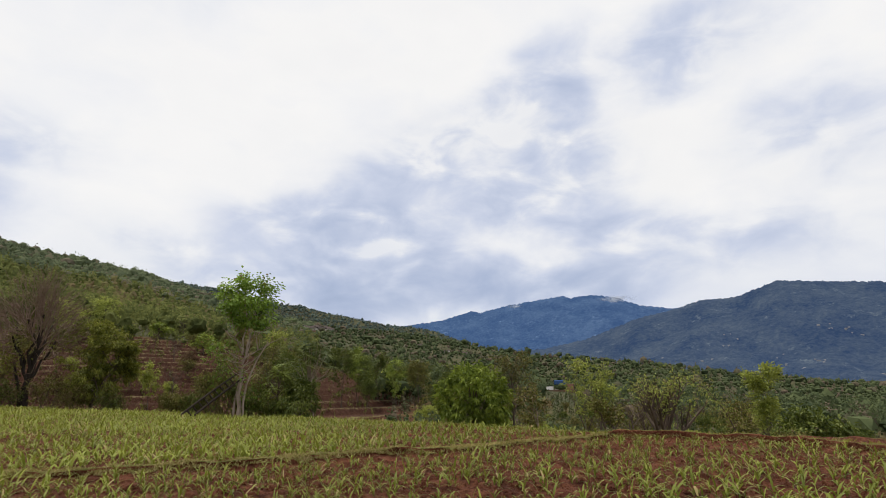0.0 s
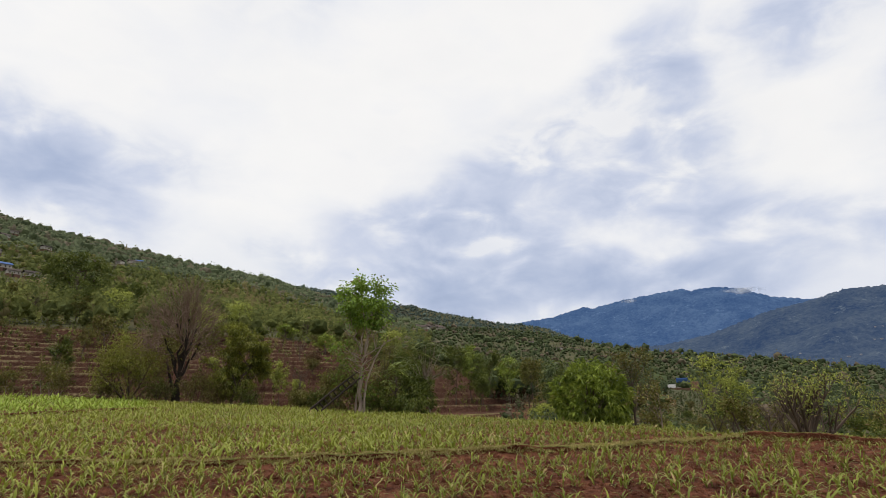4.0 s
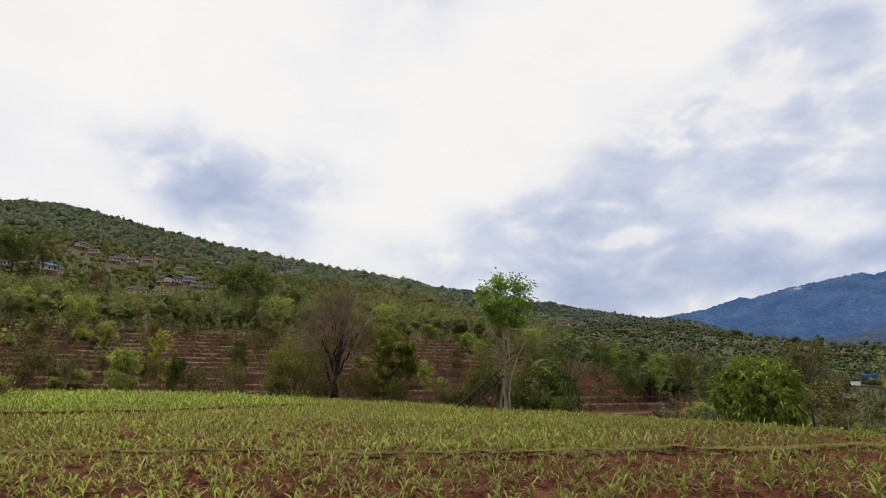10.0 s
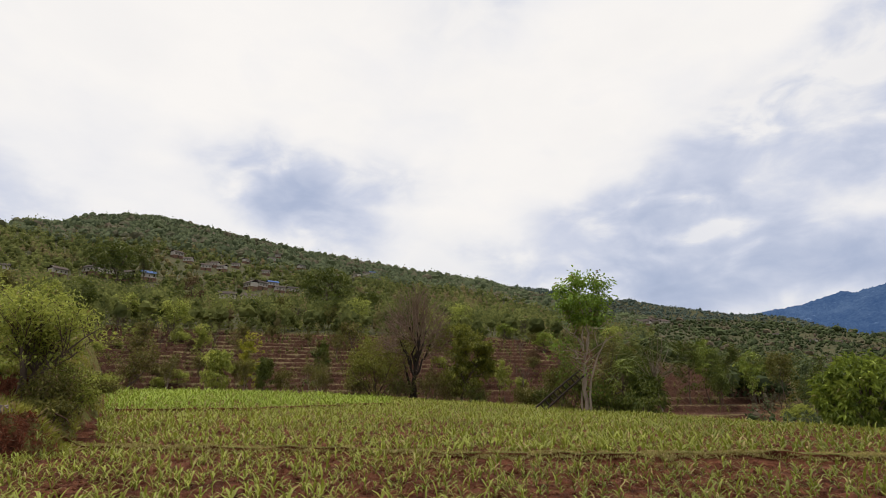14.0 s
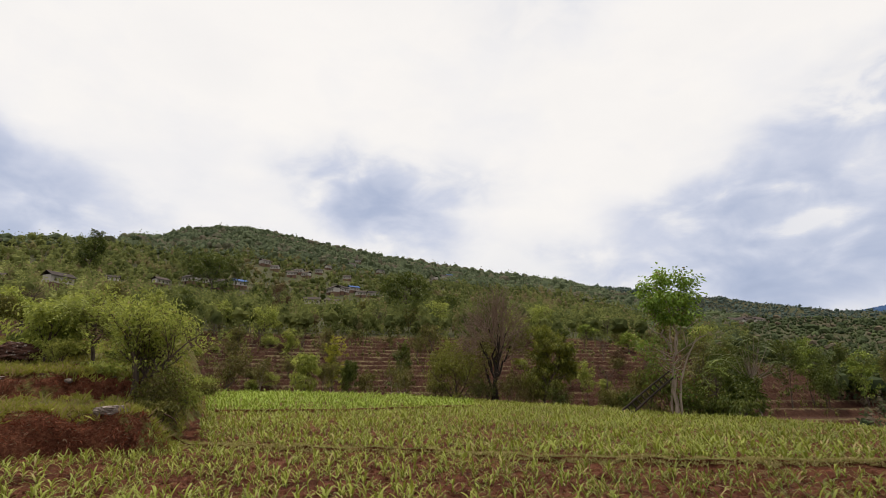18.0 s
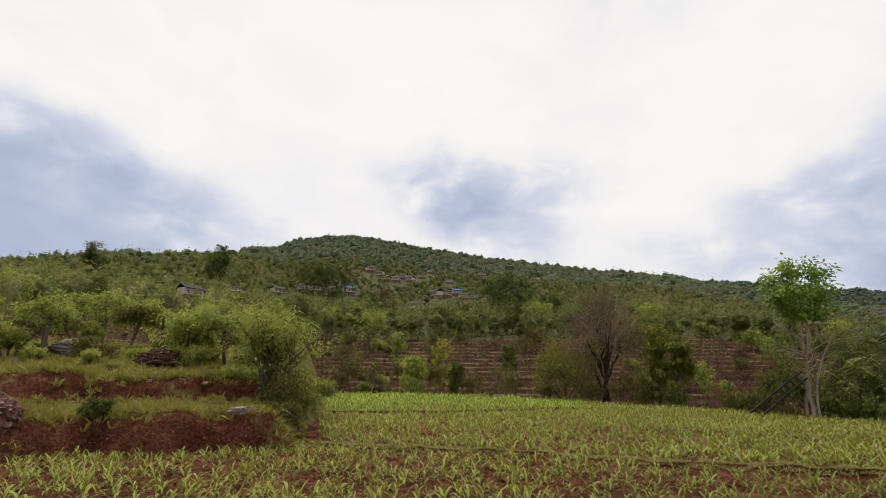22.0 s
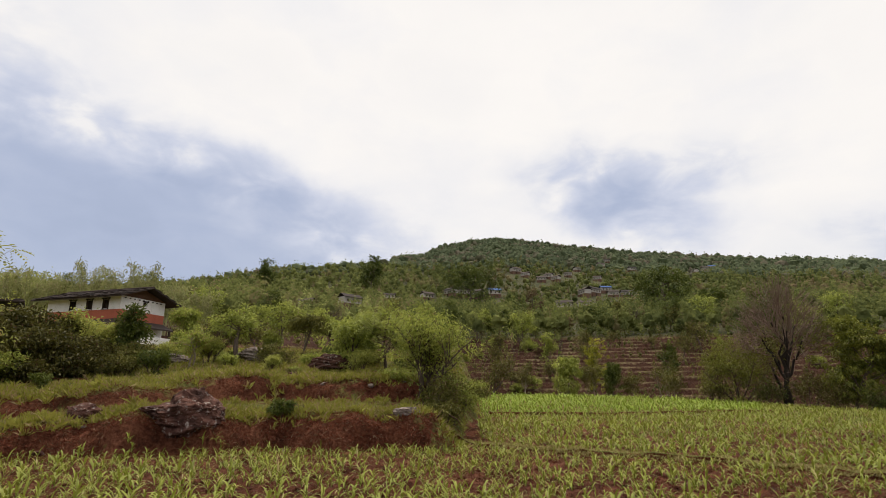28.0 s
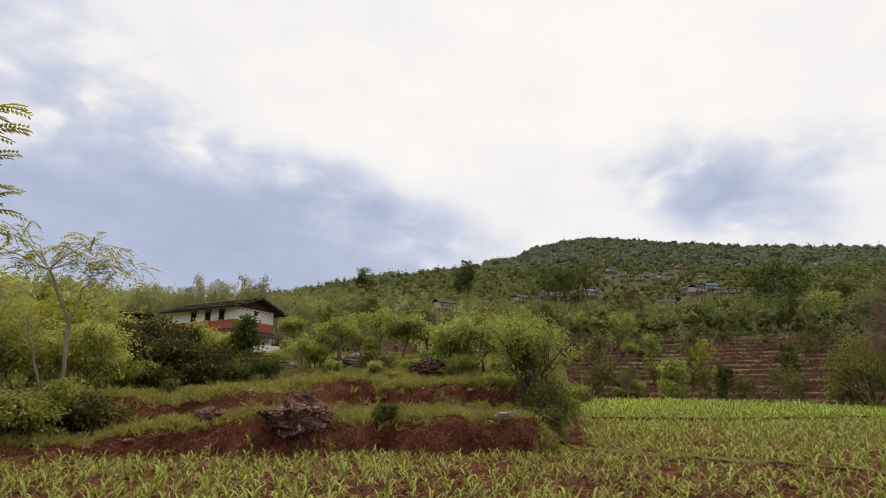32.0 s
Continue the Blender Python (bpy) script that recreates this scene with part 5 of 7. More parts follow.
def feathery_tree(m, seed, high, wide, leaf, bark, limbs, frond, label, flat=0.35):
    """A crooked stem and bare limbs, each ending in a rosette of long feathered leaves."""
    rng = np.random.default_rng(seed)
    ob = thing("feathery_tree", m, label, "tree")
    wood, crown = Pile(), Pile()
    fork = np.array([rng.normal(0, 0.3), 0, high * 0.45])
    tube(wood, [(0, 0, -0.3), (0.15, 0, high * 0.15), (-0.05, 0, high * 0.3), fork], [0.11, 0.09, 0.08, 0.07], 7)
    for k in range(limbs):
        q = 2.4 * k + rng.uniform(-0.4, 0.4)
        f = math.sqrt((k + 0.5) / limbs) * rng.uniform(0.85, 1.1)
        end = np.array([math.cos(q) * wide * 0.72 * f, math.sin(q) * wide * 0.72 * f, high * (0.93 - flat * f * f + rng.normal(0, 0.035))])
        bend = (fork + end) / 2 + np.array([0, 0, -0.25]) + rng.normal(0, 0.12, 3)
        tube(wood, [fork, bend, end], [0.05, 0.035, 0.018], 5)
        w = around(rng, 10) * np.array([1, 1, 0.35]) + np.array([0, 0, 0.25])
        fronds(crown, rng, np.repeat(end[None], 10, 0), w, frond, 9, 0.26, 0.4)
    part("trunk", wood.mesh("trunk", bark, True), ob)
    part("crown", crown.mesh("crown", leaf), ob)


feathery_tree(spot(15.2, 45.5), 51, rise(15.2, 45.5, 3.3), 1.3, MANGO, BARK, 8, 0.9, "small tree with umbrella of green feathered leaves")
feathery_tree(spot(12.3, 46), 52, rise(12.3, 46, 5.6), 2.3, DARK, PALE, 18, 1.0, "crooked pale-stemmed tree with dark feathered leaves")
feathery_tree(spot(16.2, 46.8), 54, rise(16.2, 46.8, 4.6), 1.7, OLIVE, BARK, 9, 0.9, "slender dull green tree with feathered leaves")
tree("dense_green_tree", spot(13.5, 44.5), 53, rise(13.5, 44.5, 1.6), 1.35, 0.09, DARK, BARK, "dense low tree with broad green leaves", per_tip=8, puff=0.2, length=0.3, width=0.15,
     shell=(110, 0.05, 1.0), levels=2, kids=(6, 4), droop=0.5)
for k, (a, d, top, w, mat) in enumerate([(16.9, 47, 1.6, 1.0, OLIVE), (20.9, 45.5, 2.4, 1.3, OLIVE), (22.2, 47, 0.6, 1.0, DARK), (17.6, 45.2, 0.8, 0.9, DARK), (24.0, 48, 0.4, 1.0, OLIVE),
                                       (20.2, 46, 3.3, 1.2, DARK), (15.6, 44.6, -0.2, 0.7, DARK)]):
    tree("edge_bush", spot(a, d), 540 + k, max(rise(a, d, top), 0.7), w, 0.04, mat, TWIG, "leafy bush on the field edge", per_tip=6, puff=0.28, length=0.22, width=0.09,
         stems=4, splay=0.6, shell=(80, 0.08, 1.0), levels=2, kids=(4, 3), dry=0.12, category="bush", group="scrub along the field edge")

# trees on the first steps beyond the upper plot
tree("round_leafy_tree", spot(53.1, 64), 61, rise(53.3, 64, 3.7), 1.2, 0.1, FRESH, BARK, "round leafy yellow-green tree on the terraces", per_tip=9, puff=0.25, length=0.34, width=0.15,
     shell=(150, 0.14, 1.0), levels=2, kids=(7, 4), droop=0.5)
tree("egg_shaped_dark_tree", spot(48.8, 62), 62, rise(48.8, 62, 3.1), 0.72, 0.1, DARK, BARK, "small egg-shaped dark evergreen tree", ragged=0.3, per_tip=10, puff=0.2, length=0.24, width=0.1,
     shell=(170, 0.1, 1.0), levels=2, kids=(6, 4))
tree("gnarled_tree", spot(60.6, 67), 63, rise(60.6, 67, 4.6), 2.7, 0.14, OLIVE, BARK, "gnarled tree with rusty young leaves", per_tip=7, puff=0.35, length=0.28, width=0.13,
     shell=(110, 0.35, 1.0), levels=2, kids=(7, 5), bare=(0.3, 0.3), dry=0.25, lean=0.2, wander=0.2)
for k, (a, d, top, w) in enumerate([(50.7, 63, 3.8, 0.9), (51.3, 66, 3.0, 0.7), (47.2, 62, 2.4, 0.9), (44.6, 66, 3.2, 1.2), (43.6, 64, 2.4, 1.0), (57.0, 68, 3.4, 0.9)]):
    tree("pale_sapling", spot(a, d), 640 + k, rise(a, d, top), w, 0.05, OLIVE, PALE, "thin pale-stemmed sapling with few leaves", per_tip=3, puff=0.22, length=0.24, width=0.1,
         stems=2, splay=0.25, levels=2, kids=(6, 4), angle=32, dry=0.15, group="saplings on the terraces")
tree("small_round_tree", spot(26.2, 84), 65, rise(26.2, 84, 3.1), 0.95, 0.08, FRESH, BARK, "small round tree alone on the terraces", per_tip=8, puff=0.22, length=0.3, width=0.15,
     shell=(70, 0.3, 1.0), levels=2, kids=(5, 3))

# the great fig trees on the hill
tree("great_fig_tree", spot(43.8, 235), 66, rise(43.8, 235, 11.6), 9.8, 0.8, DARK, BARK, "broad dark fig tree on the hillside", per_tip=10, puff=0.9, length=1.0, width=0.6,
     shell=(330, 0.15, 1.0), levels=2, kids=(8, 5))
tree("great_fig_tree", spot(39.4, 190), 67, rise(39.4, 190, 9.5), 3.8, 0.4, DARK, BARK, "dark upright tree on the hillside", per_tip=8, puff=0.7, length=0.7, width=0.4,
     shell=(150, 0.2, 1.0), levels=2, kids=(8, 5))
tree("great_fig_tree", spot(62.4, 290), 68, rise(62.4, 290, 12.7), 9.0, 0.7, DARK, BARK, "broad dark tree above the village", per_tip=9, puff=0.9, length=1.0, width=0.6,
     shell=(260, 0.15, 1.0), levels=2, kids=(8, 5))
tree("great_fig_tree", spot(72.3, 330), 69, rise(72.3, 330, 13.6), 6.0, 0.5, DARK, BARK, "dark tree standing above the ridge", per_tip=9, puff=0.8, length=0.9, width=0.55,
     shell=(170, 0.2, 1.0), levels=2, kids=(8, 5))
tree("great_fig_tree", spot(82.2, 300), 70, rise(82.2, 300, 12.8), 4.2, 0.4, DARK, BARK, "dark leaning tree on the near ridge", per_tip=8, puff=0.8, length=0.8, width=0.5,
     shell=(120, 0.3, 1.0), levels=2, kids=(8, 5), lean=0.2)

# single trees that stand out on the slope: azimuth, distance, top, half width, leaf, size of leaf
SLOPE_TREES_A = [
    (60.0, 300, 12.7, 6.5, DARK, 0.9), (62.0, 310, 12.5, 5.5, DARK, 0.9), (63.9, 315, 12.3, 5.5, DARK, 0.9), (57.6, 165, 9.6, 2.6, DARK, 0.5), (55.9, 185, 10.4, 3.0, RUSTY, 0.45), (53.3, 150, 8.1, 2.5, FRESH, 0.5),
    (56.2, 148, 7.6, 2.2, MANGO, 0.5), (58.9, 150, 8.4, 2.2, DARK, 0.5), (61.2, 140, 8.4, 2.6, FRESH, 0.45), (50.4, 150, 8.6, 2.1, DARK, 0.5), (47.6, 160, 8.8, 2.3, OLIVE, 0.5), (40.0, 175, 9.6, 2.3, DARK, 0.5),
    (54.6, 104, 6.0, 1.7, FRESH, 0.36), (50.2, 70, 5.4, 1.1, YELLOW, 0.28), (44.2, 72, 4.9, 1.2, DARK, 0.28), (43.0, 150, 8.2, 2.0, OLIVE, 0.45), (37.0, 160, 8.2, 2.4, MANGO, 0.45), (26.0, 140, 6.2, 2.2, MANGO, 0.45)]
SLOPE_TREES_B = [
    (28.6, 130, 6.0, 1.8, DARK, 0.4), (22.2, 125, 5.6, 1.8, MANGO, 0.4), (66.6, 130, 9.0, 2.2, FRESH, 0.45), (70.0, 120, 9.6, 2.4, OLIVE, 0.45), (9.6, 92, 4.6, 1.6, DARK, 0.34), (8.0, 96, 4.8, 1.7, MANGO, 0.34),
    (6.2, 100, 4.2, 1.9, DARK, 0.34), (4.4, 96, 3.6, 1.8, MANGO, 0.34), (2.2, 90, 3.4, 1.8, OLIVE, 0.34), (0.4, 88, 3.0, 1.9, DARK, 0.34)]
for k, (a, d, top, wide, mat, size) in enumerate(SLOPE_TREES_A + SLOPE_TREES_B):
    tree("slope_tree", spot(a, d), 700 + k, max(rise(a, d, top), 3.0), wide, 0.05 * wide + 0.03, mat, BARK, {"dark_green_leaf": "dense dark green tree on the slope", "rusty_dry_leaf": "tall brown half-bare tree on the slope",
         "olive_leaf": "dull olive tree on the slope", "yellow_green_leaf": "slim yellow-green tree on the terraces"}.get(mat.name, "leafy green tree on the slope"), per_tip=7, puff=0.16 * wide, length=size, width=size * 0.5,
         shell=(60, 0.2, 1.0), levels=2, kids=(7, 4), dry=0.05, group="trees standing on the slope")

# ---------------------------------------------------------------- trees scattered over terraces and valley
KINDS = [
    tree("hill_tree", spot(57.2, 128), 71, 7.5, 2.7, 0.16, FRESH, BARK, "leafy green tree on the hillside", per_tip=5, puff=0.5, length=0.5, width=0.28, shell=(90, 0.2, 1), levels=2, kids=(6, 4), group="hillside trees"),
    tree("hill_tree", spot(64.5, 140), 72, 9.0, 2.2, 0.16, DARK, BARK, "dark upright tree on the hillside", per_tip=5, puff=0.5, length=0.5, width=0.25, shell=(100, 0.15, 1), levels=2, kids=(7, 4), group="hillside trees"),
    tree("hill_tree", spot(41.0, 120), 73, 6.0, 2.6, 0.14, OLIVE, BARK, "thin olive tree on the hillside", per_tip=5, puff=0.45, length=0.42, width=0.2, shell=(50, 0.12, 1), levels=2, kids=(8, 5), bare=(0.2, 0.2), dry=0.15, group="hillside trees"),
    tree("hill_tree", spot(46.5, 150), 74, 6.5, 2.4, 0.12, None, TWIG, "bare brown tree on the hillside", per_tip=0, levels=3, kids=(8, 5, 4), angle=42, lift=0.1, group="hillside trees"),
    tree("hill_tree", spot(13.6, 74), 75, 6.0, 1.7, 0.10, DARK, BARK, "slim dark tree beyond the fields", per_tip=6, puff=0.4, length=0.4, width=0.18, shell=(90, 0.25, 1), levels=2, kids=(7, 4), group="hillside trees"),
    tree("hill_tree", spot(74.0, 66), 76, 3.2, 1.9, 0.06, FRESH, TWIG, "low spreading green bush tree", per_tip=5, puff=0.35, length=0.36, width=0.17, stems=4, splay=0.7, shell=(90, 0.06, 1), levels=2, kids=(5, 3), group="hillside trees"),
    tree("hill_tree", spot(-31.0, 48), 77, 3.4, 2.2, 0.06, DARK, TWIG, "low dark bush tree", per_tip=5, puff=0.35, length=0.36, width=0.17, stems=4, splay=0.7, shell=(100, 0.06, 1), levels=2, kids=(5, 3), group="hillside trees"),
    tree("hill_tree", spot(-5.0, 75), 78, 2.8, 1.8, 0.06, RUSTY, TWIG, "low rusty brown dry bush tree", per_tip=5, puff=0.3, length=0.3, width=0.13, stems=4, splay=0.6, shell=(60, 0.1, 1), levels=2, kids=(5, 3), group="hillside trees"),
]
rng = np.random.default_rng(77)


def scatter(n, a0, a1, d0, d1, kinds, lo, hi):
    for k in range(n):
        a, d = rng.uniform(a0, a1), d0 * (d1 / d0) ** rng.uniform(0, 1)
        if (a < 65 and d < edge_far(a) + 4) or (-8.5 < a < 1.5 and d < 62) or (7.5 < a < 12 and d < 110) or (-12.6 < a < -10.2 and n != 26):
            continue
        s = rng.uniform(lo, hi)
        copy_thing(KINDS[kinds[k % len(kinds)]], spot(a, d, rng.uniform(0, 360)) @ Matrix.Diagonal((s, s, s * rng.uniform(0.85, 1.15), 1)))


scatter(72, 20, 70, 86, 136, (2, 5, 3, 2, 7, 5, 3), 0.35, 0.8)
scatter(12, 64, 83, 42, 62, (5, 2, 0, 2), 0.35, 0.55)
scatter(22, 13, 110, 120, 190, (0, 1, 2, 0, 3, 1, 2), 0.65, 1.15)
scatter(22, 12.5, 17, 66, 125, (4, 4, 2, 5, 6, 3), 0.6, 0.95)
scatter(20, 2, 7.5, 90, 135, (4, 5, 2, 4, 7), 0.6, 1.0)
scatter(10, 3, 12, 126, 150, (4, 5, 2, 7), 0.7, 1.0)
scatter(46, -42, 3, 48, 118, (6, 2, 5, 7, 6, 4, 3), 0.4, 0.85)
scatter(16, 66, 90, 60, 130, (2, 0, 5, 3, 2), 0.5, 0.9)
scatter(28, -42, -9, 29, 46, (6, 2, 5, 7, 3, 6), 0.25, 0.55)
scatter(26, -14, -8.6, 34, 120, (5, 6, 7, 2), 0.22, 0.42)

# ---------------------------------------------------------------- building materials


def wall_material(name, colour, stain, scale=1.0):
    m, n, b = material(name, 0.92, 0, 0.1)
    p = place(n)
    run = n.add("ShaderNodeMapping")
    n.link(p, run.inputs[0])
    run.inputs[3].default_value = (1, 1, 0.3)
    f = n.math("ADD", n.math("MULTIPLY", n.noise(run.outputs[0], 2.2 * scale, 6, 0.6), 0.6), n.math("MULTIPLY", n.noise(p, 9 * scale, 4), 0.4))
    n.link(n.mix(n.span(f, 0.5, 0.78), (*colour, 1), (*stain, 1)), b.inputs["Base Color"])
    bump(n, b, n.noise(p, 14, 5), 0.4, 0.02)
    return m


def piece_material(name, dark, light, rough=0.85, spec=0.2):
    """Varies from piece to piece."""
    m, n, b = material(name, rough, 0, spec)
    r = n.add("ShaderNodeObjectInfo").outputs["Random"]
    f = n.math("ADD", n.math("MULTIPLY", r, 0.6), n.math("MULTIPLY", n.noise(place(n), 5, 5, 0.6), 0.5))
    n.link(n.mix(n.span(f, 0.2, 0.9), (*dark, 1), (*light, 1)), b.inputs["Base Color"])
    bump(n, b, n.noise(place(n), 11, 4), 0.5, 0.02)
    return m


def rock_material(name, dark, mid, pale, amount):
    m, n, b = material(name, 0.95, 0, 0.12)
    p = place(n)
    lay = n.add("ShaderNodeMapping")
    n.link(p, lay.inputs[0])
    lay.inputs[2].default_value, lay.inputs[3].default_value = (0.25, 0.1, 0), (0.9, 0.9, 2.0)
    bed = n.noise(lay.outputs[0], 2.2, 6, 0.65)
    spots = n.noise(p, 7.5, 5, 0.7)
    c = n.mix(n.span(bed, 0.35, 0.65), (*dark, 1), (*mid, 1))
    c = n.mix(n.span(spots, 0.62 - amount, 0.66 - amount * 0.8), c, (*pale, 1))
    n.link(c, b.inputs["Base Color"])
    bump(n, b, n.math("ADD", bed, n.math("MULTIPLY", spots, 0.6)), 1.0, 0.06)
    return m


LIME = wall_material("limewashed_mud_wall", (0.80, 0.77, 0.74), (0.45, 0.40, 0.35))
VILLAGE = wall_material("dull_village_wall", (0.46, 0.42, 0.37), (0.16, 0.12, 0.095))
OCHRE = wall_material("red_ochre_mud_wall", (0.44, 0.13, 0.08), (0.30, 0.10, 0.065))
SLATE = piece_material("weathered_slate", (0.018, 0.013, 0.012), (0.075, 0.055, 0.048))
WOOD = piece_material("dark_old_wood", (0.02, 0.014, 0.010), (0.06, 0.04, 0.03))
THATCH = wall_material("dry_brown_thatch", (0.12, 0.065, 0.04), (0.05, 0.03, 0.022), 3)
BROWN = wall_material("brown_mud_wall", (0.17, 0.10, 0.07), (0.10, 0.065, 0.05))
TIN = piece_material("blue_painted_tin", (0.03, 0.07, 0.19), (0.06, 0.12, 0.27), 0.75, 0.15)
ROCK = rock_material("dark_bedded_rock", (0.030, 0.015, 0.012), (0.135, 0.066, 0.050), (0.30, 0.25, 0.22), 0.045)
PALEROCK = rock_material("pale_rock", (0.10, 0.08, 0.065), (0.26, 0.21, 0.18), (0.38, 0.33, 0.29), 0.05)
GRASS = leaf_material("grass_blade", (0.13, 0.135, 0.028), (0.38, 0.36, 0.085), (0.33, 0.235, 0.12), 0.7, 0.3, 1.0)
HAY = leaf_material("dry_ridge_grass", (0.19, 0.165, 0.06), (0.42, 0.37, 0.16), (0.42, 0.33, 0.17), 0.7, 0.3, 1.0)
STRAW = leaf_material("dry_grass_and_roots", (0.065, 0.018, 0.012), (0.23, 0.075, 0.046), (0.17, 0.105, 0.06), 0.8, 0.1)


def boxes(*spans):
    """A bmesh of axis-aligned blocks (x0, x1, y0, y1, z0, z1)."""
    bm = bmesh.new()
    for x0, x1, y0, y1, z0, z1 in spans:
        v = [bm.verts.new((x, y, z)) for x in (x0, x1) for y in (y0, y1) for z in (z0, z1)]
        for q in ((0, 1, 3, 2), (4, 6, 7, 5), (0, 4, 5, 1), (2, 3, 7, 6), (0, 2, 6, 4), (1, 5, 7, 3)):
            bm.faces.new([v[k] for k in q])
    bmesh.ops.recalc_face_normals(bm, faces=bm.faces)
    return bm


def pierced(length, z0, z1, thick, holes):
    """Blocks of a wall along x with openings (x0, x1, z0, z1)."""
    out, x = [], 0.0
    for a, b, lo, hi in sorted(holes):
        out += [(x, a, 0, thick, z0, z1), (a, b, 0, thick, z0, lo), (a, b, 0, thick, hi, z1)]
        x = b
    return out + [(x, length, 0, thick, z0, z1)]


# ---------------------------------------------------------------- the farmhouse above the bank
HL, HW = 8.3, 4.95           # long side, gable side
FLOOR, BAND, EAVE, RIDGE = 5.3, 8.77, 9.95, 10.85


def farmhouse():
    az0, d0 = radians(94.2), 56.0
    r, l = Vector((-math.sin(az0), math.cos(az0), 0)), Vector((-math.cos(az0), -math.sin(az0), 0))
    u = l * math.cos(radians(47.2)) + r * math.sin(radians(47.2))
    v = Vector((0, 0, 1)).cross(u)
    if v.dot(r) < 0:
        v = -v
    # x runs along the long side from the corner, y along the gable side
    m = Matrix(((u.x, v.x, 0, r.x * d0), (u.y, v.y, 0, r.y * d0), (0, 0, 1, 0), (0, 0, 0, 1)))
    ob = thing("farmhouse", Matrix.Translation(r * d0), "two-storey mud farmhouse, limewashed above a red ochre band, slate roof", "house")
    k = Matrix.Translation(-r * d0) @ m

    def put(name, data, label="", parent=ob, at=k):
        return part(name, data, parent, label, at)

    T = 0.4
    wins = [(1.32, 1.92), (3.15, 3.75), (5.05, 5.65)]
    holes = [(a, b, 8.86, 9.66) for a, b in wins]
    flip = k @ Matrix(((0, 1, 0, 0), (1, 0, 0, 0), (0, 0, 1, 0), (0, 0, 0, 1)))
    put("front_wall", solid("front_wall", boxes(*pierced(HL, BAND, EAVE, T, holes)), LIME), "limewashed upper wall")
    put("ochre_band", solid("ochre_band", boxes((0, HL, -0.01, T, 7.9, BAND - 0.004)), OCHRE, 0.02), "red ochre painted band")
    put("lower_wall", solid("lower_wall", boxes((0, HL, 0, T, FLOOR - 0.6, 7.9)), LIME), "limewashed lower wall")
    put("side_wall", solid("side_wall", boxes(*pierced(HW - T, BAND, EAVE, T, [(2.0, 2.5, 9.36, 9.72)])), LIME), "limewashed gable wall", at=flip @ Matrix.Translation((T, 0, 0)))
    put("ochre_band", solid("ochre_band", boxes((T, HW, -0.01, T, 7.9, BAND - 0.004)), OCHRE, 0.02), "red ochre painted band", at=flip)
    put("lower_wall", solid("lower_wall", boxes((T, HW, 0, T, FLOOR - 0.6, 7.9)), LIME), "limewashed lower wall", at=flip)
    put("back_wall", solid("back_wall", boxes((T, HL, HW - T, HW, FLOOR - 0.6, EAVE)), LIME), "limewashed rear wall")
    put("end_wall", solid("end_wall", boxes((HL - T, HL, T, HW - T, FLOOR - 0.6, EAVE)), LIME), "limewashed far wall")
    for a, b in wins:
        w = put("window", solid("window", boxes((a, b, 0.16, 0.2, 8.86, 9.66)), WOOD), "small dark wooden window")
        I = Matrix.Identity(4)
        put("frame", solid("frame", boxes((a - 0.05, a + 0.05, -0.03, 0.14, 8.82, 9.7), (b - 0.05, b + 0.05, -0.03, 0.14, 8.82, 9.7)), WOOD), "dark wooden jambs", w, I)
        put("lintel", solid("lintel", boxes((a - 0.16, b + 0.16, -0.05, 0.14, 9.7, 9.79)), WOOD), "dark wooden lintel", w, I)
        put("sill", solid("sill", boxes((a - 0.12, b + 0.12, -0.06, 0.14, 8.78, 8.82)), WOOD), "dark wooden sill", w, I)
        put("bar", solid("bar", boxes(((a + b) / 2 - 0.02, (a + b) / 2 + 0.02, 0.1, 0.14, 8.86, 9.66)), WOOD), "", w, I)
    w = put("window", solid("window", boxes((2.4, 2.9, 0.16, 0.2, 9.36, 9.72)), WOOD), "low dark opening under the eave", at=flip)
    put("lintel", solid("lintel", boxes((2.3, 3.0, -0.05, 0.14, 9.72, 9.8)), WOOD), "dark wooden lintel", w, Matrix.Identity(4))
    # beam ends under the eaves of the gable side
    for j in range(9):
        put("beam_end", solid("beam_end", boxes((0.35 + 0.5 * j, 0.43 + 0.5 * j, -0.12, 0.05, EAVE - 0.2, EAVE - 0.11)), WOOD), at=flip)
    # gable filled with weathered boards
    bm = bmesh.new()
    tri = [(-0.05, 0.0, EAVE), (-0.05, HW, EAVE), (-0.05, HW / 2, RIDGE - 0.1)]
    a_ = [bm.verts.new(p) for p in tri]
    b_ = [bm.verts.new((p[0] + 0.25, p[1], p[2])) for p in tri]
    bm.faces.new(a_), bm.faces.new(b_[::-1])
    for i in range(3):
        bm.faces.new((a_[i], a_[(i + 1) % 3], b_[(i + 1) % 3], b_[i]))
    bmesh.ops.recalc_face_normals(bm, faces=bm.faces)
    put("gable", solid("gable", bm, THATCH), "brown weathered gable infill")
    # roof: two thick slopes with courses of slate
    over, eave = 0.95, 0.95
    run = HW / 2 + eave
    fall = (RIDGE - EAVE) / (HW / 2)
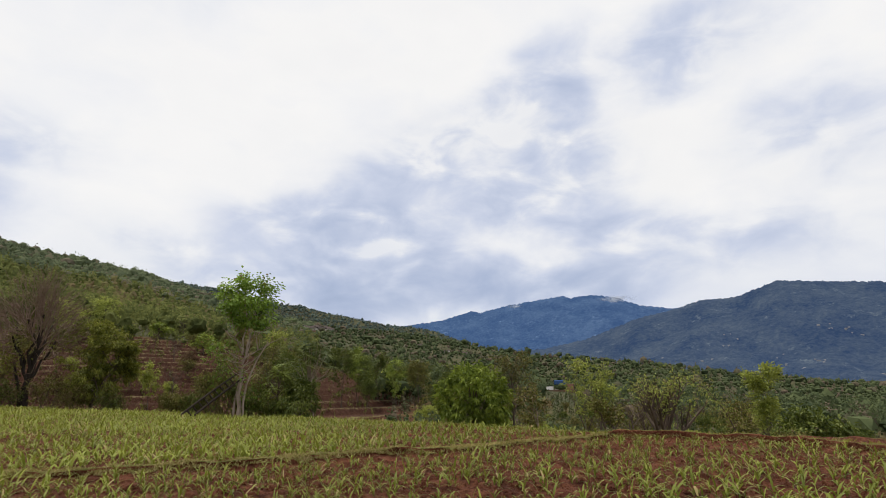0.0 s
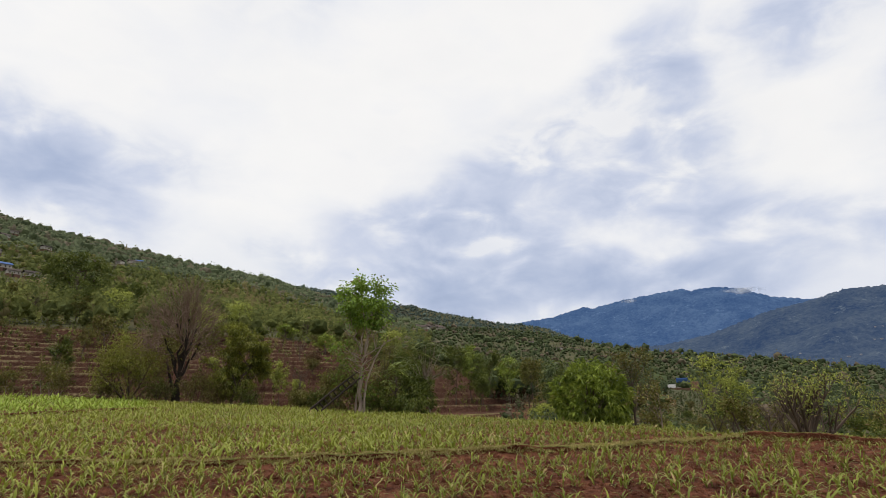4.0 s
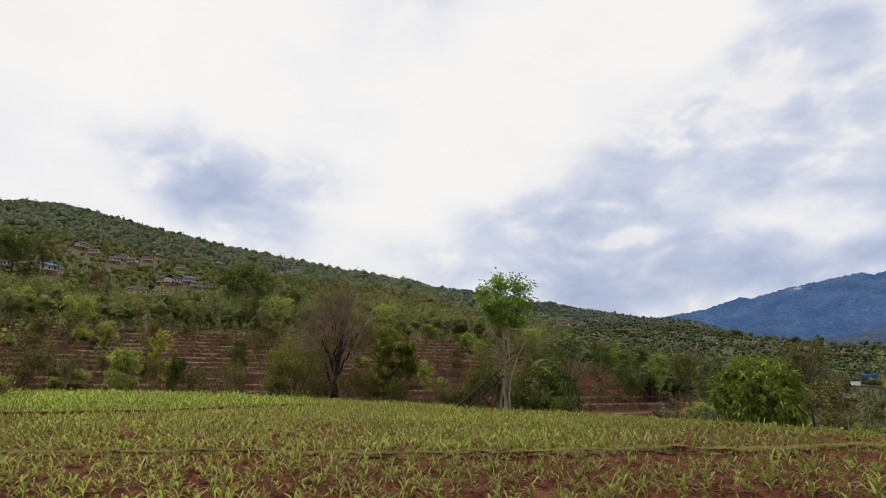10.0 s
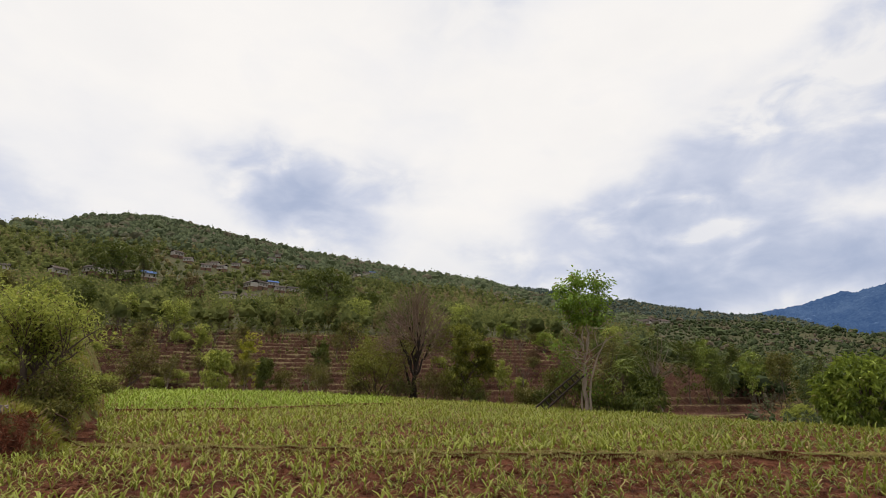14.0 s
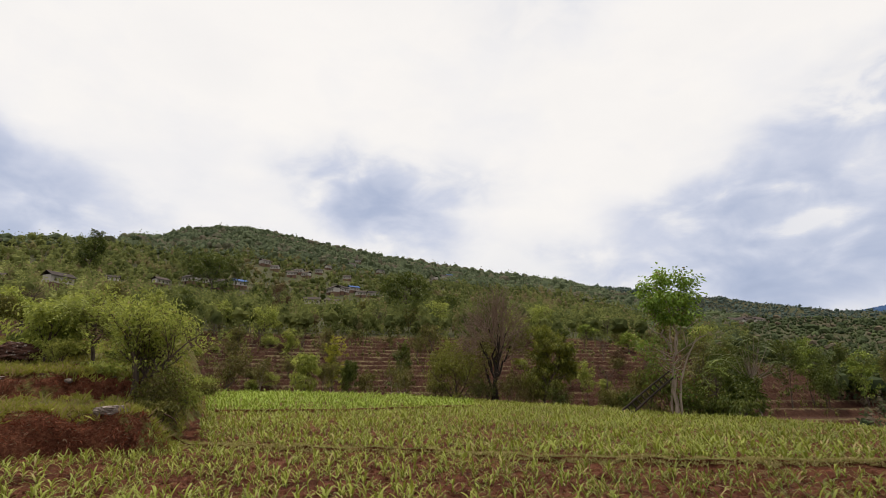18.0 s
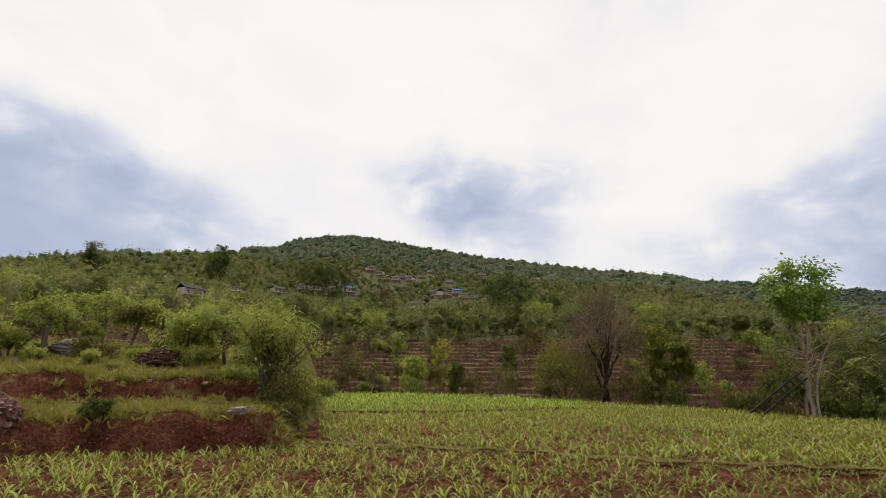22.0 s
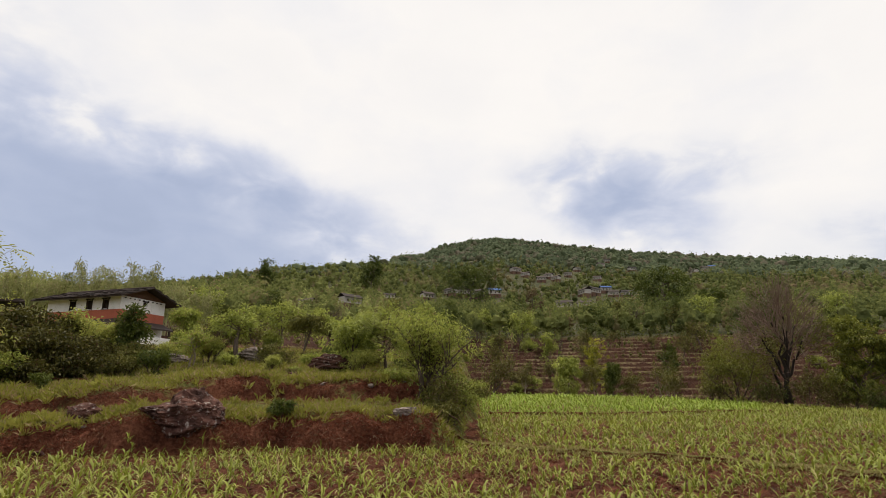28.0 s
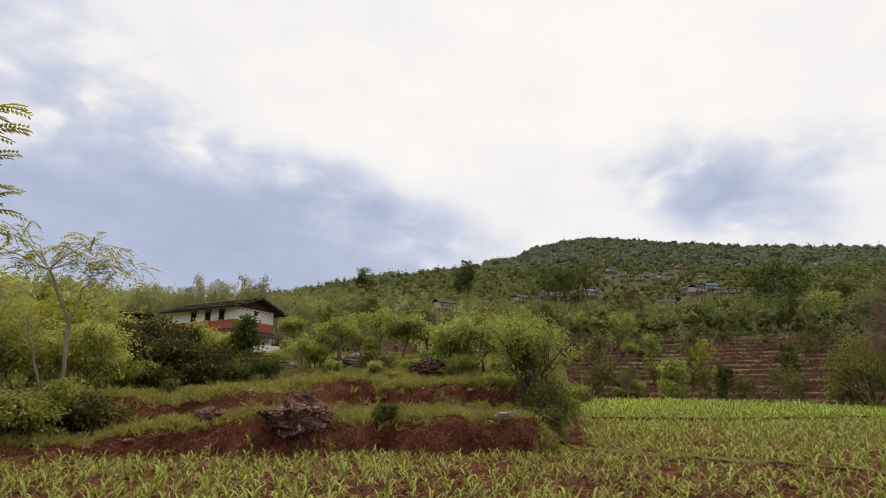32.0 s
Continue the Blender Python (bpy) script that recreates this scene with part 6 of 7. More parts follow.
    for side in (0, 1):
        s = 1 if side == 0 else -1
        y0, y1 = (-eave, HW / 2) if side == 0 else (HW + eave, HW / 2)
        zlow = EAVE - eave * fall + 0.08
        bm = bmesh.new()
        n = 14
        rows = []
        for i in range(n + 1):
            x = -over + (HL + 2 * over) * i / n
            sag = -0.07 * math.sin(math.pi * i / n) + 0.03 * math.sin(i * 2.3)
            rows.append([bm.verts.new((x, y0, zlow + 0.5 * sag)), bm.verts.new((x, y1, RIDGE + sag)), bm.verts.new((x, y1, RIDGE + 0.12 + sag)), bm.verts.new((x, y0, zlow + 0.12 + 0.5 * sag))])
        for p, q in zip(rows, rows[1:]):
            for e in range(4):
                bm.faces.new((p[e], p[(e + 1) % 4], q[(e + 1) % 4], q[e]))
        bm.faces.new(rows[0]), bm.faces.new(rows[-1][::-1])
        bmesh.ops.recalc_face_normals(bm, faces=bm.faces)
        roof = put("roof", solid("roof", bm, SLATE), "dark weathered slate roof")
        sl = math.atan2(RIDGE - zlow, run)
        kinds = []
        for q in range(4):
            bm = boxes((-0.27 - 0.03 * q, 0.26, -0.30, 0.16, 0, 0.035 + 0.008 * q))
            for vert in bm.verts:
                vert.co += Vector((random.uniform(-0.04, 0.04), random.uniform(-0.05, 0.05), 0))
            kinds.append(solid("slate", bm, SLATE))
        for row in range(8):
            for c in range(18):
                t = (row + 0.35) / 8
                x = -over + 0.27 + (HL + 2 * over - 0.5) * (c + 0.5 * (row % 2)) / 17.6
                sag = -0.07 * math.sin(math.pi * (x + over) / (HL + 2 * over))
                y, z = y0 + s * run * t, zlow + (RIDGE - zlow) * t + 0.155 + sag * (0.5 + 0.5 * t)
                part("slate", kinds[random.randrange(4)], roof, at=Matrix.Translation((x, y, z)) @ pose(0, 0, 0, 0, random.uniform(-2, 2), (0 if side == 0 else 180) + random.uniform(-5, 5)) @ pose(0, 0, 0, math.degrees(sl) - 5))
    put("ridge_pole", solid("ridge_pole", boxes((-over, HL + over, HW / 2 - 0.09, HW / 2 + 0.09, RIDGE + 0.06, RIDGE + 0.22)), SLATE, 0.03), "dark slate ridge")
    # lean-to roof round the lower storey
    bm = bmesh.new()
    ring = [(-1.3, -1.3, 7.25), (HL + 0.2, -1.3, 7.25), (HL + 0.2, 0.0, 7.85), (0, 0, 7.85), (0, HW, 7.85), (-1.3, HW, 7.25)]
    lo = [bm.verts.new(p) for p in ring]
    hi = [bm.verts.new((p[0], p[1], p[2] + 0.13)) for p in ring]
    for q in ((0, 1, 2, 3), (0, 3, 4, 5)):
        bm.faces.new([lo[i] for i in q]), bm.faces.new([hi[i] for i in q[::-1]])
    for i, j in ((0, 1), (1, 2), (4, 5), (5, 0)):
        bm.faces.new((lo[i], lo[j], hi[j], hi[i]))
    bmesh.ops.recalc_face_normals(bm, faces=bm.faces)
    leanto = put("lean_to_roof", solid("lean_to_roof", bm, SLATE), "dark slate lean-to roof")
    for x, y in ((-1.15, -1.15), (-1.15, 1.6), (-1.15, 4.6), (2.5, -1.15), (5.5, -1.15), (8.2, -1.15)):
        put("post", solid("post", boxes((x - 0.07, x + 0.07, y - 0.07, y + 0.07, FLOOR - 0.6, 7.3)), WOOD, 0.015), "dark wooden post", ob)
    put("porch_wall", solid("porch_wall", boxes((-1.3, -1.05, -1.3, HW, FLOOR - 0.6, 6.6)), LIME, 0.03), "pale plinth wall of the porch")
    return ob


farmhouse()


def shed():
    """A low dark-roofed shed beside the farmhouse."""
    m = spot(102.4, 53, 10)
    ob = thing("shed", m, "low open shed with a flat dark roof", "shed")
    h = float(seen(53, 7.0)) - m.translation.z
    for x, y in ((-1.2, -1), (1.2, -1), (-1.2, 1), (1.2, 1)):
        part("post", solid("post", boxes((x - 0.07, x + 0.07, y - 0.07, y + 0.07, -0.3, h)), WOOD, 0.02), ob)
    part("roof", solid("roof", boxes((-1.6, 1.6, -1.4, 1.4, h, h + 0.16), (-1.5, 1.5, -1.3, 1.3, h + 0.16, h + 0.26)), SLATE, 0.03), ob, "dark slab roof")
    part("shelf", solid("shelf", boxes((-1.5, 1.5, -1.1, 1.1, h - 0.75, h - 0.62)), WOOD, 0.02), ob, "plank shelf")


shed()

# ---------------------------------------------------------------- village houses on the hill


def hut(m, roof_mat, label, roof_label, L=8.0, W=4.6, H=4.3):
    ob = thing("village_house", m, label, "house", "village houses")
    part("wall", solid("wall", boxes((-L / 2, L / 2, -W / 2, W / 2, 1.7, H)), VILLAGE, 0.04), ob, "dull limewashed wall")
    part("base_wall", solid("base_wall", boxes((-L / 2 - 0.02, L / 2 + 0.02, -W / 2 - 0.02, W / 2 + 0.02, -3.0, 1.7)), BROWN, 0.04), ob, "brown mud base")
    for s in (-1, 1):
        bm = bmesh.new()
        c = [(-L / 2 - 0.5, s * (W / 2 + 0.7), H - 0.35), (L / 2 + 0.5, s * (W / 2 + 0.7), H - 0.35), (L / 2 + 0.5, 0, H + 1.3), (-L / 2 - 0.5, 0, H + 1.3)]
        lo, hi = [bm.verts.new(p) for p in c], [bm.verts.new((p[0], p[1], p[2] + 0.16)) for p in c]
        bm.faces.new(lo), bm.faces.new(hi[::-1])
        for i in range(4):
            bm.faces.new((lo[i], lo[(i + 1) % 4], hi[(i + 1) % 4], hi[i]))
        bmesh.ops.recalc_face_normals(bm, faces=bm.faces)
        part("roof", solid("roof", bm, roof_mat), ob, roof_label)
    for x in (-2.4, 0.2, 2.6):
        part("window", solid("window", boxes((x - 0.4, x + 0.4, -W / 2 - 0.08, -W / 2 + 0.05, 2.3, 3.3)), WOOD), ob, "dark window opening")
    part("door", solid("door", boxes((-0.9, 0.1, -W / 2 - 0.1, -W / 2 + 0.05, -0.4, 1.5)), WOOD), ob, "dark wooden door")
    return ob


def on_hill(a, el, turn=0.0, s=1.0):
    d = on_slope(a, el)
    return spot(a, d, a + turn) @ Matrix.Diagonal((s, s, s, 1))


slate_hut = hut(on_hill(52.9, 8.1), SLATE, "small limewashed village house with dark slate roof", "dark slate roof")
tin_hut = hut(on_hill(59.8, 9.6, 20), TIN, "small village house with blue tin roof", "blue tin roof")
for k, (a, el) in enumerate(HUTS):
    copy_thing(slate_hut, on_hill(a, el, random.uniform(-60, 60), random.uniform(0.7, 1.15)))
for a, el in ((48.9, 9.7), (39.3, 11.3)):
    copy_thing(tin_hut, on_hill(a, el, random.uniform(-25, 25), 0.85))
for k in range(9):
    copy_thing(slate_hut, on_hill(11.0 + 0.27 * k, 6.05 + 0.1 * (k % 3), random.uniform(-40, 40), 1.0))
for a, el in ((-0.5, 4.0), (-2.2, 3.8), (2.2, 4.6), (-13.0, 2.4), (-16, 2.2)):
    copy_thing(slate_hut, on_hill(a, el, random.uniform(-40, 40), 0.55))


def valley_farm():
    """A blue-roofed house with a brick lean-to and a pale wall across the valley."""
    m = pose(250 * math.sin(radians(11.3)), 250 * math.cos(radians(11.3)), float(seen(250, 0.65)), 0, 0, -11) @ Matrix.Diagonal((0.68, 0.68, 0.72, 1))
    ob = thing("valley_farmhouse", m, "blue-roofed house with a brick side room across the valley", "house")
    part("wall", solid("wall", boxes((-3.2, 3.2, 0, 5, -6, 1.5)), VILLAGE, 0.04), ob, "pale wall")
    part("roof", solid("roof", boxes((-3.7, 3.7, -0.8, 5.5, 1.5, 4.0)), TIN, 0.3), ob, "blue tin roof")
    part("side_room", solid("side_room", boxes((3.25, 8.2, 0.4, 4.5, -6, 2.0)), BRICKY, 0.04), ob, "brick side room")
    part("yard_wall", solid("yard_wall", boxes((-9.5, -4.2, 0, 1, -6, 0.6)), LIME, 0.04), ob, "low white yard wall")
    for x in (-2.2, -0.4, 1.4):
        part("window", solid("window", boxes((x, x + 0.9, -0.08, 0.05, -0.1, 1.0)), WOOD), ob, "dark window")
    part("terrace_wall", solid("terrace_wall", boxes((-11, 11, -5.2, -4.6, -8, -1.4)), BROWN, 0.05), ob, "brown retaining wall")


BRICKY = wall_material("brick_wall", (0.32, 0.17, 0.12), (0.22, 0.13, 0.10))
valley_farm()

# ---------------------------------------------------------------- rocks


def boulder(name, m, seed, size, mat, label, bed=0.12):
    """A weathered block: broken faces, ledges along its bedding, rounded corners."""
    rng = np.random.default_rng(seed)
    bm = bmesh.new()
    bmesh.ops.create_icosphere(bm, subdivisions=3 if name == "stone" else 5, radius=1.0)
    cuts = [(Vector(c), rng.uniform(0.62, 0.92)) for c in around(rng, 18)]
    for v in bm.verts:
        p = v.co.normalized()
        for c, o in cuts:
            e = p.dot(c)
            if e > o:
                p = p - c * (e - o) * 0.9
        q = Vector((p.x, p.y, p.z * 1.3)) + Vector((seed, 0, 0))
        f = 1.05 + 0.14 * noise.noise(q * 1.7) + 0.12 * noise.noise(q * 4.3) + 0.07 * noise.noise(q * 9) + 0.045 * noise.noise(q * 19)
        ledge = math.sin(p.z * 17 + 2.2 * noise.noise(p * 1.7) + 1.4 * p.x)
        f *= 1 + bed * 0.22 * math.tanh(3 * ledge)
        v.co = Vector((p.x * size[0], p.y * size[1], p.z * size[2])) * f
    ob = tagged(new(name, solid(name, bm, mat)), label, "rock")
    ob.matrix_basis = m
    return ob


boulder("boulder", Matrix.Translation((0, 0, float(seen(19.7, 0.75)) - 0.95 - height(87.3, 19.7))) @ spot(87.3, 19.7, 88), 14, (0.92, 1.0, 1.0), ROCK, "large dark bedded boulder with pale lichen in the bank", 0.02)
boulder("boulder", spot(88.0, 19.35, 88, 0.0), 4, (1.15, 0.75, 0.55), ROCK, "broken dark rock below the large boulder", 0.06)
boulder("boulder", spot(95.3, 20.7, 90, 0.12), 5, (0.5, 0.4, 0.38), ROCK, "small dark rock in the red bank", 0.06)
boulder("boulder", spot(75.6, 30.5, 70, 0.25), 6, (1.0, 0.8, 0.5), ROCK, "dark layered rock ledge in the grass", 0.06)
boulder("boulder", spot(82.8, 34, 100, 0.3), 7, (1.0, 0.6, 0.45), PALEROCK, "pale rounded rock under a tree")
boulder("boulder", spot(89.2, 34, 60, 0.15), 8, (0.8, 0.5, 0.35), PALEROCK, "pale grey rock among bushes")
boulder("boulder", spot(90.6, 33, 60, 0.1), 9, (0.5, 0.4, 0.25), PALEROCK, "small pale rock among bushes")
boulder("boulder", spot(68.3, 19.4, 60, 0.05), 10, (0.42, 0.3, 0.2), PALEROCK, "pale reddish stone at the foot of the bank")
boulder("boulder", spot(78.9, 26.4, 60, 0.05), 11, (0.4, 0.3, 0.2), ROCK, "small stone heap in the grass")
rng = np.random.default_rng(91)
for k in range(34):
    a = rng.uniform(66, 104)
    d = float(mound_front(a)) + rng.choice([rng.uniform(0.2, 1.6), rng.uniform(5, 6.5)])
    s = rng.uniform(0.05, 0.16)
    boulder("stone", spot(a, d, rng.uniform(0, 360), 0.02), 100 + k, (s * 1.3, s, s * 0.7), ROCK if k % 3 else PALEROCK, "loose stone on the bank")
for k in range(14):
    a = rng.uniform(-24, -14)
    s = rng.uniform(0.06, 0.16)
    boulder("stone", spot(a, float(bund_far(a)) + rng.uniform(0.1, 0.6), rng.uniform(0, 360), 0.02), 160 + k, (s * 1.4, s, s * 0.7), PALEROCK, "pale stone on the earth ridge")

# ---------------------------------------------------------------- trees and bushes on the mound
tree("willowy_bush", spot(66.6, 23.2), 81, rise(66.6, 23.2, 8.8), 1.75, 0.035, FRESH, TWIG, "tall willowy bush of many thin stems, light green leaves", per_tip=4, puff=0.2, length=0.16, width=0.06,
     stems=12, splay=0.36, shell=(90, 0.06, 0.98), levels=2, kids=(6, 4), bare=(0.2, 0.15), angle=24, dry=0.04, category="bush")
tree("willowy_bush", spot(65.0, 22.2), 82, rise(65.0, 22.2, 1.8), 0.7, 0.03, OLIVE, TWIG, "trailing bush over the corner of the bank", per_tip=3, puff=0.2, length=0.14, width=0.05,
     stems=9, splay=0.6, shell=(80, 0.02, 1.0), levels=2, kids=(5, 3), dry=0.15, category="bush")
tree("bank_tree", spot(70.4, 29.5), 83, rise(70.4, 29.5, 9.1), 1.9, 0.07, FRESH, BARK, "leafy green tree with feathered leaves behind the bush", per_tip=2, puff=0.25, length=0.5, width=0.32,
     feather=5, shell=(36, 0.35, 1.0), kids=(7, 4, 2), stems=2, splay=0.3)
tree("bank_tree", spot(73.7, 30), 84, rise(73.7, 30, 7.4), 1.5, 0.08, FRESH, TWIG, "small tree with a dark trunk and bright hanging leaves", per_tip=6, puff=0.22, length=0.22, width=0.09,
     droop=0.6, shell=(18, 0.3, 1.0), levels=2, kids=(6, 4), stems=2, splay=0.35, bare=(0.2, 0.2))
tree("bank_tree", spot(67.8, 33), 85, rise(67.8, 33, 8.4), 1.6, 0.06, FRESH, BARK, "pale green tree on the mound", per_tip=3, puff=0.22, length=0.18, width=0.08, stems=3, splay=0.3, bare=(0.15, 0.2, 0.2), kids=(7, 4, 2), dry=0.06)
tree("bank_tree", spot(84.2, 32.5), 86, rise(84.2, 32.5, 7.9), 1.15, 0.13, FRESH, BARK, "short tree with a thick dark trunk by the pale rock", per_tip=7, puff=0.2, length=0.2, width=0.09,
     shell=(40, 0.5, 1.0), levels=2, kids=(6, 4), bare=(0.5, 0.2))
tree("bank_tree", spot(85.9, 34), 87, rise(85.9, 34, 7.2), 1.3, 0.06, OLIVE, BARK, "yellowing small tree on the mound", per_tip=3, puff=0.2, length=0.16, width=0.07,
     stems=3, splay=0.4, bare=(0.15, 0.2), levels=2, kids=(7, 5), dry=0.15)
tree("bank_tree", spot(81.0, 30), 88, rise(81.0, 30, 4.7), 0.75, 0.04, OLIVE, BARK, "sapling on the grassy bank", per_tip=6, puff=0.16, length=0.14, width=0.06,
     levels=2, kids=(6, 4), bare=(0.3, 0.2))
tree("crooked_tree", spot(87.8, 31.5), 89, rise(87.8, 31.5, 6.3), 1.0, 0.05, FRESH, PALE, "crooked pale-stemmed small tree", per_tip=5, puff=0.18, length=0.16, width=0.08,
     stems=2, splay=0.4, levels=2, kids=(6, 4), wander=0.2, dry=0.2)
tree("bank_tree", spot(78.3, 44), 90, rise(78.3, 44, 7.4), 1.6, 0.08, OLIVE, BARK, "thin olive tree on the upper slope", per_tip=6, puff=0.3, length=0.22, width=0.1, kids=(7, 4, 3))
tree("bank_tree", spot(75.8, 47), 91, rise(75.8, 47, 8.3), 1.8, 0.08, FRESH, BARK, "green tree on the upper slope", per_tip=6, puff=0.3, length=0.24, width=0.1, kids=(7, 4, 3))
tree("bank_tree", spot(88.4, 46), 92, rise(88.4, 46, 7.6), 1.0, 0.08, FRESH, BARK, "yellow-green tree beside the farmhouse", per_tip=6, puff=0.28, length=0.24, width=0.1, kids=(7, 4, 3), dry=0.08)
# shrubs before the house: azimuth, distance, top, half width, leaf, size of leaf
SHRUBS_A = [
    (92.9, 34, 7.5, 0.75, DARK, 0.24), (94.6, 35, 6.2, 0.95, LIGHT, 0.17), (92.0, 33, 4.4, 1.0, OLIVE, 0.15), (96.4, 36, 6.9, 1.1, LIGHT, 0.2), (98.3, 36, 6.2, 1.2, THICKET, 0.24), (100.2, 35, 6.6, 1.15, THICKET, 0.26),
    (102.3, 34, 6.9, 1.0, THICKET, 0.24), (95.6, 33.5, 4.6, 1.1, THICKET, 0.22), (97.6, 33, 3.8, 1.1, THICKET, 0.2), (99.6, 32, 3.6, 1.2, THICKET, 0.2), (93.4, 31.5, 3.2, 0.9, OLIVE, 0.13), (90.6, 36, 4.0, 0.9, OLIVE, 0.16),
    (89.0, 38, 5.6, 0.6, FRESH, 0.16), (103.6, 28, 6.0, 1.1, LIGHT, 0.16), (101.6, 29, 3.2, 0.9, FRESH, 0.16), (105.2, 26, 6.4, 1.1, LIGHT, 0.17), (107.0, 27, 4.6, 1.2, LIGHT, 0.18), (109.3, 25, 6.0, 1.2, LIGHT, 0.17)]
SHRUBS_B = [
    (111.6, 24, 7.2, 1.3, LIGHT, 0.18), (113.6, 24, 8.0, 1.4, LIGHT, 0.18), (106.0, 22.5, 1.6, 0.9, LIGHT, 0.15), (104.2, 22, 0.4, 0.8, OLIVE, 0.14), (108.5, 21.5, 0.2, 0.9, LIGHT, 0.17), (111.0, 21, 0.6, 1.0, LIGHT, 0.15),
    (113.5, 21, 1.6, 1.1, LIGHT, 0.15), (104.8, 36, 8.8, 1.5, LIGHT, 0.2), (108.2, 36, 8.4, 1.7, YELLOW, 0.22), (111.8, 34, 9.0, 1.7, LIGHT, 0.2), (115.5, 30, 9.0, 1.9, FRESH, 0.2), (117, 24, 7, 1.6, OLIVE, 0.18),
    (97.0, 31.5, 4.6, 1.3, THICKET, 0.2), (98.9, 31, 5.4, 1.3, THICKET, 0.22), (100.9, 30.5, 5.2, 1.3, THICKET, 0.22), (102.6, 30, 5.8, 1.2, THICKET, 0.2), (96.0, 31, 3.2, 1.0, THICKET, 0.17), (100.0, 29, 2.6, 1.0, THICKET, 0.17)]
SHRUBS_C = [
    (79.8, 20.0, -2.6, 0.4, DARK, 0.12), (62.7, 30, 0.9, 0.9, OLIVE, 0.14), (63.2, 26, 1.6, 0.9, OLIVE, 0.14), (63.9, 23.2, 1.9, 0.8, FRESH, 0.13), (64.9, 21.0, -0.6, 0.7, OLIVE, 0.12), (62.5, 35, 1.4, 0.9, FRESH, 0.16),
    (65.8, 25, 2.4, 0.9, OLIVE, 0.13), (68.9, 25, 2.4, 0.9, FRESH, 0.13), (72.4, 33, 4.0, 1.0, OLIVE, 0.15), (77.2, 33, 3.9, 0.7, FRESH, 0.14)]
for k, (a, d, top, w, mat, size) in enumerate(SHRUBS_A + SHRUBS_B + SHRUBS_C):
    tree("shrub", spot(a, d), 900 + k, max(rise(a, d, top), 0.4), w, 0.03, mat, TWIG,
         {"thicket_leaf": "dark tangled brownish thicket below the farmhouse", "dark_green_leaf": "dark broad-leaved shrub on the mound", "light_shrub_leaf": "airy light green leafy shrub beside the path", "fresh_green_leaf": "light green leafy shrub on the mound", "yellow_green_leaf": "yellow-green leafy shrub on the mound", "olive_leaf": "dull olive shrub with thin twigs on the mound"}[mat.name],
         per_tip=6, puff=0.2 * min(w, 1.2), length=size, width=size * 0.45, stems=5, splay=0.55, shell=(int(70 * w), 0.08, 1.0), levels=2, kids=(5, 3), dry=0.06, category="bush", group="shrubs on the mound")

# low scrub between the trees of the mound
SCRUB = [
    tree("low_scrub", spot(74.5, 32), 951, 0.9, 0.7, 0.02, FRESH, TWIG, "low light green scrub on the mound", per_tip=6, puff=0.12, length=0.12, width=0.06, stems=6, splay=0.8, shell=(36, 0.05, 1), levels=1, kids=(6,), category="bush", group="low scrub on the mound"),
    tree("low_scrub", spot(80.0, 34), 952, 0.7, 0.8, 0.02, OLIVE, TWIG, "low dull brown-green scrub on the mound", per_tip=6, puff=0.12, length=0.11, width=0.05, stems=6, splay=0.9, shell=(36, 0.05, 1), levels=1, kids=(6,), dry=0.3, category="bush", group="low scrub on the mound"),
    tree("low_scrub", spot(86.5, 33), 953, 1.5, 0.8, 0.025, LIGHT, TWIG, "thin upright scrub with pale leaves", per_tip=4, puff=0.14, length=0.13, width=0.06, stems=7, splay=0.5, levels=2, kids=(5, 3), category="bush", group="low scrub on the mound"),
    tree("low_scrub", spot(90.8, 31), 954, 1.1, 0.7, 0.025, DARK, TWIG, "small dark leafy scrub", per_tip=7, puff=0.12, length=0.15, width=0.08, stems=5, splay=0.7, shell=(40, 0.05, 1), levels=1, kids=(6,), category="bush", group="low scrub on the mound"),
]
rng = np.random.default_rng(95)
for k in range(24):
    a, d = rng.uniform(65.5, 100), rng.uniform(27, 40)
    s_ = rng.uniform(0.35, 0.85)
    copy_thing(SCRUB[k % 4], spot(a, d, rng.uniform(0, 360)) @ Matrix.Diagonal((s_, s_, s_, 1)))

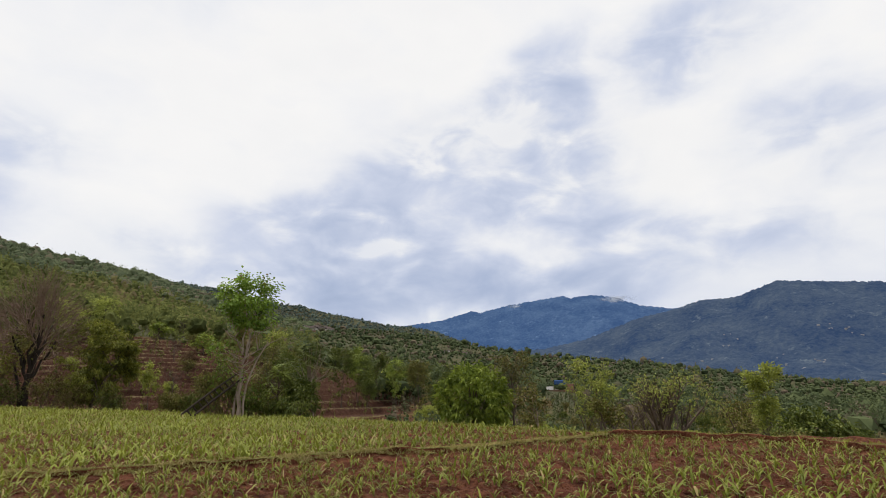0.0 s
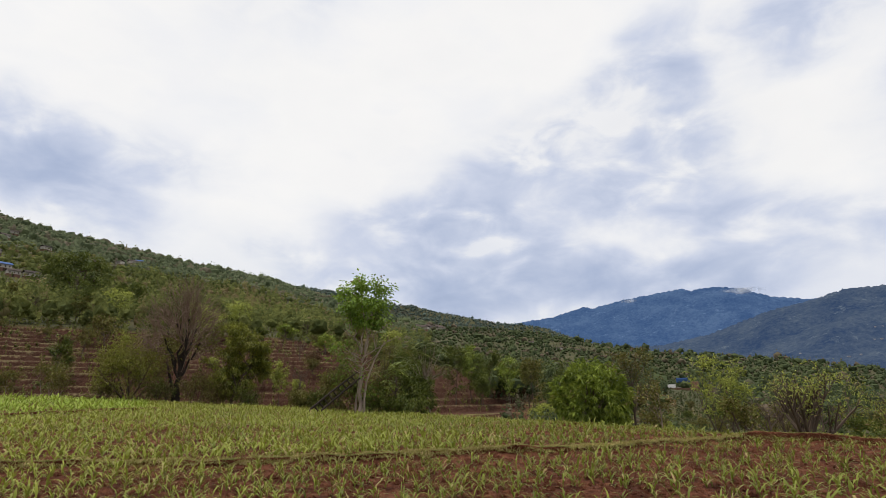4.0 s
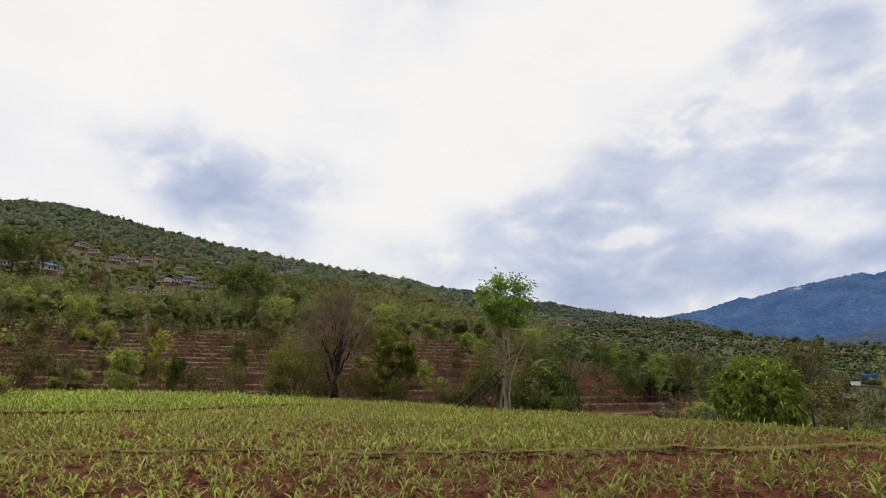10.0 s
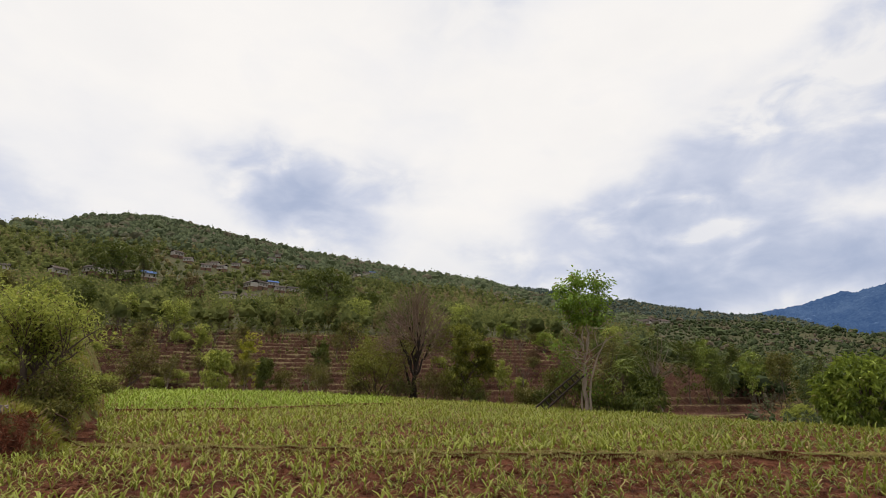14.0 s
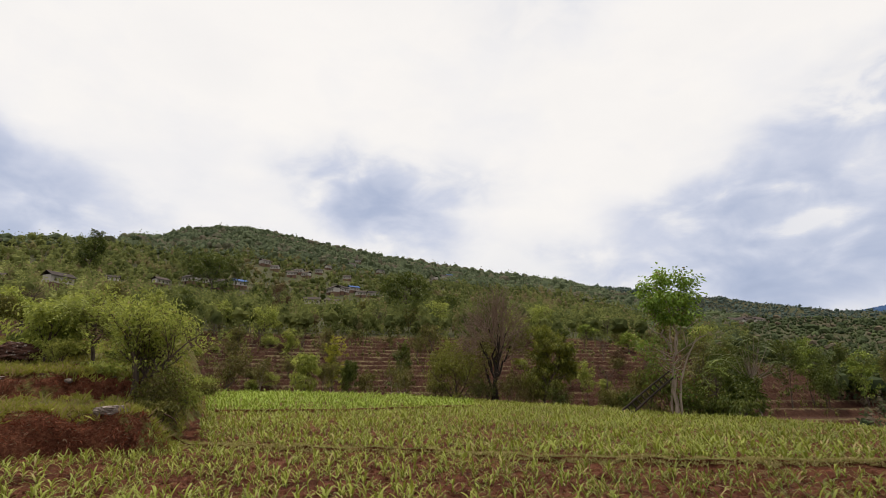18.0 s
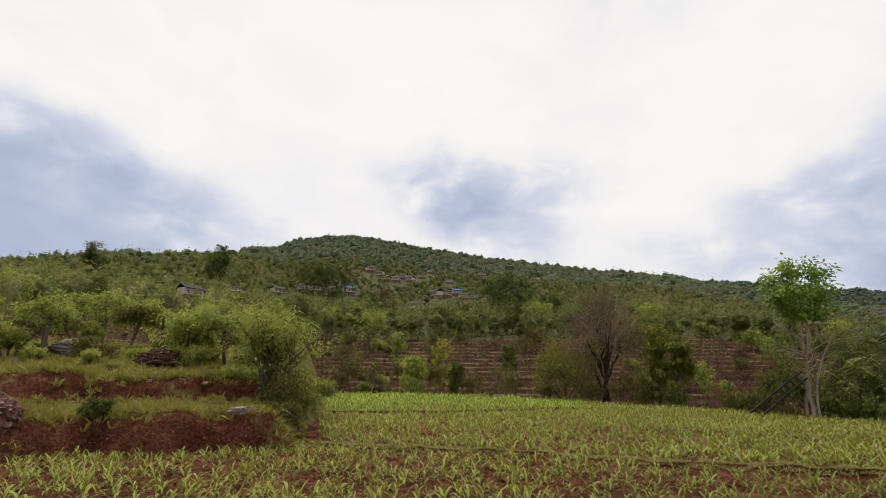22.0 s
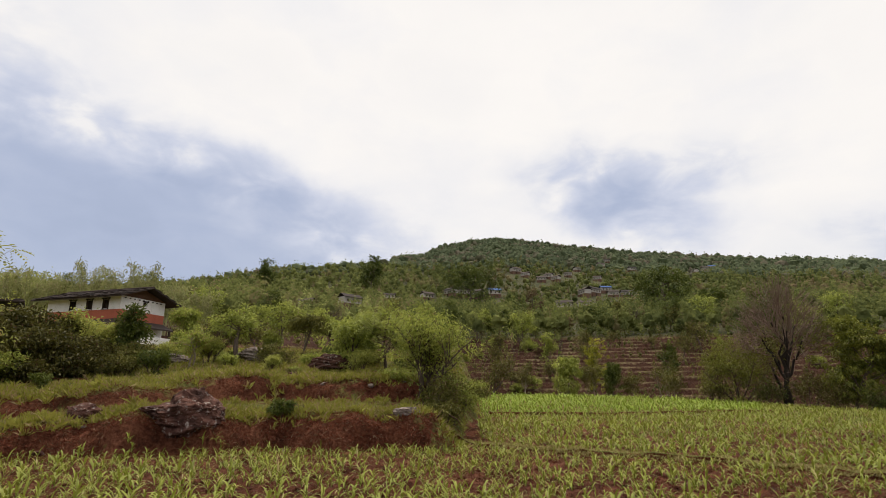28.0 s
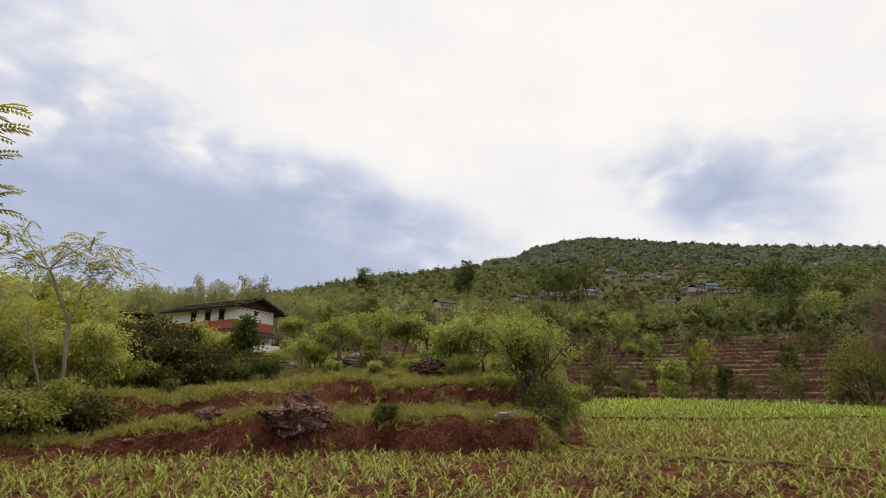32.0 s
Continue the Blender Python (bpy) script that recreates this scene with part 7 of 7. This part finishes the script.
# pale feathery trees by the path, and the tree that hangs into view
def pale_airy_tree():
    """A leaning pale stem whose thin limbs spread into an open umbrella of drooping feathered leaves."""
    rng = np.random.default_rng(95)
    base = spot(106.6, 22.6)
    ob = thing("pale_stemmed_tree", base, "slender pale-stemmed tree with airy yellow-green feathered leaves", "tree")
    inv = base.inverted()

    def to(a, el, deep=0.0):
        d = 22.6 + deep
        return np.array(inv @ Vector((-d * math.sin(radians(a)), d * math.cos(radians(a)), float(seen(d, el)))))

    wood, crown = Pile(), Pile()
    knee, fork = to(106.7, 6.2), to(108.7, 10.2)

    def limb(p, q, r0, r1, sag=0.12):
        t = np.linspace(0, 1, 8)[:, None]
        pts = p + (q - p) * t + rng.normal(0, 0.035, (8, 3)) * np.sin(np.pi * t) + np.array([0, 0, sag]) * np.sin(np.pi * t)
        tube(wood, pts, np.linspace(r0, r1, 8), 5)
        return pts

    limb(np.array([0, 0, -0.3]), knee, 0.085, 0.06, 0)
    limb(knee, fork, 0.055, 0.042, 0)
    limb(to(108.0, 1.0), to(109.6, 6.5, -0.5), 0.045, 0.02, 0)
    side = limb(knee, to(105.6, 10.6, 0.5), 0.035, 0.018, 0)
    ends = [(fork, 112.4, 13.6, 0.3), (fork, 113.4, 11.6, -0.8), (fork, 110.6, 12.9, 0.8), (fork, 105.1, 13.5, 0.2), (fork, 106.6, 12.8, -0.9), (fork, 104.0, 11.4, -0.4), (fork, 107.6, 12.2, 1.2),
            (side[-1], 102.7, 10.4, 0.3), (side[-1], 103.6, 12.0, 0.9), (side[-1], 104.6, 9.6, -0.7), (fork, 111.6, 9.9, 1.0)]
    for p, a, el, deep in ends:
        pts = limb(p, to(a, el, deep), 0.024, 0.008)
        for j in range(2, 8):
            twig = pts[j] + rng.normal(0, 0.22, 3) + np.array([0, 0, 0.08])
            tube(wood, [pts[j], twig], [0.008, 0.005], 3)
            w_ = around(rng, 4) * np.array([1, 1, 0.3])
            fronds(crown, rng, np.repeat(twig[None], 4, 0), w_, 0.5, 6, 0.36, 0.5)
    part("trunk", wood.mesh("trunk", PALE, True), ob)
    part("crown", crown.mesh("crown", YELLOW), ob)


pale_airy_tree()
tree("pale_stemmed_tree", spot(112.6, 21.5), 96, rise(112.6, 21.5, 11.4), 1.5, 0.055, YELLOW, PALE, "leaning pale-stemmed tree with airy feathered leaves", per_tip=1, puff=0.2, length=0.5, width=0.26,
     feather=6, kids=(6, 4, 2), bare=(0.55, 0.3, 0.2), angle=38, lean=0.12, wander=0.07)


def overhanging_tree():
    """Stands beside the view; a few leafy boughs reach into it."""
    rng = np.random.default_rng(97)
    m = spot(121.5, 9.0)
    ob = thing("overhanging_tree", m, "tree with long drooping feathered leaves hanging from its boughs", "tree")
    inv = m.inverted()

    def at(a, d, el):
        return np.array(inv @ Vector((-d * math.sin(radians(a)), d * math.cos(radians(a)), float(seen(d, el)))))

    wood, crown = Pile(), Pile()
    tube(wood, [(0, 0, -0.3), (0.05, 0, 1.2), (0.0, 0.05, 2.6), (0.1, 0, 4.2), (0.05, 0.1, 5.6)], [0.16, 0.13, 0.11, 0.08, 0.04], 8)
    for a, el, z0 in ((115.2, 21.6, 4.0), (115.0, 20.0, 3.8), (114.6, 15.9, 3.2), (114.3, 14.9, 2.9), (114.9, 12.4, 2.6), (115.2, 17.6, 3.4), (114.4, 13.9, 2.8), (118, 24, 4.2), (126, 22, 4.0), (130, 18, 3.5), (124, 28, 4.8)):
        end = at(a - 2.2, 8.8, el - 0.6)
        start = np.array([0.03, 0.02, z0])
        tube(wood, [start, (start + end) / 2 + np.array([0, 0, 0.15]), end], [0.03, 0.02, 0.008], 5)
        f = np.linspace(0.55, 1, 5)[:, None]
        p = start + (end - start) * f + np.array([0, 0, 0.08])
        way_ = (end - start) / np.linalg.norm(end - start)
        fronds(crown, rng, np.repeat(p, 2, 0), np.repeat(way_[None], 10, 0) * 1.6, 0.36, 8, 0.32, 0.35)
    part("trunk", wood.mesh("trunk", BARK, True), ob)
    part("crown", crown.mesh("crown", YELLOW), ob)


overhanging_tree()


def bamboo(m, seed, high, spread, culms):
    """A clump of bamboo: arching culms, feathery at the top."""
    rng = np.random.default_rng(seed)
    ob = thing("bamboo_clump", m, "pale yellow-green bamboo with arching feathery tops", "bamboo", "bamboo behind the farmhouse")
    crown = Pile()
    for k in range(culms):
        a, h = rng.uniform(0, 6.28), high * rng.uniform(0.65, 1.0)
        r0, bend = rng.uniform(0, 0.5) * spread, rng.uniform(0.1, 0.55) * spread
        t = np.linspace(0, 1, 9)
        pts = np.stack([math.cos(a) * (r0 + bend * t ** 2.4), math.sin(a) * (r0 + bend * t ** 2.4), h * (t - 0.10 * t ** 4) - 0.2], 1)
        p = Pile()
        tube(p, pts, np.linspace(0.055, 0.012, 9), 5)
        part("culm", p.mesh("culm", CANE, True), ob)
        n = 120
        f = rng.uniform(0.35, 1, n) ** 0.8
        c = np.stack([np.interp(f, t, pts[:, i]) for i in range(3)], 1) + rng.normal(0, 0.24, (n, 3))
        leaves(crown, rng, c, around(rng, n) * 0.5, 0.42, 0.07, 0.5, dry=0.12)
    part("leaf_crown", crown.mesh("leaf_crown", REED), ob)


CANE = bark_material("bamboo_cane", (0.20, 0.21, 0.09), (0.38, 0.37, 0.19))
REED = leaf_material("bamboo_leaf", (0.21, 0.24, 0.11), (0.44, 0.47, 0.25), (0.45, 0.38, 0.22), 0.6, 0.3)
for k, (a, d, top, w) in enumerate([(90.6, 76, 10.6, 3.0), (92.6, 78, 12.4, 3.0), (94.4, 80, 12.0, 3.2), (96.6, 78, 12.2, 3.2), (98.6, 80, 10.8, 3.2), (100.8, 76, 11.0, 3.0), (103.0, 76, 10.2, 3.0), (87.6, 82, 10.0, 2.6)]):
    bamboo(spot(a, d), 980 + k, rise(a, d, top), w, 16)

# ---------------------------------------------------------------- grass


def blades(name, a, d, seed, tall, mat, label, per=7, lay=0.5, hang=False, up=0.0):
    """Tufts of single blades at the given places."""
    rng = np.random.default_rng(seed)
    z = land(a, d)[0]
    p = np.stack([-d * np.sin(np.radians(a)), d * np.cos(np.radians(a)), z - 0.02 + up], 1)
    n = len(p) * per
    root = np.repeat(p, per, 0) + rng.normal(0, 0.05, (n, 3)) * np.array([1, 1, 0])
    way_ = around(rng, n) * lay + np.array([0, 0, 1.0])
    if hang:
        toward = -p / np.linalg.norm(p, axis=1, keepdims=True)
        way_ = np.repeat(toward, per, 0) * 0.6 + around(rng, n) * 0.7 + np.array([0, 0, 0.15])
    way_ /= np.linalg.norm(way_, axis=1, keepdims=True)
    h = (tall * rng.uniform(0.5, 1.3, n))[:, None]
    s = np.cross(way_, around(rng, n))
    s /= np.linalg.norm(s, axis=1, keepdims=True) + 1e-9
    wd = 0.012 + 0.02 * h
    bend = around(rng, n) * np.array([1, 1, 0.2]) * h * 0.25
    v = np.stack([root - s * wd * 0.5, root + s * wd * 0.5, root + way_ * h * 0.6 + s * wd * 0.4, root + way_ * h + bend - np.array([0, 0, 0.12]) * h], 1)
    b = np.arange(n)[:, None] * 4
    tint = np.clip(np.repeat(0.5 + 0.35 * rough_of(p[:, 0], p[:, 1], 1.7, seed), per) + rng.normal(0, 0.15, n), 0, 1)
    pile = Pile()
    pile.add(v.reshape(-1, 3), tris=np.concatenate([b + [[0, 1, 2]], b + [[0, 2, 3]]]), tint=np.repeat(tint, 4), dry=np.repeat((rng.uniform(0, 1, n) < 0.22).astype(float), 4))
    return tagged(new(name, pile.mesh(name, mat)), label, "grass", kind="stuff")


rng = np.random.default_rng(55)
a, d = rng.uniform(61, 117, 26000), 17 + 29 * rng.uniform(0, 1, 26000) ** 1.3
ok = (land(a, d)[1] + 0.3 * rough_of(a * 3, d * 3, 2.2, 4) > 0.62) & ((a > 63.5) | (d > 20)) & (d > mound_front(a) + 1.2)
blades("bank_grass", a[ok], d[ok], 1, 0.19, GRASS, "bright grass on the steps of the mound", 6)
a = rng.uniform(63.5, 112, 9000)
d = mound_front(a) + np.where(rng.uniform(0, 1, 9000) < 0.6, -0.2, 1.3 + ledge_deep(a)) + rng.uniform(0.1, 1.5, 9000)
blades("hanging_roots", a, d, 2, 0.13, STRAW, "brown dry grass and roots hanging over the red bank", 5, hang=True)
a = rng.uniform(-44, 66, 9000)
d = bund_far(a) + rng.normal(0.0, 0.12, 9000)
blades("ridge_grass", a, d, 3, 0.09, HAY, "short dry grass along the earth ridge", 5, 0.9, up=0.06)
a = rng.uniform(-15, 62, 6500)
d = edge_far(a) + np.abs(rng.normal(0.1, 0.5, 6500))
blades("edge_grass", a, d, 4, 0.2, GRASS, "rough grass along the far edge of the field", 5, 0.8)
a = rng.uniform(-44, -14, 3500)
d = bund_far(a) + np.abs(rng.normal(0.3, 0.6, 3500))
blades("verge_grass", a, d, 5, 0.16, GRASS, "rough grass along the outer field edge", 5, 0.8)
a = rng.uniform(4, 82, 60000)
d = rng.uniform(79, 138, 60000)
ok = land(a, d)[1] > 0.62
blades("terrace_grass", a[ok], d[ok], 6, 0.24, OLIVE, "dry grass along the lips of the farm terraces", 2, 0.7)
a = rng.uniform(63, 110, 1500)
d = mound_front(a) + np.where(rng.uniform(0, 1, 1500) < 0.5, 1.5, 2.8 + ledge_deep(a)) + rng.normal(0, 0.3, 1500)
blades("lip_tussocks", a, d, 7, 0.30, GRASS, "long grass tussocks overhanging the lips of the bank", 14, 0.9)
a = rng.uniform(63, 112, 420)
d = mound_front(a) + rng.uniform(2, 16, 420)
blades("grass_tussocks", a, d, 8, 0.34, GRASS, "scattered grass tussocks on the mound", 16, 0.8)


ROOT = bark_material("dark_red_root", (0.03, 0.014, 0.011), (0.10, 0.055, 0.042))


def exposed_roots(m, seed, n, label):
    """Dead roots and sticks hanging from the broken corner of the bank."""
    rng = np.random.default_rng(seed)
    ob = thing("exposed_roots", m, label, "roots")
    for k in range(n):
        p = Pile()
        a = np.array([rng.normal(0, 0.45), rng.normal(0, 0.12), rng.uniform(-0.05, 0.06)])
        b = a + np.array([rng.normal(0, 0.3), -rng.uniform(0.1, 0.4), -rng.uniform(0.25, 0.75)])
        tube(p, [a, (a + b) / 2 + rng.normal(0, 0.1, 3), b], [0.024, 0.017, 0.008], 5)
        part("root", p.mesh("root", ROOT, True), ob)


exposed_roots(spot(68.0, 19.6, 68), 61, 16, "tangle of dry roots at the broken corner of the bank")
exposed_roots(spot(79.5, 23.7, 80), 62, 9, "dry roots hanging out of the upper bank")
exposed_roots(spot(99.5, 20.2, 100), 63, 8, "dry roots hanging out of the red bank")

rng = np.random.default_rng(66)
a, d = rng.uniform(66, 112, 9000), rng.uniform(36, 62, 9000)
blades("upper_slope_grass", a, d, 9, 0.3, GRASS, "rough grass on the upper slope of the mound", 4, 0.8)
